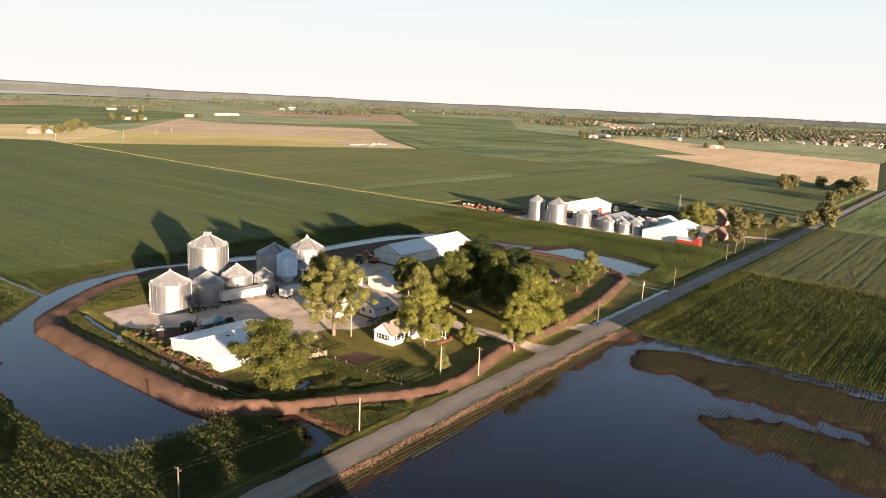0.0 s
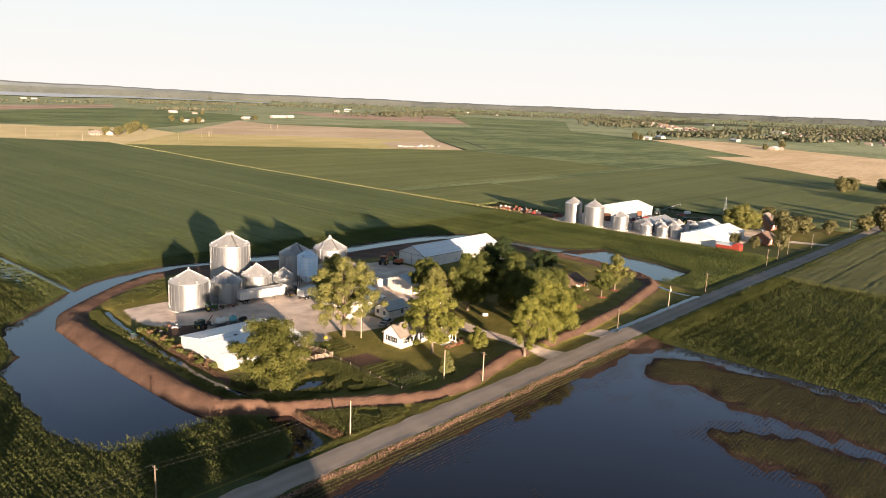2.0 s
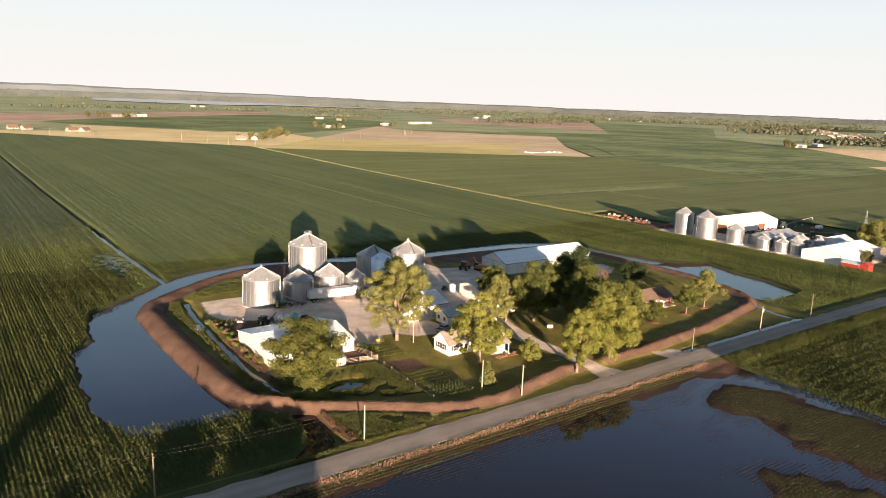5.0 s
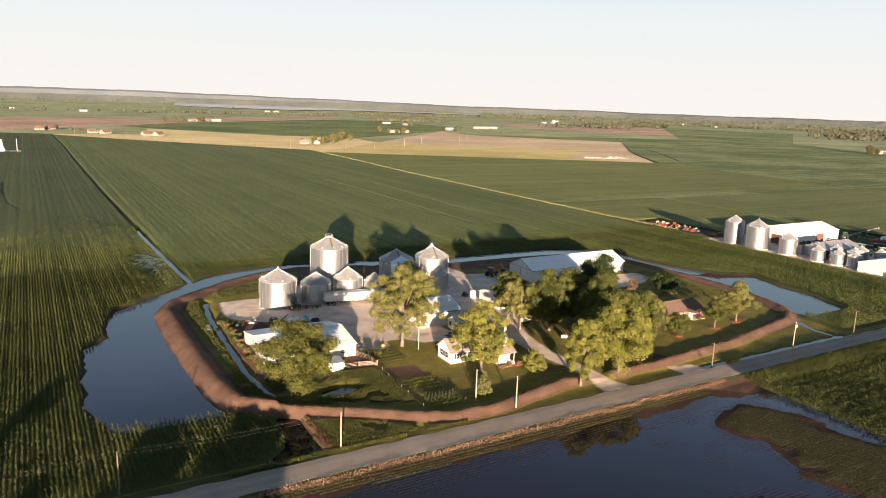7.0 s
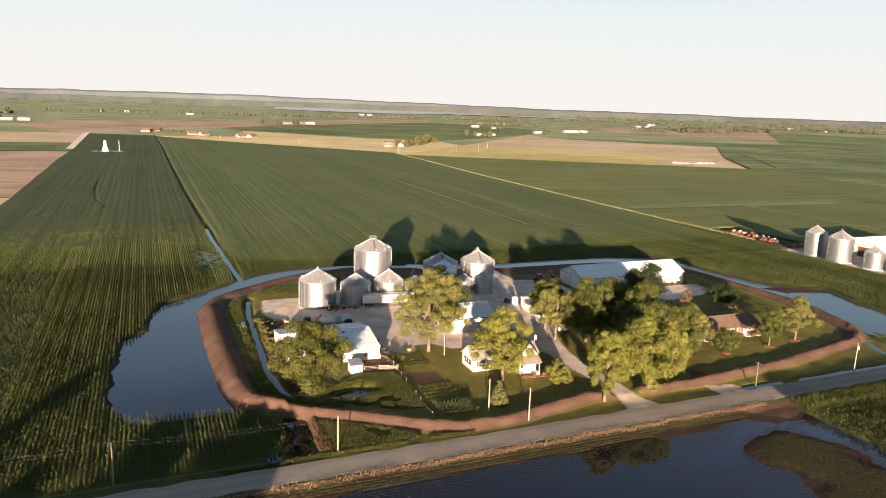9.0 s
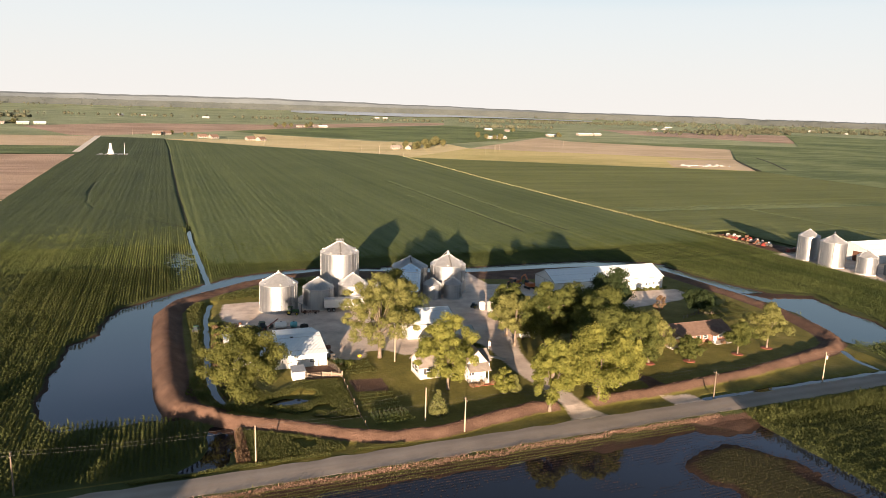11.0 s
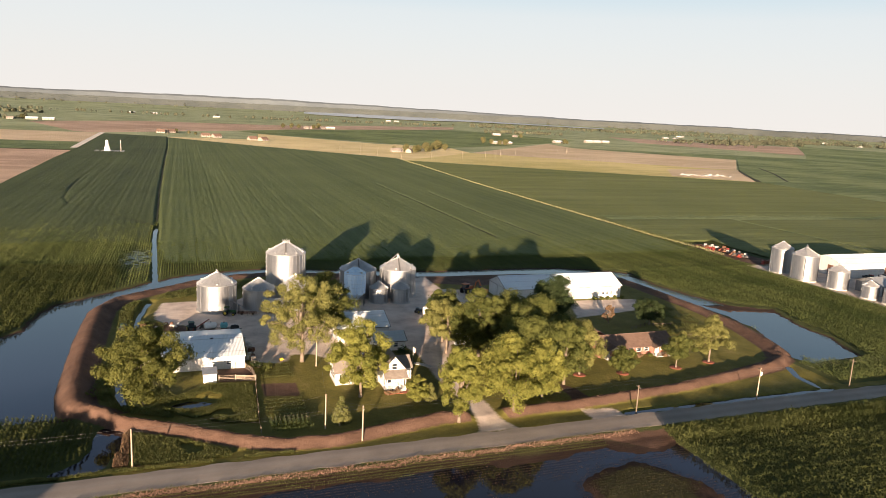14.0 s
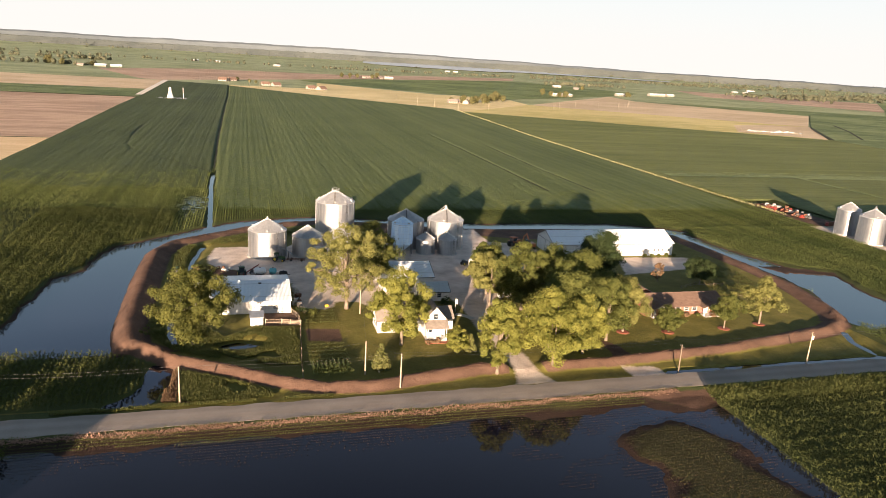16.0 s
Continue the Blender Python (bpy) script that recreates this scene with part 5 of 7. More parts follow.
def gable_slope(x0, x1, y0, y1, eave, ridge, axis, side, over=0.4, thick=0.12):
    """One roof slab. side: -1 or 1, towards the low or high end across the ridge."""
    a0, a1, b0, b1 = (x0, x1, y0, y1) if axis == "x" else (y0, y1, x0, x1)
    mid, end = (b0 + b1) / 2, b0 if side < 0 else b1
    drop = (ridge - eave) / (abs(end - mid)) * over
    low, out = eave - drop, end + over * side
    pts = []
    for a in (a0 - over, a1 + over):
        pts += [(a, mid, ridge + 0.03), (a, out, low + 0.03), (a, out, low + 0.03 + thick), (a, mid, ridge + 0.03 + thick)]
    v = [(a, b, z) if axis == "x" else (b, a, z) for a, b, z in pts]
    f = [(0, 1, 2, 3), (7, 6, 5, 4), (0, 4, 5, 1), (1, 5, 6, 2), (2, 6, 7, 3), (3, 7, 4, 0)]
    return v, f


def rake_trim(ob, x0, x1, y0, y1, eave, ridge, over, mat):
    """Dark edge strips along both gables and eaves of a roof whose ridge runs along x."""
    mid, drop = (y0 + y1) / 2, (ridge - eave) / ((y1 - y0) / 2) * over
    for x in (x0 - over - 0.02, x1 + over + 0.02):
        for y in (y0 - over, y1 + over):
            part("rake_trim", tube(B(), (x, y, eave - drop + 0.08), (x, mid, ridge + 0.1), 0.10, None, 4), mat, ob)
    for y in (y0 - over - 0.03, y1 + over + 0.03):
        part("eave_trim", box(B(), x0 - over, y - 0.05, eave - drop - 0.06, x1 + over, y + 0.05, eave - drop + 0.1), mat, ob)


def gable(ob, x0, x1, y0, y1, eave, ridge, axis, wall, roof, over=0.4, ridge_cap=True):
    part("wall", gable_body(x0, x1, y0, y1, eave, ridge, axis), wall, ob)
    for side in (-1, 1):
        part("roof", gable_slope(x0, x1, y0, y1, eave, ridge, axis, side, over), roof, ob)
    if ridge_cap:
        cb = B()
        if axis == "x":
            box(cb, x0 - over, (y0 + y1) / 2 - 0.18, ridge + 0.1, x1 + over, (y0 + y1) / 2 + 0.18, ridge + 0.19, 0.04)
        else:
            box(cb, (x0 + x1) / 2 - 0.18, y0 - over, ridge + 0.1, (x0 + x1) / 2 + 0.18, y1 + over, ridge + 0.19, 0.04)
        part("ridge_cap", cb, roof, ob)


def window(ob, x, y, z, w, h, turn=0, shutters=False):
    """A framed pane on a wall that faces -y before turning."""
    fb = B()
    for a in ((-w / 2 - 0.08, -h / 2 - 0.08, w / 2 + 0.08, -h / 2), (-w / 2 - 0.08, h / 2, w / 2 + 0.08, h / 2 + 0.08),
              (-w / 2 - 0.08, -h / 2, -w / 2, h / 2), (w / 2, -h / 2, w / 2 + 0.08, h / 2), (-w / 2, -0.03, w / 2, 0.03)):
        box(fb, a[0], -0.07, a[1], a[2], 0.02, a[3])
    f = part("window_frame", fb, M_WHITE, ob)
    f.matrix_basis = pose(x, y, z, rz=turn)
    p = part("pane", box(B(), -w / 2, -0.035, -h / 2, w / 2, 0.01, h / 2), M_GLASS, f)
    if shutters:
        for s in (-1, 1):
            q = part("shutter", box(B(), s * (w / 2 + 0.3) - 0.18, -0.06, -h / 2, s * (w / 2 + 0.3) + 0.18, 0.0, h / 2), M_DARK, f)


def door(ob, x, y, z, w, h, mat, turn=0, name="door"):
    d = part(name, box(B(), -w / 2, -0.06, 0, w / 2, 0.02, h, 0.02), mat, ob)
    d.matrix_basis = pose(x, y, z, rz=turn)
    fb = B()
    box(fb, -w / 2 - 0.1, -0.08, 0, -w / 2, 0.02, h + 0.1)
    box(fb, w / 2, -0.08, 0, w / 2 + 0.1, 0.02, h + 0.1)
    box(fb, -w / 2, -0.08, h, w / 2, 0.02, h + 0.1)
    part("door_frame", fb, M_WHITE, d)
    return d


# white shed beside the large tree
shed = thing("shed", "low white steel shed with a bright metal roof", "shed")
gable(shed, -0.6, 20.3, 41.0, 60.0, 2.9, 4.7, "x", M_WHITE_STEEL, M_WHITE_ROOF, 0.25)
for x in (6.5, 13.4):
    part("skylight", box(B(), x, 48.6, 4.44, x + 0.7, 49.7, 4.62), M_DARK, shed)
door(shed, 20.33, 49.0, 0, 4.2, 2.6, M_WHITE_STEEL, 90, "sliding_door")
window(shed, 17, 40.97, 1.5, 1.0, 0.8)

hut = thing("hut", "small white hut with a grey shed roof", "hut")
hb = B()
box(hb, 11.5, 33.5, 0, 14.1, 36.2, 1.9)
part("wall", hb, M_WHITE, hut)
rb = B()
box(rb, 11.3, 33.2, -0.05, 14.3, 36.5, 0.05)
part("roof", rb, M_GALV_ROOF, hut).matrix_basis = pose(0, 0, 1.98) @ Matrix.Translation((0, 33.2, 0)) @ pose(0, 0, 0, rx=7) @ Matrix.Translation((0, -33.2, 0))
door(hut, 12.2, 33.47, 0.05, 0.8, 1.6, M_WHITE)

# large machine shed at the back
big_shed = thing("machine_shed", "long white steel machine shed with sliding doors", "shed")
gable(big_shed, 102.3, 144.0, 82.0, 95.2, 4.0, 6.8, "x", M_WHITE_STEEL, M_WHITE_ROOF, 0.35)
door(big_shed, 102.26, 88.6, 0, 9.0, 3.9, M_WHITE_STEEL, -90, "sliding_door")
door(big_shed, 113.0, 81.96, 0, 5.2, 3.5, M_WHITE_STEEL, 0, "sliding_door")
door(big_shed, 131.2, 81.96, 0, 1.0, 2.1, M_WHITE, 0)
for x in (137.4, 138.9, 140.4):
    window(big_shed, x, 81.97, 1.7, 0.75, 0.8)
part("wainscot", box(B(), 102.3, 81.93, 0, 144.0, 81.99, 0.35), M_GREY_ROOF, big_shed)
rake_trim(big_shed, 102.3, 144.0, 82.0, 95.2, 4.0, 6.8, 0.35, M_STEEL)
part("door_seam", box(B(), 102.14, 88.52, 0.05, 102.2, 88.68, 3.85), M_STEEL, big_shed)
part("gable_band", box(B(), 102.18, 82.0, 3.92, 102.28, 95.2, 4.06), M_STEEL, big_shed)
for x in np.arange(105, 144, 4.2):
    part("post_trim", box(B(), x - 0.05, 81.94, 0.35, x + 0.05, 82.0, 3.95), M_WHITE, big_shed)

# shed behind the yard tree
mid_shed = thing("workshop", "white steel workshop with a pale metal roof", "workshop")
gable(mid_shed, 43.5, 56.4, 53.0, 65.5, 3.8, 6.0, "x", M_WHITE_STEEL, M_WHITE_ROOF, 0.3)
door(mid_shed, 52.6, 52.96, 0, 3.4, 2.8, M_WHITE_STEEL, 0, "overhead_door")
door(mid_shed, 46.5, 52.96, 0, 3.4, 2.8, M_WHITE_STEEL, 0, "overhead_door")

rake_trim(mid_shed, 43.5, 56.4, 53.0, 65.5, 3.8, 6.0, 0.3, M_DARK)

garage = thing("garage", "small white garage with a grey-blue metal roof", "garage")
gable(garage, 51.0, 58.4, 45.4, 51.0, 2.5, 3.9, "x", M_SIDING, M_GREY_ROOF, 0.35)
window(garage, 50.97, 49.6, 1.5, 1.1, 1.0, -90)
window(garage, 50.97, 47.0, 1.5, 0.9, 1.0, -90)
door(garage, 53.2, 45.37, 0, 0.9, 2.0, M_WHITE)
window(garage, 56, 45.37, 1.5, 1.0, 1.0)

rake_trim(garage, 51.0, 58.4, 45.4, 51.0, 2.5, 3.9, 0.35, M_DARK)

tan_shed = thing("shed", "faded cream steel shed with a grey-blue metal roof", "shed")
gable(tan_shed, 73.0, 86.5, 59.2, 69.6, 3.2, 5.2, "x", M_TAN_STEEL, M_GREY_ROOF, 0.3)
door(tan_shed, 72.96, 64.4, 0, 4.0, 2.9, M_TAN_STEEL, -90, "sliding_door")
door(tan_shed, 80, 59.16, 0, 3.6, 2.7, M_TAN_STEEL, 0, "sliding_door")

for x in (77.5, 81.5):
    part("skylight", box(B(), x, 61.6, 4.22, x + 0.8, 62.6, 4.44), M_DARK, tan_shed)

# the white farmhouse
house = thing("farmhouse", "white one-and-a-half storey farmhouse with brown shingle roof", "house")
part("foundation", box(box(B(), 37.45, 26.45, -0.3, 47, 32.55, 0.4), 46.85, 21.45, -0.3, 51.45, 33.0, 0.4), M_CONCRETE, house)
gable(house, 37.5, 47.4, 26.5, 32.5, 2.9, 5.2, "x", M_SIDING, M_SHINGLE_GREY, 0.4)
gable(house, 46.9, 51.4, 23.0, 33.4, 4.1, 6.8, "y", M_SIDING, M_SHINGLE_GREY, 0.4)
for x, sh in ((39.3, True), (41.2, False), (42.4, False), (45.0, True)):
    window(house, x, 26.47, 1.75, 0.9, 1.3, 0, sh)
window(house, 37.47, 28.6, 1.75, 0.9, 1.3, -90, True)
window(house, 37.47, 30.6, 1.75, 0.9, 1.3, -90, True)
window(house, 49.15, 22.97, 4.6, 1.0, 1.2)
window(house, 48.0, 22.97, 1.8, 1.1, 1.3)
door(house, 50.2, 22.97, 0.4, 0.9, 2.0, M_WHITE)
porch = part("porch_floor", box(B(), 47.0, 20.9, 0.0, 51.3, 22.95, 0.42), M_WHITE, house)
for x in (47.15, 48.55, 49.9, 51.15):
    part("column", tube(B(), (x, 21.05, 0.42), (x, 21.05, 2.75), 0.09, 0.08, 10), M_WHITE, porch)
rb = B()
for a, b in ((47.15, 48.55), (48.55, 49.9)):
    box(rb, a, 21.02, 1.2, b, 21.08, 1.28)
    for k in range(9):
        x = a + (b - a) * (k + 0.5) / 9
        box(rb, x - 0.02, 21.03, 0.42, x + 0.02, 21.07, 1.2)
part("railing", rb, M_WHITE, porch)
part("porch_roof", gable_slope(46.9, 51.4, 20.9, 24.9, 2.75, 3.75, "x", -1, 0.25), M_SHINGLE_GREY, house)
sb = B()
for k in range(3):
    box(sb, 49.8, 20.9 - 0.3 * (k + 1), 0, 51.0, 20.9 - 0.3 * k, 0.42 - 0.14 * (k + 1) + 0.1)
part("steps", sb, M_CONCRETE, house)
part("chimney", box(box(B(), 46.2, 29.0, 4.2, 46.9, 29.7, 7.2, 0.02), 46.12, 28.92, 7.1, 46.98, 29.78, 7.28), M_SHINGLE, house)
part("back_wing", gable_body(51.4, 54.2, 27.0, 32.5, 2.7, 4.4, "x"), M_SIDING, house)
for side in (-1, 1):
    part("back_roof", gable_slope(51.4, 54.2, 27.0, 32.5, 2.7, 4.4, "x", side, 0.3), M_SHINGLE_GREY, house)

bed = tagged(part("flower_bed", box(B(), 46.4, 19.3, -0.05, 52.6, 20.6, 0.12, 0.05), M_MULCH), "red mulch flower bed before the porch", "flower bed")


def bush(label, x, y, high, wide, mat, seed, z=0.0):
    r = np.random.default_rng(seed)
    ob = thing("bush", label, "bush", pose(x, y, z))
    sb = B()
    for k in range(5):
        a = math.tau * k / 5
        tube(sb, (0, 0, -0.05), (0.3 * wide * math.cos(a), 0.3 * wide * math.sin(a), high * 0.6), 0.04, 0.02, 5)
    part("stems", sb, M_BARK, ob)
    c = r.normal(0, 0.22, (9, 3)) * np.array([wide, wide, high]) + np.array([0, 0, high * 0.5])
    quads("leaves", leaf_cards(c, np.full(9, wide * 0.27), 700, 0.16, r), 3, mat, ob)
    return ob


for k, (x, y) in enumerate(((46.9, 19.9), (48.0, 19.8), (49.0, 19.9), (51.6, 19.9), (52.6, 20.6))):
    bush("low red-leaved bush by the porch", x, y, 0.8, 1.1, M_DRY, 50 + k)
bush("dark green rounded bush by the farmhouse", 55.6, 33.5, 2.6, 3.2, M_LEAF_DARK, 60)
bush("dark green shrub by the garage", 56.5, 42.0, 2.2, 2.6, M_LEAF_DARK, 61)
for k, (x, y) in enumerate(((122, 80.6), (124, 80.4), (133.5, 80.6), (136, 80.2), (138.4, 80.4), (141.2, 80.4), (143.4, 80.0))):
    bush("clipped green bush by the machine shed", x, y, 0.9, 1.2, M_LEAF, 70 + k)
for k, (x, y) in enumerate(((108.6, 27.6), (111.8, 28.6), (114.2, 28.6), (117.2, 28.4), (121, 27.6), (123.4, 28.2))):
    bush("low bush along the ranch house", x, y, 0.8, 1.2, M_LEAF if k % 2 else M_DRY, 80 + k)

# the brick ranch house
M_BRICK, t, s = material("red-brown house brick", 0.85, 0, 0.3)
br = t.nodes.new("ShaderNodeTexBrick")
br.inputs["Color1"].default_value, br.inputs["Color2"].default_value, br.inputs["Mortar"].default_value = (0.20, 0.065, 0.042, 1), (0.28, 0.105, 0.068, 1), (0.32, 0.24, 0.20, 1)
br.inputs["Scale"].default_value, br.inputs["Brick Width"].default_value, br.inputs["Row Height"].default_value, br.inputs["Mortar Size"].default_value = 1.0, 0.24, 0.08, 0.008
mp = t.nodes.new("ShaderNodeMapping")
mp.inputs["Rotation"].default_value = (radians(90), 0, 0)
co = t.nodes.new("ShaderNodeTexCoord")
t.links.new(co.outputs["Object"], mp.inputs[0])
t.links.new(mp.outputs[0], br.inputs[0])
t.links.new(br.outputs[0], s.inputs["Base Color"])

ranch = thing("ranch_house", "low red brick ranch house with brown shingle roof and white gables", "house")
gable(ranch, 103.4, 125.2, 30.2, 38.8, 2.4, 4.1, "x", M_BRICK, M_SHINGLE, 0.8)
for x0, x1 in ((104.6, 108.6), (118.6, 123.6)):
    part("porch_slab", box(B(), x0, 27.4, -0.1, x1, 30.2, 0.12), M_CONCRETE, ranch)
    part("front_gable", gable_body(x0, x1, 28.6, 31.0, 2.3, 3.4, "y", 2.15), M_WHITE, ranch)
    for side in (-1, 1):
        part("front_roof", gable_slope(x0, x1, 28.0, 33.6, 2.3, 3.4, "y", side, 0.45), M_SHINGLE, ranch)
    for x in (x0 + 0.2, x1 - 0.2):
        part("column", box(B(), x - 0.1, 28.1, 0.1, x + 0.1, 28.3, 2.25), M_WHITE, ranch)
for x in (110.2, 112.6, 115.0, 117.2):
    window(ranch, x, 30.17, 1.5, 1.2, 1.2)
door(ranch, 120.4, 30.17, 0.12, 0.95, 2.05, M_WHITE)
window(ranch, 122.2, 30.17, 1.5, 1.2, 1.2)
door(ranch, 106.0, 30.17, 0.12, 0.95, 2.05, M_DARK)
part("back_wing", gable_body(104.2, 111.0, 39.0, 45.5, 2.5, 4.2, "y"), M_BRICK, ranch)
for side in (-1, 1):
    part("back_roof", gable_slope(104.2, 111.0, 38.0, 45.5, 2.5, 4.2, "y", side, 0.5), M_SHINGLE, ranch)

# the neighbouring farm's buildings
nshed = thing("machine_shed", "white steel shed with a rust-red door at the neighbouring farm", "shed")
gable(nshed, 256, 296, 93, 112, 5.0, 7.6, "x", M_WHITE_STEEL, M_WHITE_ROOF, 0.3)
door(nshed, 255.96, 98.5, 0, 5.0, 4.2, M_RUST, -90, "sliding_door")
door(nshed, 281.0, 92.96, 0, 6.0, 4.0, M_RUST, 0, "sliding_door")
lshed = thing("machine_shed", "long low white steel shed by the crop field", "shed")
gable(lshed, 234.3, 268.5, 31.5, 47.5, 3.6, 6.0, "x", M_WHITE_STEEL, M_WHITE_ROOF, 0.3)
door(lshed, 243, 31.46, 0, 5.0, 3.2, M_WHITE_STEEL, 0, "sliding_door")
cshed = thing("shed", "grey metal shed at the neighbouring farm", "shed")
gable(cshed, 244, 268, 66.5, 77.5, 3.6, 5.8, "x", M_GALV_OLD, M_GALV_ROOF, 0.3)
gshed = thing("shed", "small grey-roofed shed at the neighbouring farm", "shed")
gable(gshed, 268, 281, 48, 57, 3.2, 5.2, "x", M_WHITE_STEEL, M_GREY_ROOF, 0.3)
rbarn = thing("wagon_shed", "small red shed beside the crop field", "shed")
gable(rbarn, 230.6, 235.6, 23.0, 29.6, 2.2, 3.1, "y", M_RED, M_GREY_ROOF, 0.2)
gable(rbarn, 231.0, 235.2, 19.6, 22.9, 2.5, 3.3, "x", M_RED, M_RED, 0.15)
for x0, x1, y0, y1, e, r, roof in ((303, 313, 31, 39, 3.0, 5.8, M_SHINGLE), (259, 267, 17, 24.5, 2.8, 5.2, M_SHINGLE), (322, 331, 38, 46, 3.0, 5.6, M_SHINGLE_GREY)):
    h = thing("house", "brick house with a brown roof among trees", "house", group="neighbouring houses")
    gable(h, x0, x1, y0, y1, e, r, "x", M_BRICK, roof, 0.5)
    window(h, x0 + 2.2, y0 - 0.03, 1.5, 1.2, 1.2)
    window(h, x1 - 2.2, y0 - 0.03, 1.5, 1.2, 1.2)
    door(h, (x0 + x1) / 2, y0 - 0.03, 0.1, 1.0, 2.05, M_WHITE)
    window(h, x0 - 0.03, (y0 + y1) / 2, 1.5, 1.2, 1.2, -90)

# ---- poles and wires ----
def utility_pole(label, x, y, high, mat=None, arm=True, can=False, lean=0.0, turn=0.0):
    ob = thing("utility_pole", label, "utility pole", pose(x, y, -0.2, ry=lean, rz=turn), "utility poles")
    part("pole", tube(B(), (0, 0, -0.4), (0, 0, high + 0.2), 0.15, 0.10, 10), mat or M_POLE, ob)
    if arm:
        part("crossarm", box(B(), -0.06, -0.75, high - 0.25, 0.06, 0.75, high - 0.12), M_POLE_DARK, ob)
        for s in (-0.65, 0.65):
            part("insulator", tube(B(), (0, s, high - 0.14), (0, s, high + 0.06), 0.05, 0.03, 8), M_GLASS, ob)
    if can:
        part("transformer", tube(B(), (0.32, 0, high - 1.5), (0.32, 0, high - 0.7), 0.24, 0.24, 12), M_CONCRETE, ob)
    return ob


line = [(-85, 1.2), (-34.5, 1.4), (0, 0), (37.0, 0.5), (93.4, 0), (124.6, 0.4), (151.6, 0.4), (212.9, 1.9), (269.4, 1.6), (336.4, 2.6), (420, 2.6), (520, 2.6)]
for k, (x, y) in enumerate(line):
    utility_pole("pale weathered wooden utility pole by the road" if k in (2, 5) else "wooden utility pole by the road", x, y, 6.6 if k != 4 else 5.6, M_POLE if k in (2, 3, 5) else M_POLE_DARK, k not in (2,), k == 5, 1.0 if k == 5 else 0.0)
utility_pole("wooden utility pole on the front lawn", 31.7, 6.9, 6.6, M_POLE, False)
utility_pole("tall pale wooden yard pole with a meter box", 35.6, 38.7, 8.4, M_POLE, False, True)
utility_pole("wooden utility pole by the neighbouring farm", 230.6, 3.5, 8.0, M_POLE_DARK)
utility_pole("wooden utility pole by the neighbouring farm", 246, 4.5, 8.0, M_POLE_DARK)


def wire(label, a, b, sag=0.5):
    cu = bpy.data.curves.new("wire", "CURVE")
    cu.dimensions, cu.bevel_depth, cu.bevel_resolution = "3D", 0.009, 0
    sp = cu.splines.new("POLY")
    sp.points.add(12)
    for k, p in enumerate(sp.points):
        s = k / 12
        q = Vector(a).lerp(Vector(b), s)
        p.co = (q.x, q.y, q.z - sag * 4 * s * (1 - s), 1)
    cu.materials.append(M_WIRE)
    return tagged(new("wire", cu), label, "wire", "overhead wires")


for (ax, ay), (bx, by) in zip(line[:-1], line[1:]):
    for s in (-0.65, 0.65):
        wire("overhead power wire along the road", (ax, ay + s, 6.45), (bx, by + s, 6.45), 0.6)
wire("overhead wire to the lawn pole", (0, 0, 6.4), (31.7, 6.9, 6.4), 0.5)
wire("overhead wire to the lawn pole", (37, 0.5, 6.4), (31.7, 6.9, 6.4), 0.1)
wire("overhead wire to the yard pole", (31.7, 6.9, 6.4), (35.6, 38.7, 8.0), 0.5)
wire("guy wire of the lawn pole", (31.7, 6.9, 6.0), (34.5, 4.6, 0.1), 0.0)

flag = thing("flagpole", "thin white flagpole on the lawn", "flagpole", pose(56.2, 32.3, 0))
part("pole", tube(B(), (0, 0, 0), (0, 0, 5.2), 0.05, 0.03, 8), M_WHITE, flag)
part("ball", tube(B(), (0, 0, 5.2), (0, 0, 5.32), 0.07, 0.05, 10), M_YELLOW, flag)
v, f = [], []
for k in range(9):
    u = k / 8
    for z in (5.1, 4.1 - 0.15 * u):
        v.append((0.05 + 0.45 * u, 0.10 * math.sin(u * 9), z - 0.25 * u))
    if k:
        f.append((2 * k - 2, 2 * k - 1, 2 * k + 1, 2 * k))
cloth = part("flag", (v, f), M_WHITE, flag, "limp pale flag with a red end")
v = [(0.5 + 0.004, y, z) for y, z in ((-0.05, 4.85), (0.06, 4.85), (0.06, 3.75), (-0.05, 3.75))]
v += [(x + 0.03, y, z) for x, y, z in v]
part("stripe", (v, [(0, 1, 2, 3), (7, 6, 5, 4), (0, 4, 5, 1), (1, 5, 6, 2), (2, 6, 7, 3), (3, 7, 4, 0)]), M_RED, cloth)

# concrete walk from the house to the driveway
v, f = [], []
line_walk = [(53.2, 36.8), (55.4, 36.6), (57.6, 36.0), (59.4, 34.6), (60.8, 32.6)]
for k, (x, y) in enumerate(line_walk):
    (ax, ay), (bx, by) = line_walk[max(k - 1, 0)], line_walk[min(k + 1, len(line_walk) - 1)]
    d = math.hypot(bx - ax, by - ay)
    ox, oy = -(by - ay) / d * 0.65, (bx - ax) / d * 0.65
    v += [(x + ox, y + oy, -0.1), (x + ox, y + oy, 0.13), (x - ox, y - oy, 0.13), (x - ox, y - oy, -0.1)]
    if k:
        p = 4 * k - 4
        f += [(p + j, p + j + 1, p + j + 5, p + j + 4) for j in range(3)]
f += [(0, 1, 2, 3), (len(v) - 1, len(v) - 2, len(v) - 3, len(v) - 4)]
tagged(part("walk", (v, f), M_CONCRETE), "pale concrete garden walk curving to the driveway", "pavement", kind="structure")


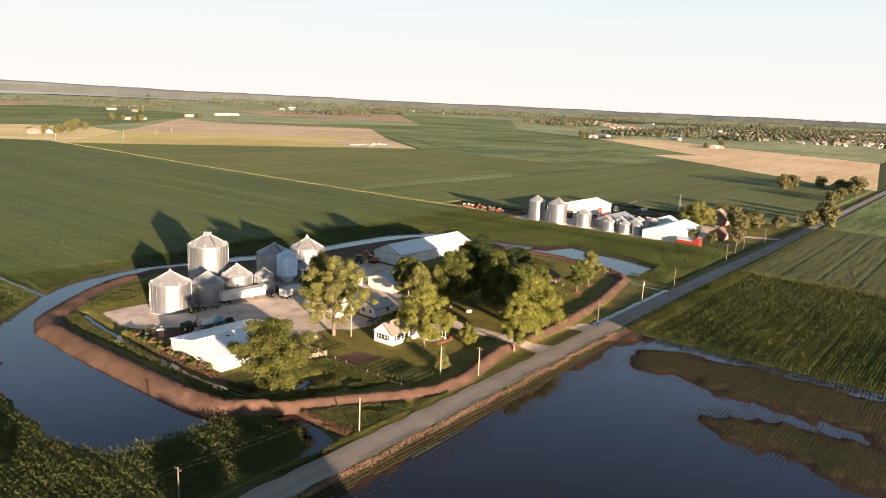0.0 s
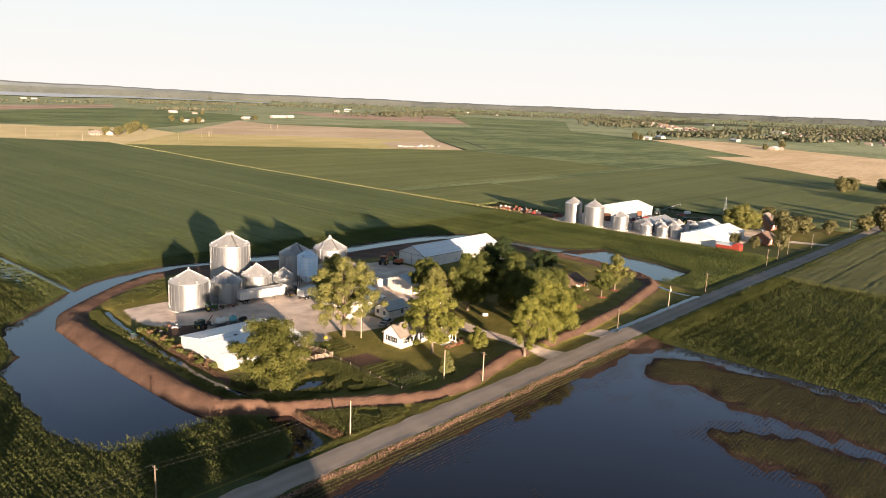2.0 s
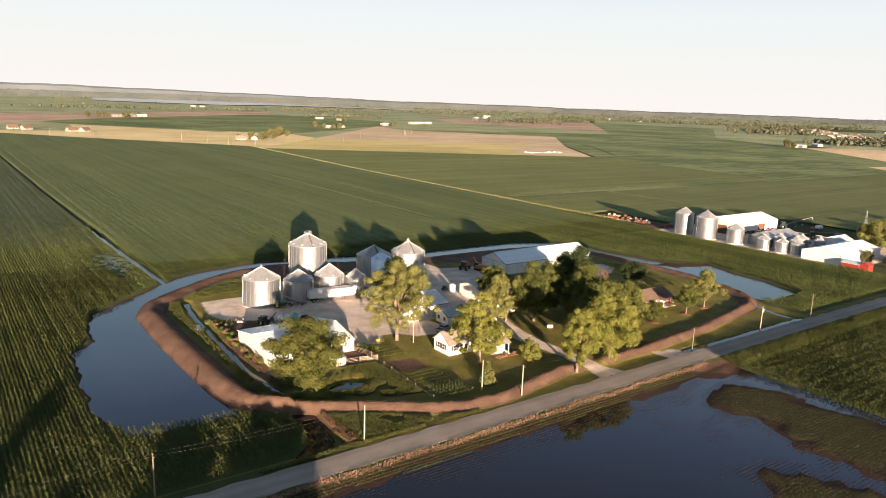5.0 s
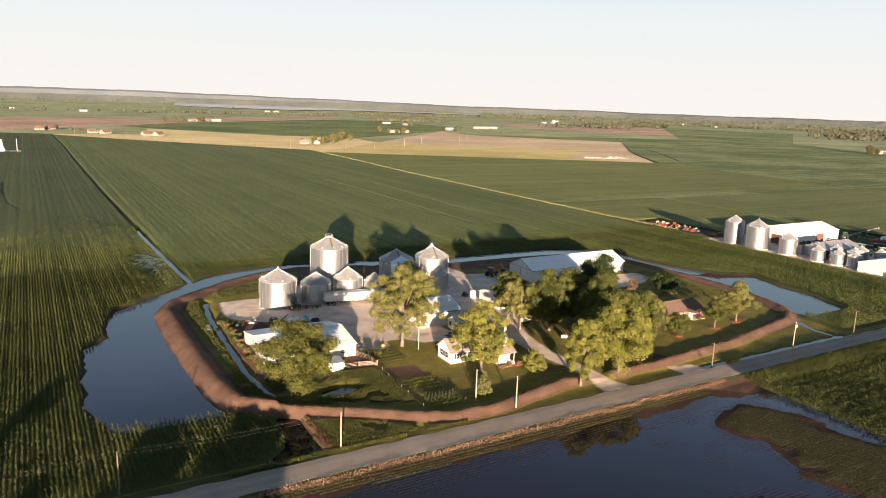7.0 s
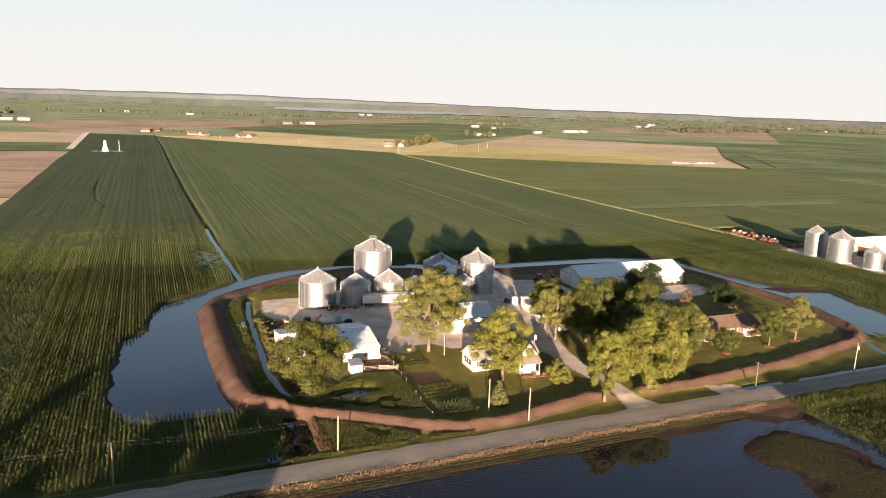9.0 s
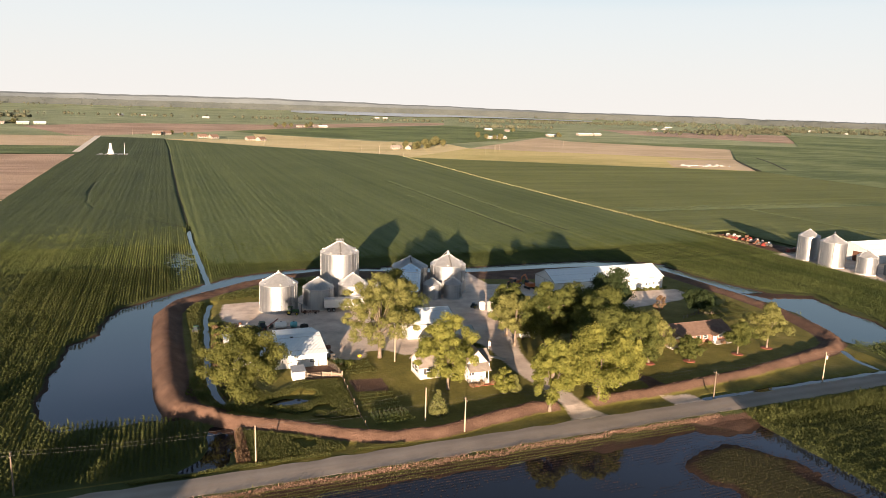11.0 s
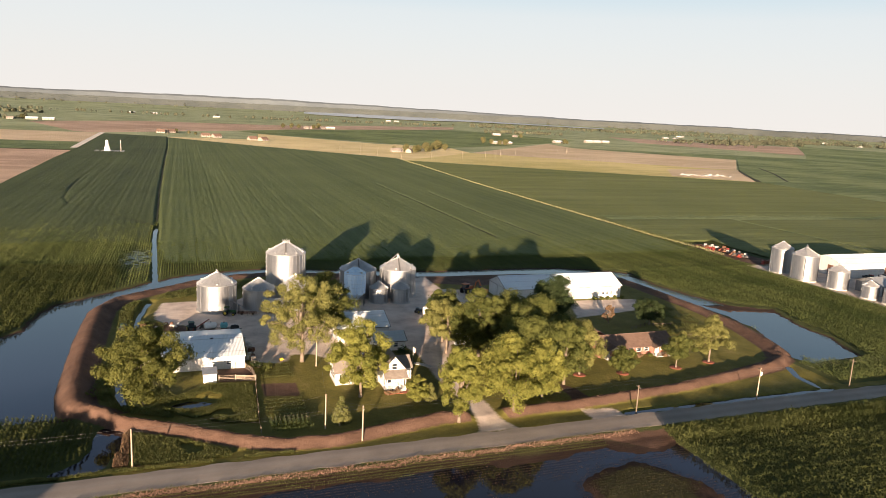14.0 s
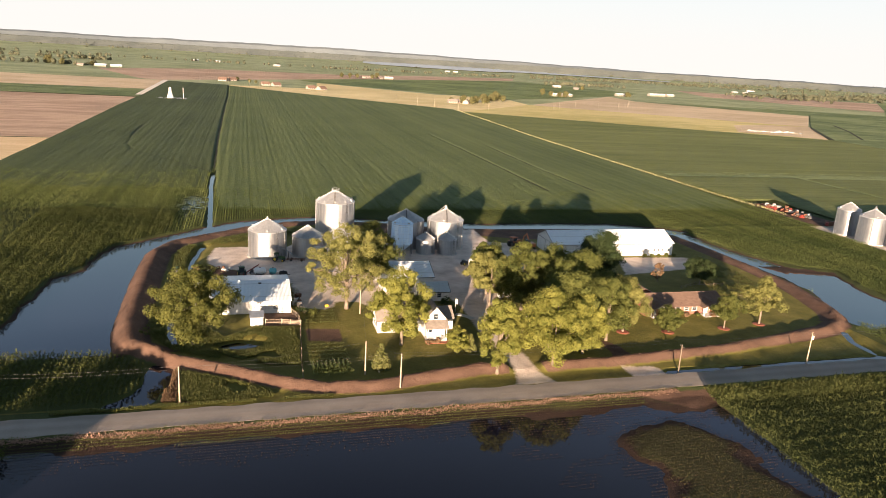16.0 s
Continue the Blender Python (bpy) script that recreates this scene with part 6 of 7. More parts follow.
# ---- vehicles and machines ----
def wheel(parent, x, y, r, w, name="wheel"):
    """A wheel whose axle lies along y."""
    tb = B()
    bmesh.ops.create_cone(tb, cap_ends=True, segments=18, radius1=r, radius2=r, depth=w, matrix=Matrix.Translation((x, y, r)) @ pose(0, 0, 0, rx=90))
    bmesh.ops.bevel(tb, geom=[e for e in tb.edges if len(e.link_faces) == 2 and e.calc_face_angle() > 1], offset=min(0.06, w * 0.25), segments=1, affect="EDGES")
    t = part(name, tb, M_RUBBER, parent)
    s = 1 if y > 0 else -1
    rb = tube(B(), (x, y + s * w * 0.3, r), (x, y + s * (w * 0.5 + 0.02), r), r * 0.55, r * 0.5, 14)
    part("rim", rb, M_CONCRETE if name == "wheel" else M_YELLOW, t)
    return t


def semi_trailer(label, x, y, turn, length=13.4, high=2.35):
    ob = thing("trailer", label, "trailer", pose(x, y, 0, rz=turn))
    bb = B()
    box(bb, 0, -1.27, 1.25, length, 1.27, 1.25 + high, 0.05)
    part("box", bb, M_WHITE_STEEL, ob)
    part("top_rail", box(box(B(), -0.02, -1.31, 1.2 + high, length + 0.02, -1.24, 1.3 + high), -0.02, 1.24, 1.2 + high, length + 0.02, 1.31, 1.3 + high), M_GALV_ROOF, ob)
    part("chassis", box(B(), 0.4, -0.5, 0.95, length - 0.6, 0.5, 1.24), M_STEEL, ob)
    for xx in (1.3, 2.6):
        for s in (-1.05, 1.05):
            wheel(ob, xx, s, 0.5, 0.5)
    for s in (-0.8, 0.8):
        part("landing_leg", box(B(), length - 2.6, s - 0.08, 0.05, length - 2.4, s + 0.08, 1.2), M_STEEL, ob)
    part("hopper", box(B(), 4.2, -0.9, 0.55, 6.2, 0.9, 1.24, 0.25), M_GALV_OLD, ob)
    part("hopper", box(B(), 8.2, -0.9, 0.55, 10.2, 0.9, 1.24, 0.25), M_GALV_OLD, ob)
    return ob


semi_trailer("long white grain trailer parked before the bins", 28.6, 83.6, -8)
semi_trailer("short white box trailer beside the yard", 43.9, 75.4, 17, 6.5, 2.0)


def pickup(label, x, y, turn, mat):
    ob = thing("pickup_truck", label, "truck", pose(x, y, 0, rz=turn), "parked vehicles")
    body = B()
    box(body, -2.7, -0.95, 0.5, 2.7, 0.95, 1.05, 0.10)
    part("body", body, mat, ob)
    cab = B()
    r = bmesh.ops.create_cube(cab, size=1.0, matrix=Matrix.LocRotScale((0.1, 0, 1.4), None, (2.1, 1.75, 0.75)))
    for vtx in r["verts"]:
        if vtx.co.z > 1.4:
            vtx.co.x = 0.1 + (vtx.co.x - 0.1) * 0.72
            vtx.co.y *= 0.86
    part("cab", cab, mat, ob)
    gl = B()
    r = bmesh.ops.create_cube(gl, size=1.0, matrix=Matrix.LocRotScale((0.1, 0, 1.44), None, (1.98, 1.78, 0.44)))
    for vtx in r["verts"]:
        if vtx.co.z > 1.44:
            vtx.co.x = 0.1 + (vtx.co.x - 0.1) * 0.82
            vtx.co.y *= 0.91
    part("windows", gl, M_GLASS, ob)
    part("bed_floor", box(B(), -2.6, -0.8, 1.0, -1.05, 0.8, 1.06), M_DARK, ob)
    for xx in (-1.65, 1.75):
        for s in (-0.85, 0.85):
            wheel(ob, xx, s, 0.38, 0.26)
    for s in (-0.65, 0.65):
        part("headlight", box(B(), 2.68, s - 0.15, 0.75, 2.73, s + 0.15, 0.92), M_CONCRETE, ob)
    return ob


M_CAR_GREY = plain("silver car paint", (0.35, 0.36, 0.37), (0.45, 0.46, 0.47), 1.0, 0.3, 0.4, 0)
M_CAR_WHITE = plain("white car paint", (0.7, 0.7, 0.7), (0.8, 0.8, 0.79), 1.0, 0.3, 0, 0)
M_CAR_DARK = plain("dark car paint", (0.03, 0.035, 0.045), (0.06, 0.06, 0.07), 1.0, 0.3, 0, 0)
pickup("silver pickup truck parked by the garage", 47.6, 42.6, 20, M_CAR_GREY)
pickup("dark pickup truck parked by the trees", 78.2, 52.5, 100, M_CAR_DARK)
pickup("white pickup truck at the neighbouring farm", 252, 118, 10, M_CAR_WHITE)
pickup("dark pickup truck at the neighbouring farm", 258, 121, 30, M_CAR_DARK)
pickup("white pickup truck at the neighbouring farm", 284, 80, 80, M_CAR_WHITE)
pickup("white car by the neighbouring house", 297, 33, 40, M_CAR_WHITE)


def tractor(label, x, y, turn, scale=1.0, mat=None):
    ob = thing("tractor", label, "tractor", pose(x, y, 0, rz=turn), "tractors")
    ob.scale = (scale,) * 3
    mat = mat or M_GREEN_PAINT
    part("hood", box(B(), 0.3, -0.42, 0.95, 2.5, 0.42, 1.75, 0.12), mat, ob)
    part("chassis", box(B(), -0.9, -0.35, 0.6, 2.3, 0.35, 1.0), M_STEEL, ob)
    cab = part("cab", box(B(), -1.0, -0.7, 1.1, 0.3, 0.7, 2.55, 0.08), M_GLASS, ob)
    part("cab_roof", box(B(), -1.1, -0.8, 2.5, 0.4, 0.8, 2.7, 0.06), mat, ob)
    part("exhaust", tube(B(), (1.2, 0.25, 1.7), (1.2, 0.25, 2.6), 0.05, 0.05, 8), M_DARK, ob)
    for s in (-0.85, 0.85):
        part("fender", box(B(), -1.3, s - 0.28, 1.55, 0.1, s + 0.28, 1.68, 0.04), mat, ob)
        wheel(ob, -0.6, s, 0.85, 0.5, "rear_wheel")
        wheel(ob, 1.9, s * 0.9, 0.5, 0.35, "front_wheel")
    return ob


tractor("green farm tractor parked before a grain bin", 19.2, 82.6, -20, 0.85)
tractor("small green tractor beside the ditch", -6.2, 72.8, 70, 0.7)
tractor("dark green tractor among the implements", 9.6, 69.8, 95, 0.95)
tractor("green tractor at the end of the trailer", 46.0, 81.8, 190, 1.0, M_CAR_DARK)
tractor("green tractor at the neighbouring farm", 284, 69, 120, 1.3)
tractor("red tractor at the neighbouring farm", 292, 61, 30, 1.2, M_RED)
tractor("red tractor at the neighbouring farm", 262, 86, 200, 1.1, M_RED)


def harrow(label, x, y, turn, length=5.0, mat=None):
    ob = thing("harrow", label, "implement", pose(x, y, 0, rz=turn))
    fb = B()
    for yy in (-0.8, 0.0, 0.8):
        box(fb, -length / 2, yy - 0.06, 0.75, length / 2, yy + 0.06, 0.88)
    for xx in (-length / 2, 0, length / 2):
        box(fb, xx - 0.06, -0.9, 0.74, xx + 0.06, 0.9, 0.86)
    part("frame", fb, mat or M_RUST, ob)
    for k in range(9):
        xx = -length / 2 + length * (k + 0.5) / 9
        part("tine", tube(B(), (xx, 0.8 * (k % 3 - 1), 0.8), (xx + 0.12, 0.8 * (k % 3 - 1) - 0.25, 0.02), 0.035, 0.03, 6), M_STEEL, ob)
    for s in (-1, 1):
        wheel(ob, s * length * 0.3, 0.4, 0.35, 0.2)
    return ob


harrow("rusty harrow parked before the bins", 24.2, 81.4, -10)
harrow("dark cultivator frame among the implements", 18.8, 65.9, 5, 4.0, M_STEEL)


def tank(label, x, y, r, length, mat, turn=0.0, z=0.5):
    ob = thing("tank", label, "tank", pose(x, y, z, rz=turn), "tanks")
    tb = B()
    bmesh.ops.create_uvsphere(tb, u_segments=20, v_segments=12, radius=r, matrix=pose(0, 0, 0, ry=90))
    for v in tb.verts:
        v.co.x = v.co.x * 0.55 + math.copysign(length / 2 - r * 0.55, v.co.x) if abs(v.co.x) > 1e-4 else 0
        v.co.z += r
    part("shell", tb, mat, ob, smooth=True)
    for s in (-0.3, 0.3):
        part("cradle", box(B(), s * length - 0.08, -r * 0.8, -z, s * length + 0.08, r * 0.8, r * 0.35), M_STEEL, ob)
    part("manhole", tube(B(), (0, 0, 2 * r - 0.05), (0, 0, 2 * r + 0.12), 0.22, 0.2, 12), M_STEEL, ob)
    return ob


flat = thing("flatbed_wagon", "dark flatbed wagon carrying spray tanks", "wagon", pose(15.6, 67.9, 0, rz=-3))
part("deck", box(B(), -3.8, -1.2, 0.75, 4.4, 1.2, 0.92, 0.03), M_STEEL, flat)
part("drawbar", box(B(), 4.4, -0.08, 0.6, 6.2, 0.08, 0.75), M_STEEL, flat)
for xx in (-2.8, -1.8, 3.4):
    for s in (-1.0, 1.0):
        wheel(flat, xx, s, 0.42, 0.26)
tank("white plastic liquid tank on a wagon", 14.2, 68.0, 0.85, 3.0, M_WHITE, -3, 0.95)
tank("teal plastic tank on a wagon", 17.4, 67.8, 0.78, 1.9, M_TEAL, -3, 0.95)
tank("black tank beside the wagon", 20.0, 67.3, 0.75, 2.2, M_RUBBER, -3, 0.3)
for x, y, turn in ((74.0, 51.6, 20), (76.6, 48.2, 15), (74.6, 49.4, 15)):
    tank("white propane tank on a stand under the trees", x, y, 0.55, 2.6, M_WHITE, turn, 0.35)
drum = thing("tank", "white upright tank beside the cream shed", "tank", pose(73.2, 73.6, 0), "tanks")
part("shell", tube(B(), (0, 0, 0), (0, 0, 2.2), 1.0, 0.95, 20), M_WHITE, drum, smooth=False)
part("lid", tube(B(), (0, 0, 2.2), (0, 0, 2.5), 0.95, 0.3, 20), M_CONCRETE, drum)
tractor("small dark garden tractor beside the upright tank", 71.4, 75.4, 30, 0.6, M_CAR_DARK)
tank("long white cylinder tank under the trees", 73.0, 45.8, 0.75, 3.6, M_WHITE, 12, 0.3)
tank("white tank lying on the lawn", 73.6, 30.2, 0.45, 1.7, M_WHITE, -25, 0.15)

auger = thing("auger", "red grain auger leaning among the implements", "auger", pose(12.2, 70.6, 0, rz=35))
part("pipe", tube(B(), (-2.2, 0, 0.7), (2.2, 0, 2.3), 0.13, 0.13, 10), M_RED, auger)
part("hopper", box(B(), -2.7, -0.45, 0.3, -1.9, 0.45, 0.9, 0.08), M_RED, auger)
for s in (-0.6, 0.6):
    wheel(auger, 0, s, 0.32, 0.18)
part("brace", box(B(), -0.06, -0.6, 0.3, 0.06, 0.6, 1.45), M_STEEL, auger)

spout = thing("auger", "long galvanised auger between the bins", "auger", pose(21.6, 83.6, 0, rz=-20))
part("pipe", tube(B(), (-3.4, 1.0, 4.2), (4.4, 0, 0.6), 0.12, 0.12, 10), M_GALV_OLD, spout)
part("stand", box(B(), 0.4, 0.1, 0, 0.55, 0.7, 2.4), M_STEEL, spout)
wheel(spout, 1.4, -0.5, 0.3, 0.18)
wheel(spout, 1.4, 0.9, 0.3, 0.18)

digger = thing("excavator", "orange excavator parked by the machine shed", "excavator", pose(98.6, 92.0, 0, rz=100))
for s in (-0.95, 0.95):
    part("track", box(B(), -1.7, s - 0.3, 0, 1.7, s + 0.3, 0.8, 0.25), M_RUBBER, digger)
part("house", box(B(), -1.7, -1.2, 0.9, 1.0, 1.2, 2.1, 0.15), M_ORANGE, digger)
part("cab", box(B(), 0.1, 0.2, 1.0, 1.4, 1.15, 2.8, 0.08), M_GLASS, digger)
part("boom", tube(tube(B(), (0.9, -0.3, 1.7), (3.0, -0.3, 4.2), 0.26, 0.24, 8), (3.0, -0.3, 4.2), (4.6, -0.3, 3.0), 0.24, 0.2, 8), M_ORANGE, digger)
part("stick", tube(B(), (4.6, -0.3, 3.1), (5.2, -0.3, 0.9), 0.2, 0.15, 8), M_ORANGE, digger)
part("bucket", box(B(), 4.5, -0.8, 0.1, 5.4, 0.2, 0.95, 0.2), M_STEEL, digger)
tractor("orange loader parked by the machine shed", 94.0, 94.6, 30, 1.25, M_ORANGE)
harrow("red implement by the machine shed", 96.2, 97.8, 10, 4.0, M_RED)


# ---- fences, garden, small things ----
def fence(label, pts, high=1.2, rails=4, step=2.4, mat=None):
    ob = thing("fence", label, "fence")
    for (ax, ay), (bx, by) in zip(pts[:-1], pts[1:]):
        n = max(1, round(math.hypot(bx - ax, by - ay) / step))
        for k in range(n + 1):
            x, y = ax + (bx - ax) * k / n, ay + (by - ay) * k / n
            part("post", box(B(), x - 0.07, y - 0.07, -0.3, x + 0.07, y + 0.07, high + 0.1), mat or M_TIMBER, ob)
        for r in range(rails):
            z = high * (r + 0.6) / rails
            part("rail", tube(B(), (ax, ay, z), (bx, by, z), 0.045, 0.045, 6), mat or M_TIMBER, ob)
    return ob


fence("pale timber pen fence beside the hut", [(14.6, 34.2), (17.6, 33.8), (21.9, 33.0), (21.6, 37.4), (20.4, 40.6)], 1.25)
fence("pale timber gate panel", [(17.9, 33.7), (21.9, 32.6)], 1.35, 5, 4.0)
fence("thin wire fence along the garden", [(21.8, 33), (21.2, 22), (20.6, 12), (20.4, 4.6)], 0.9, 1, 3.6, M_POLE_DARK)
fence("low dark rail fence on the lawn by the orchard", [(126, 49), (132, 51.5), (140, 50)], 0.9, 2, 2.5, M_POLE_DARK)
for k, y in enumerate((7.2, 9.0, 10.8, 12.6, 14.4, 16.2, 18.0, 19.8, 21.4)):
    px = np.arange(22.4, 29.8, 0.3) + rng.normal(0, 0.05, 25)[: len(np.arange(22.4, 29.8, 0.3))]
    plants("vegetable_row", "row of green vegetables in the garden", px, np.full(len(px), y) + rng.normal(0, 0.08, len(px)), np.zeros(len(px)), 1.1 if k < 4 else 0.45, M_CORN if k < 4 else M_SOY, 10, 0.3, "vegetables")
for k, y in enumerate((33.6, 35.4, 37.2, 39.0, 40.8)):
    px = np.arange(23, 30, 0.35)
    plants("vegetable_row", "row of leafy vegetables in the garden", px, np.full(len(px), y) + rng.normal(0, 0.12, len(px)), np.zeros(len(px)), 0.55, M_SOY, 10, 0.32, "vegetables")
for k in range(9):
    for yy in (10.2, 11.4):
        x = 22.6 + 0.8 * k
        stake = thing("tomato_plant", "dark staked tomato plant in the garden row", "plant", pose(x, yy, 0), "staked plants")
        part("stake", box(B(), -0.025, -0.025, -0.1, 0.025, 0.025, 1.25), M_POLE_DARK, stake)
        r = np.random.default_rng(300 + k)
        c = np.array([(0, 0, 0.35), (0.05, 0.05, 0.65), (-0.04, 0, 0.95)])
        quads("leaves", leaf_cards(c, np.array([0.24, 0.22, 0.16]), 130, 0.12, r), 3, M_LEAF_DARK, stake)
bush("bush in bright yellow flower by the yard", 28.8, 44.0, 0.5, 0.7, M_YELLOW, 95)
bush("green shrub at the shed corner", 23.2, 40.2, 1.5, 2.4, M_LEAF_DARK, 96)
bush("green shrub at the shed corner", 25.4, 39.4, 1.2, 2.2, M_LEAF, 97)
for k in range(16):
    bush("tangled weeds along the ditch", -2.4 + 1.5 * rng.uniform(), 44 + 2.3 * k, 0.8 + 0.7 * rng.uniform(), 1.6, (M_WEED, M_DRY, M_LEAF)[k % 3], 110 + k)
for k in range(9):
    sb = B()
    bmesh.ops.create_icosphere(sb, subdivisions=1, radius=0.55)
    for vtx in sb.verts:
        vtx.co *= rng.uniform(0.7, 1.2)
    o = tagged(part("debris", sb, M_RUBBLE if k % 3 else M_RUST), "lump of pale scrap dumped by the ditch", "debris", "dumped scrap")
    o.matrix_basis = pose(1.2 + rng.uniform(0, 5.5), 73.5 + rng.uniform(0, 4.5), 0.2, rz=rng.uniform(0, 360)) @ Matrix.Diagonal((1.3, 0.9, 0.6, 1))
for k in range(10):
    cb = box(B(), -0.6, -0.4, 0, 0.6, 0.4, rng.uniform(0.5, 1.1), 0.08)
    o = tagged(part("crate", cb, (M_CONCRETE, M_STEEL, M_RUST)[k % 3]), "crate of farm odds and ends beside the shed", "crate", "crates by the shed")
    o.matrix_basis = pose(21.4 + rng.uniform(0, 1.8), 44 + rng.uniform(0, 13), 0, rz=rng.uniform(0, 360))

# rusty scrap and machines in the neighbouring yard
for k in range(30):
    L = rng.uniform(1.5, 4.0)
    jb = box(box(B(), -L / 2, -0.7, 0.2, L / 2, 0.7, 0.8, 0.1), -L / 3, -0.5, 0.75, L / 5, 0.5, rng.uniform(1.1, 1.9), 0.1)
    o = tagged(part("scrap_machine", jb, (M_RUST, M_STEEL, M_RED, M_RUST, M_CONCRETE, M_STEEL)[k % 6]), "rusting old farm machine parked in a row", "implement", "old machines")
    o.matrix_basis = pose(241.5 + rng.uniform(0, 8), 119 + rng.uniform(0, 42), 0, rz=rng.uniform(0, 360))
for k in range(18):
    harrow("farm implement parked at the neighbouring farm", 258 + rng.uniform(0, 40), 62 + rng.uniform(0, 28), rng.uniform(0, 180), rng.uniform(3, 6), (M_RED, M_GREEN_PAINT, M_STEEL, M_RUST)[k % 4])
def long_auger(label, x, y, turn, length, rise, mat):
    """A portable grain auger: a long inclined pipe on a wheeled frame."""
    ob = thing("auger", label, "auger", pose(x, y, 0, rz=turn), "neighbour's augers")
    part("pipe", tube(B(), (-length / 2, 0, 0.6), (length / 2, 0, rise), 0.17, None, 9), mat, ob)
    part("intake", box(B(), -length / 2 - 0.7, -0.6, 0.1, -length / 2 + 0.4, 0.6, 0.8, 0.1), mat, ob)
    part("spout", tube(B(), (length / 2, 0, rise), (length / 2 + 0.3, 0, rise - 1.1), 0.2, 0.16, 8), mat, ob)
    for s in (-1.1, 1.1):
        part("strut", tube(B(), (1.0, s, 0.5), (length * 0.25, 0, 0.6 + (rise - 0.6) * 0.75), 0.06, None, 6), M_STEEL, ob)
        wheel(ob, 1.0, s, 0.5, 0.25)
    part("axle", tube(B(), (1.0, -1.1, 0.5), (1.0, 1.1, 0.5), 0.06, None, 6), M_STEEL, ob)
    return ob


long_auger("long grey grain auger parked at the neighbouring farm", 310, 92.5, -28, 15, 5.2, M_STEEL)
long_auger("long grey grain auger parked at the neighbouring farm", 320, 94.0, -24, 15, 4.6, M_GALV_OLD)
tractor("green tractor beside the augers", 300.5, 92.5, 40, 1.4)
pickup("red and white grain truck at the neighbouring farm", 309, 81.6, -20, M_RED)
tank("white tank on a stand behind the red truck", 313.5, 80.2, 1.0, 4.2, M_WHITE, -20, 0.9)
for k, (x, y) in enumerate(((305.5, 72.5), (308.5, 70.0), (311.5, 67.8), (303.0, 75.5))):
    harrow("dark folded implement in a row at the neighbouring farm", x, y, 60 + 8 * k, 5.0, M_STEEL)
for k, (x, y) in enumerate(((266, 90), (271.5, 88.5), (276, 90.5), (281, 88), (287, 90))):
    pickup("car parked before the neighbouring shed", x, y, 75 + 9 * k, (M_CAR_DARK, M_CAR_WHITE, M_CAR_DARK, M_RED, M_CAR_GREY)[k])
# rusty heap beside the crop
for k in range(16):
    sb = B()
    bmesh.ops.create_icosphere(sb, subdivisions=1, radius=1.0)
    for vtx in sb.verts:
        vtx.co *= rng.uniform(0.6, 1.25)
    o = tagged(part("scrap_heap", sb, (M_RUST, M_RED, M_MULCH)[k % 3]), "heap of rust-red scrap beside the crop", "scrap", "scrap heaps")
    o.matrix_basis = pose(240 + rng.uniform(0, 7), 150 + rng.uniform(0, 14), 0.2, rz=rng.uniform(0, 360)) @ Matrix.Diagonal((1.6, 1.0, 0.7, 1))
mast = thing("mast", "pale lattice mast behind the neighbouring farm", "mast", pose(334, 67, 0))
for k in range(4):
    a = math.tau * k / 4
    part("leg", tube(B(), (1.2 * math.cos(a), 1.2 * math.sin(a), 0), (0.12 * math.cos(a), 0.12 * math.sin(a), 11), 0.06, 0.04, 6), M_GALV_OLD, mast)
for k in range(8):
    z = 1.2 + k * 1.2
    w = 1.2 - 1.08 * z / 11
    part("brace", box(B(), -w, -w, z - 0.04, w, w, z + 0.04), M_GALV_OLD, mast)

# pale tower on a stone pad in the far field
tower = thing("tower", "white tapering tower on a pale pad in the crop", "tower", pose(-64, 700, 0.3))
part("pad", box(B(), -13, -9, 0, 16, 9, 0.7, 0.2), M_RUBBLE, tower)
tb = B()
tube(tb, (0, 0, 0.5), (0, 0, 5.0), 3.4, 2.3, 10)
tube(tb, (0, 0, 5.0), (0, 0, 11.5), 1.8, 1.2, 10)
part("shaft", tb, M_WHITE, tower)
part("mast", tube(B(), (13, 0, 0.5), (13, 0, 12), 0.35, 0.25, 8), M_CONCRETE, tower)
for k in range(26):
    s = k / 25
    utility_pole("distant pale roadside pole", -60 + 760 * s + 20 * math.sin(k), 1160 - 480 * min(s * 2.2, 1) + 560 * max(0, s - 0.42), 8.5, M_POLE)

# ---- far trees, houses and hills ----
M_FARMLEAF = foliage("leaves of farmstead trees", (0.075, 0.075, 0.032), (0.165, 0.155, 0.070), 0.2, 0.15, 0.25)
rf = np.random.default_rng(77)


def far_tree_mesh(name, seed, high, wide, cards, size, mat):
    """A distant tree with a short trunk, built once and copied."""
    r = np.random.default_rng(seed)
    ob = thing("tree", "", "tree")
    part("trunk", tube(B(), (0, 0, -0.3), (0, 0, high * 0.5), high * 0.03, high * 0.012, 6), M_BARK, ob)
    n = 24
    way = r.normal(0, 1, (n, 3))
    way /= np.linalg.norm(way, axis=1)[:, None]
    c = way * np.array([wide / 2, wide / 2, high * 0.5]) * r.uniform(0.4, 0.8, (n, 1)) + np.array([0, 0, high * 0.5])
    quads("crown", leaf_cards(c, wide * r.uniform(0.18, 0.28, n), int(cards * 1.6), size, r), 3, mat, ob)
    return ob


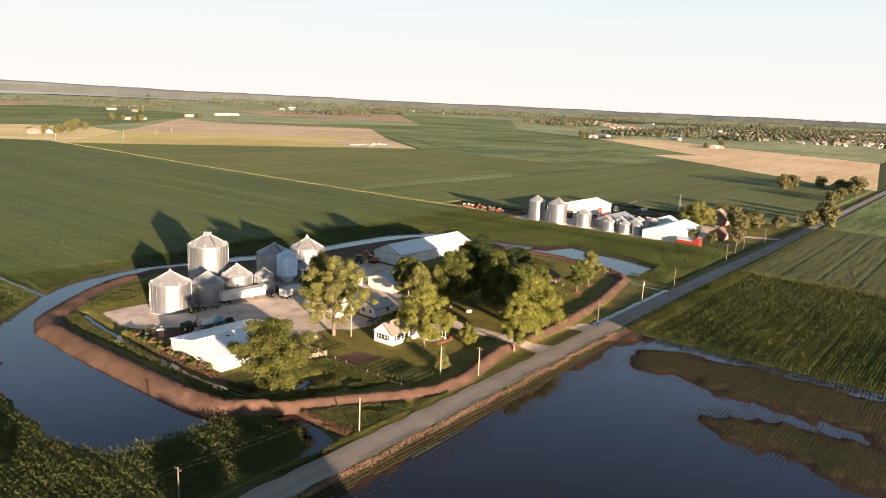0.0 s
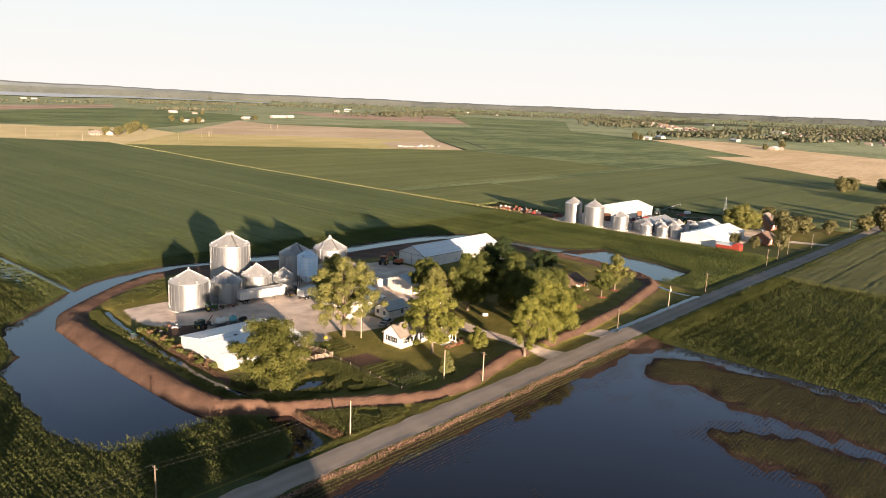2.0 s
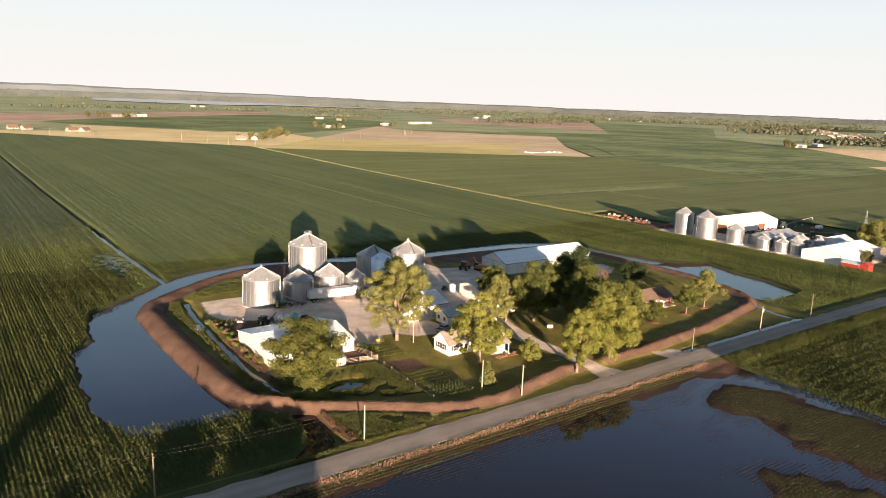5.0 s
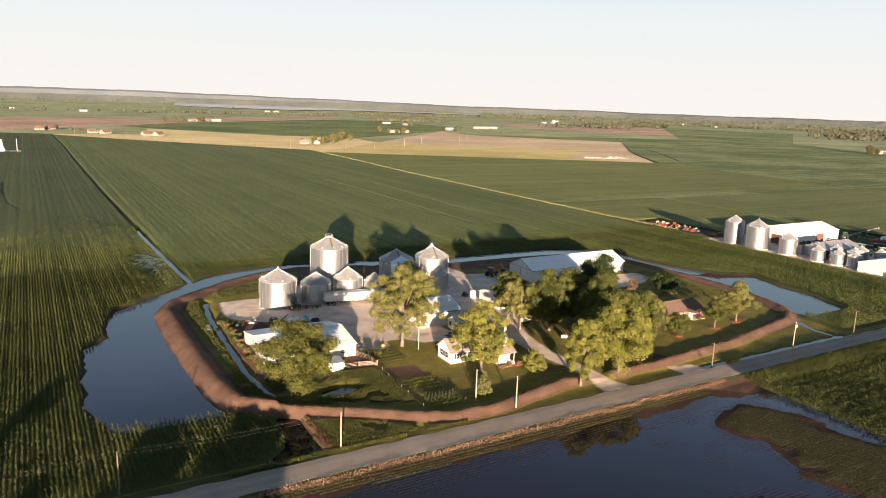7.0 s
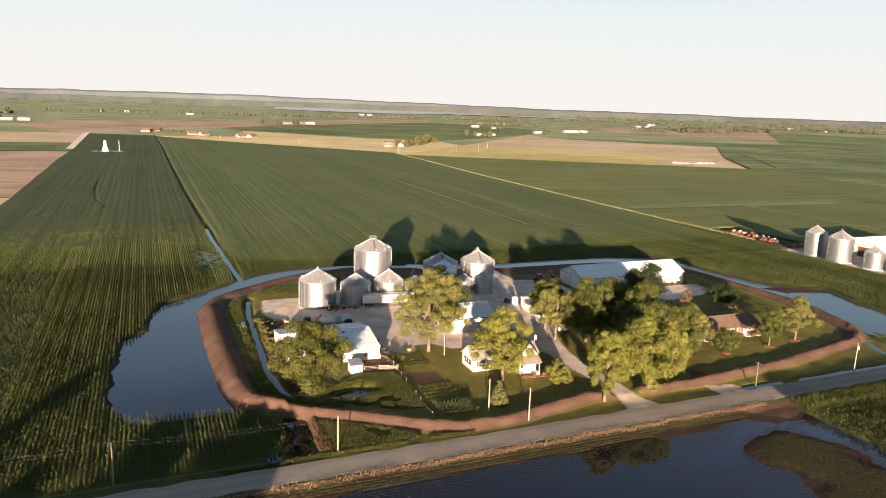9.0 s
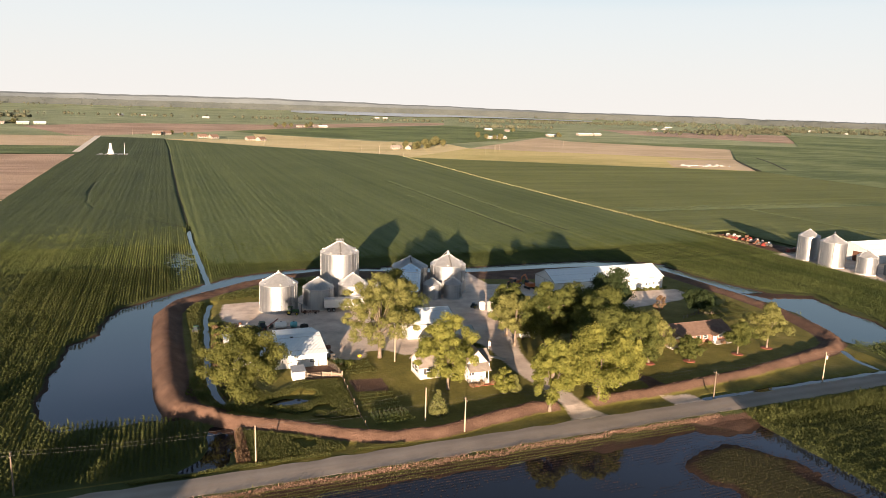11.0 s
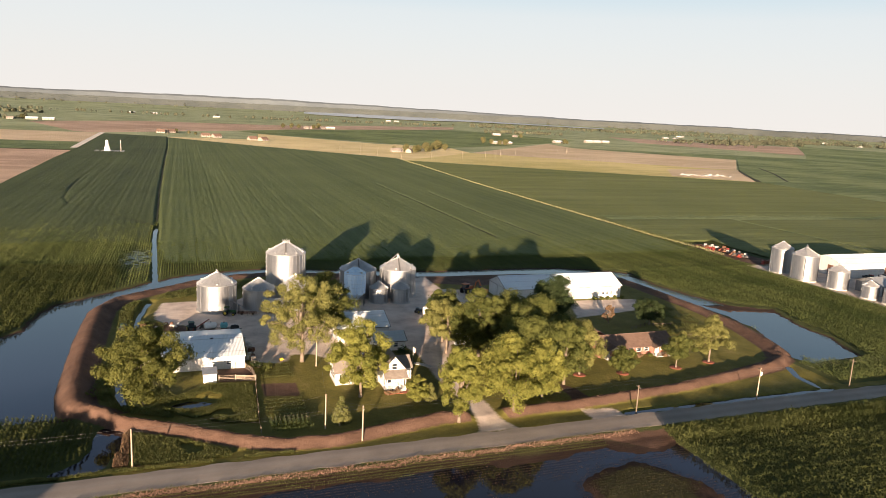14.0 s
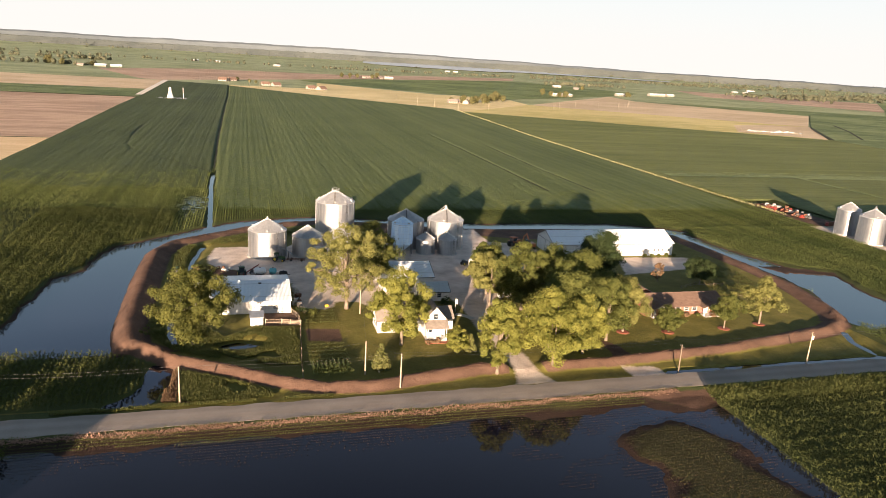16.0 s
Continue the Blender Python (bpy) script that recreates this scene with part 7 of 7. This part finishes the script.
kinds = [far_tree_mesh("far", 201, 10, 9, 900, 0.6, M_FARMLEAF), far_tree_mesh("far", 202, 12, 9, 1000, 0.62, M_FARMLEAF), far_tree_mesh("far", 203, 8, 8, 800, 0.7, M_FARMLEAF)]
spots = [(251, 29, 0.55), (248, 19, 0.5), (254, 10, 0.85), (293, 20, 1.05), (300, 25, 1.1), (310, 17, 1.1), (314, 22, 0.9), (321, 8, 0.7), (326, 10, 0.75), (264, 13, 0.6),
         (352, -9, 1.35), (347, -2, 1.1), (372, -5, 0.9), (393, 1, 0.9), (480, 12, 1.0), (490, 14, 0.9), (499, 10, 1.0), (512, 13, 0.9), (337, 44, 0.9),
         (546, 60, 1.2), (556, 60, 1.0), (565, 57, 1.3), (597, 42, 1.0), (589, 25, 1.2), (580, 22, 1.1), (567, 10, 1.4), (574, 16, 1.2),
         (286, 850, 0.8), (301, 842, 1.1), (312, 836, 1.2), (322, 850, 1.2), (336, 860, 1.3), (345, 870, 1.2), (367, 912, 1.3), (378, 930, 1.4), (389, 926, 1.2), (389, 950, 1.1),
         (583, 1232, 1.2), (587, 1200, 1.2), (591, 1169, 1.1), (598, 1157, 1.2), (612, 1190, 1.1), (857, 1620, 1.3), (825, 1328, 1.1), (838, 1340, 0.9),
         (1196, 585, 1.3), (1206, 592, 1.4), (1222, 600, 1.3), (1200, 575, 1.2), (1205, 318, 1.4), (1160, 330, 1.2),
         (240, 1664, 1.3), (259, 1655, 1.2), (280, 1681, 1.3), (315, 1668, 1.2), (337, 1729, 1.3), (361, 1730, 1.2), (-353, 1569, 1.4), (-385, 1600, 1.7), (-300, 1588, 1.3), (-20, 1185, 0.7), (0, 1196, 0.7), (20, 1170, 0.7), (30, 1140, 0.6)]
names = ["olive-green tree by a distant farmstead", "green tree by a distant farmstead", "rounded tree by a distant farmstead"]
first = set()
for k, (x, y, s) in enumerate(spots):
    src = kinds[k % 3]
    m = pose(x, y, -0.2, rz=rf.uniform(0, 360)) @ Matrix.Scale(s, 4)
    if k % 3 not in first:
        first.add(k % 3)
        src["label"], src["group"] = names[k % 3], "farmstead trees"
        src.matrix_basis = m
    else:
        ob = copy_thing(src, pose(x, y, -0.2, rz=rf.uniform(0, 360)))
        ob.scale = (s, s, s)


def woods(label, px, py, high, mat, cards=20, ground=None):
    """Far woods: loose crowns of leaf sprays."""
    n = len(px)
    own = np.repeat(np.arange(n), cards)
    k = len(own)
    way = rf.normal(0, 1, (k, 3))
    way /= np.linalg.norm(way, axis=1)[:, None]
    h = high[own]
    p = np.stack([px[own], py[own], h * 0.52 + (0 if ground is None else ground[own])], -1) + way * h[:, None] * np.array([0.42, 0.42, 0.46]) * rf.uniform(0.6, 1, (k, 1))
    a = np.cross(way, rf.normal(0, 1, (k, 3)))
    a /= np.linalg.norm(a, axis=1)[:, None]
    b = np.cross(way, a)
    s = (h * 0.24 * rf.uniform(0.7, 1.3, k))[:, None]
    co = np.stack([p - a * s * 1.3 - b * s * 0.6, p + b * s * 1.2, p + a * s * 1.3 - b * s * 0.6], 1).reshape(-1, 3)
    return tagged(quads("woods", co, 3, mat), label, "woods", kind="stuff")


# muted grey-green leaf colour carries the distance haze
M_FARLEAF_HAZE = foliage("far woodland with haze-grey leaves", (0.082, 0.090, 0.058), (0.135, 0.138, 0.092), 0.01, 0.15, 0.2)


def belt(pts, count, spread, lo=7, hi=13):
    """Places along a line of woods, kept off the view over the river's shore."""
    pts = np.array(pts, float)
    seg = rf.integers(0, len(pts) - 1, count)
    s = rf.uniform(0, 1, count)[:, None]
    p = pts[seg] * (1 - s) + pts[seg + 1] * s + rf.normal(0, 1, (count, 2)) * spread
    bearing, far = np.degrees(np.arctan2(p[:, 0] + 30, p[:, 1] + 105)), np.hypot(p[:, 0] + 30, p[:, 1] + 105)
    ok = (bearing < 10.5) | (bearing > 22.5) | (far < 3000)
    return p[ok, 0], p[ok, 1], rf.uniform(lo, hi, count)[ok]


for pts, count, spread in (([(-900, 2600), (300, 2500), (900, 2650), (1700, 2900), (2600, 2700), (3300, 2300), (3700, 1500), (4000, 700)], 420, 22),
                           ([(600, 3100), (900, 3000), (2000, 3200), (3000, 3000), (3900, 2000), (4300, 900), (4400, 200)], 1000, 60),
                           ([(1500, 1680), (2000, 2000), (2500, 2300), (2900, 1900), (3200, 1500)], 700, 70),
                           ([(1900, 1010), (2400, 1300), (2900, 1600), (3300, 1500)], 420, 60), ([(1420, 620), (1650, 640), (1900, 700), (2300, 760)], 260, 30),
                           ([(1500, 500), (1800, 450), (2200, 420), (2600, 500), (3000, 300)], 260, 60), ([(2000, 300), (2600, 600), (3400, 700), (3900, 300)], 900, 160),
                           ([(900, 1960), (1180, 2010)], 50, 10), ([(-600, 1600), (-300, 1580)], 40, 14), ([(-900, 2060), (-500, 2090), (-330, 2080)], 60, 10)):
    woods("distant belt of woods", *belt(pts, count, spread), M_FARLEAF_HAZE)
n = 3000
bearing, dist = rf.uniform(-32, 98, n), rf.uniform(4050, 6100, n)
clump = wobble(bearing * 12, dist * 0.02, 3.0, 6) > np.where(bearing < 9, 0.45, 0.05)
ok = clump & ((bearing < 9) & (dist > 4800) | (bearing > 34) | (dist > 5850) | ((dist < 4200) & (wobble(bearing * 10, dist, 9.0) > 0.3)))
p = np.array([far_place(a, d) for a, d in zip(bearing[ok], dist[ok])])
woods("far woods before the hills", p[:, 0], p[:, 1], rf.uniform(7, 13, len(p)), M_FARLEAF_HAZE, 10, p[:, 2])

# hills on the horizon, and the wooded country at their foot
# both base colours are shifted to blue-grey as painted haze
M_HILL_HAZE = canopy_material("wooded hills tinted blue-grey for haze", (0.120, 0.143, 0.160), (0.150, 0.175, 0.190), "x", 0.3)
M_FOOT_HAZE = canopy_material("country below the hills greyed for haze", (0.092, 0.108, 0.106), (0.130, 0.146, 0.138), "x", 0.3)
az = np.linspace(radians(-34), radians(102), 420)
v, f, foot, ff = [], [], [], []
for i, a in enumerate(az):
    u = i * 0.13
    rise = 58 + 4720 * math.tan(radians(np.interp(math.degrees(a), [-20, -7, -5, 8, 14, 21, 30, 45, 60, 90], [0.22, 0.22, 0.30, 0.31, 0.26, 0.13, 0.01, -0.09, -0.12, -0.13])))
    rise += 1.6 * math.sin(u * 0.9) + 1.3 * math.sin(u * 2.3 + 1) + 0.9 * math.sin(u * 7.1) + 0.6 * math.sin(u * 17)
    start = min(49.0, rise - 5)
    for d, z in ((4600, 14), (4662, start + 0.5)):
        foot.append((-30 + d * math.sin(a), -105 + d * math.cos(a), z))
    for d, z in ((4660, start), (4690, start + (rise - start) * 0.7), (4720, rise), (4730, 0)):
        v.append((-30 + d * math.sin(a), -105 + d * math.cos(a), z))
    if i:
        ff.append((2 * i - 2, 2 * i, 2 * i + 1, 2 * i - 1))
        for k in range(3):
            p = (i - 1) * 4 + k
            f.append((p, p + 4, p + 5, p + 1))
tagged(part("hills", (v, f), M_HILL_HAZE), "low wooded hills along the horizon, coloured haze-blue", "hills", kind="structure")
tagged(part("far_slope", (foot, ff), M_FOOT_HAZE), "farmland and woods below the hills, haze in their colour", "field", kind="structure")

# woods in bands at the foot of the hills and along their tops
n = 3600
a = rf.uniform(radians(-30), radians(98), n)
s = np.clip(rf.choice([0.15, 0.42, 0.7, 0.97], n) + rf.normal(0, 0.04, n), 0, 1.05)
ok = wobble(np.degrees(a) * 3 + s * 9, s * 20, 4.0, 2) > -0.25
a, s = a[ok], s[ok]
dist = 4598 + 60 * s
# leaf colour greyed to match the haze painted on the hills
M_HILLWOOD_HAZE = foliage("hill woods greyed for haze", (0.088, 0.104, 0.098), (0.128, 0.144, 0.134), 0.004, 0.1)
woods("woods on the far hills, haze in their colour", -30 + dist * np.sin(a), -105 + dist * np.cos(a), rf.uniform(4, 8, len(a)), M_HILLWOOD_HAZE, 7, 12 + 34 * s)

# far houses and halls
M_FARWALL = plain("weathered pale siding", (0.25, 0.22, 0.19), (0.34, 0.30, 0.26), 0.5, 0.7)


def far_house(label, w, d, e, r, wall, roof, name="house", category="house"):
    h = thing(name, label, category)
    gable(h, -w / 2, w / 2, -d / 2, d / 2, e, r, "x", wall, roof, 0.5, False)
    for x in (-w * 0.28, w * 0.28):
        part("window", box(B(), x - 0.7, -d / 2 - 0.05, 1.0, x + 0.7, -d / 2 + 0.02, 2.3), M_GLASS, h)
    part("door", box(B(), -0.5, -d / 2 - 0.05, 0.0, 0.5, -d / 2 + 0.02, 2.1), M_DARK, h)
    return h


protos = [far_house("white distant house with a grey roof", 12, 8, 2.6, 5.4, M_FARWALL, M_SHINGLE_GREY), far_house("tan distant house with a brown roof", 13, 10, 2.5, 6.0, M_FARWALL, M_SHINGLE),
          far_house("white distant shed with a bright metal roof", 22, 11, 3.8, 5.8, M_FARWALL, M_WHITE_ROOF, "shed", "shed"), far_house("long white distant hall", 44, 18, 4, 5.5, M_CONCRETE, M_CONCRETE, "hall", "hall")]
places = [(1, 44, 1086, 10), (1, 60, 1075, 30), (1, 111, 1029, 20), (1, 126, 1020, 40), (1, -24, 1172, 0), (1, -9, 1189, 30), (0, 290, 846, 20), (0, 304, 836, 60), (0, 284, 836, 0),
          (2, 831, 1371, 10), (2, 976, 1474, 8), (2, 1004, 1484, 8), (2, 1036, 1494, 8), (2, 600, 1200, 20), (2, 625, 1210, 20), (0, 316, 1700, 0), (0, 345, 1720, 30), (2, 365, 1716, 0), (0, 300, 1690, 10),
          (0, -316, 1557, 0), (0, -296, 1600, 0), (2, -280, 1573, 0), (2, -250, 1577, 0), (2, 1218, 590, 80), (2, 1236, 584, 80), (0, 1190, 315, 0), (2, 1175, 320, 0), (0, 585, 62, 0), (1, 600, 30, 0),
          (2, 841, 1744, 0), (0, 860, 1663, 0), (2, 1730, 2165, 10), (2, 1783, 2171, 10), (3, 2100, 2550, 30), (3, 2650, 2100, 40), (3, 3300, 1700, 50), (3, 3000, 1200, 60), (3, 3600, 900, 60),
          (2, -150, 2570, 0), (2, -80, 2590, 0), (2, 120, 2450, 0), (3, 3400, 2250, 40), (3, 2900, 2500, 30), (3, 2350, 700, 70), (3, 1850, 560, 70), (2, 930, 3200, 0), (2, 967, 3190, 0), (2, 1330, 600, 60), (2, 1420, 480, 60)]
for k in range(300):
    if k % 3 == 0:
        x, y = 1950 + 1700 * rf.uniform(0, 1), 120 + 500 * rf.uniform(0, 1)
    elif k % 3 == 1:
        s = rf.uniform(0, 1)
        x, y = 1900 + 900 * s + rf.normal(0, 30), 760 + 660 * s + rf.normal(0, 30)
    else:
        x, y = 1700 + 900 * rf.uniform(0, 1), 150 + 420 * rf.uniform(0, 1)
    places.append((0 if rf.uniform() < 0.7 else 1, x, y, rf.uniform(0, 180)))
used = set()
for kind, x, y, turn in places:
    src = protos[kind]
    m = pose(x, y, 0.2, rz=turn)
    if kind in used:
        copy_thing(src, m)
    else:
        used.add(kind)
        src["group"] = "distant houses" if kind < 2 else "distant halls"
        src.matrix_basis = m

# broken pale concrete heap in the far field
for k in range(26):
    rb = B()
    bmesh.ops.create_icosphere(rb, subdivisions=1, radius=1.0)
    for vert in rb.verts:
        vert.co *= rf.uniform(0.7, 1.25)
    o = tagged(part("rubble_heap", rb, M_RUBBLE), "pale heap of broken concrete in the bare field", "rubble", "rubble heaps")
    o.matrix_basis = pose(548 + rf.uniform(0, 62), 566 - 20 * rf.uniform(0, 1) - 0.3 * k + 10, 0.5, rz=rf.uniform(0, 360)) @ Matrix.Diagonal((rf.uniform(2, 5), rf.uniform(1.5, 3), rf.uniform(0.6, 1.5), 1))
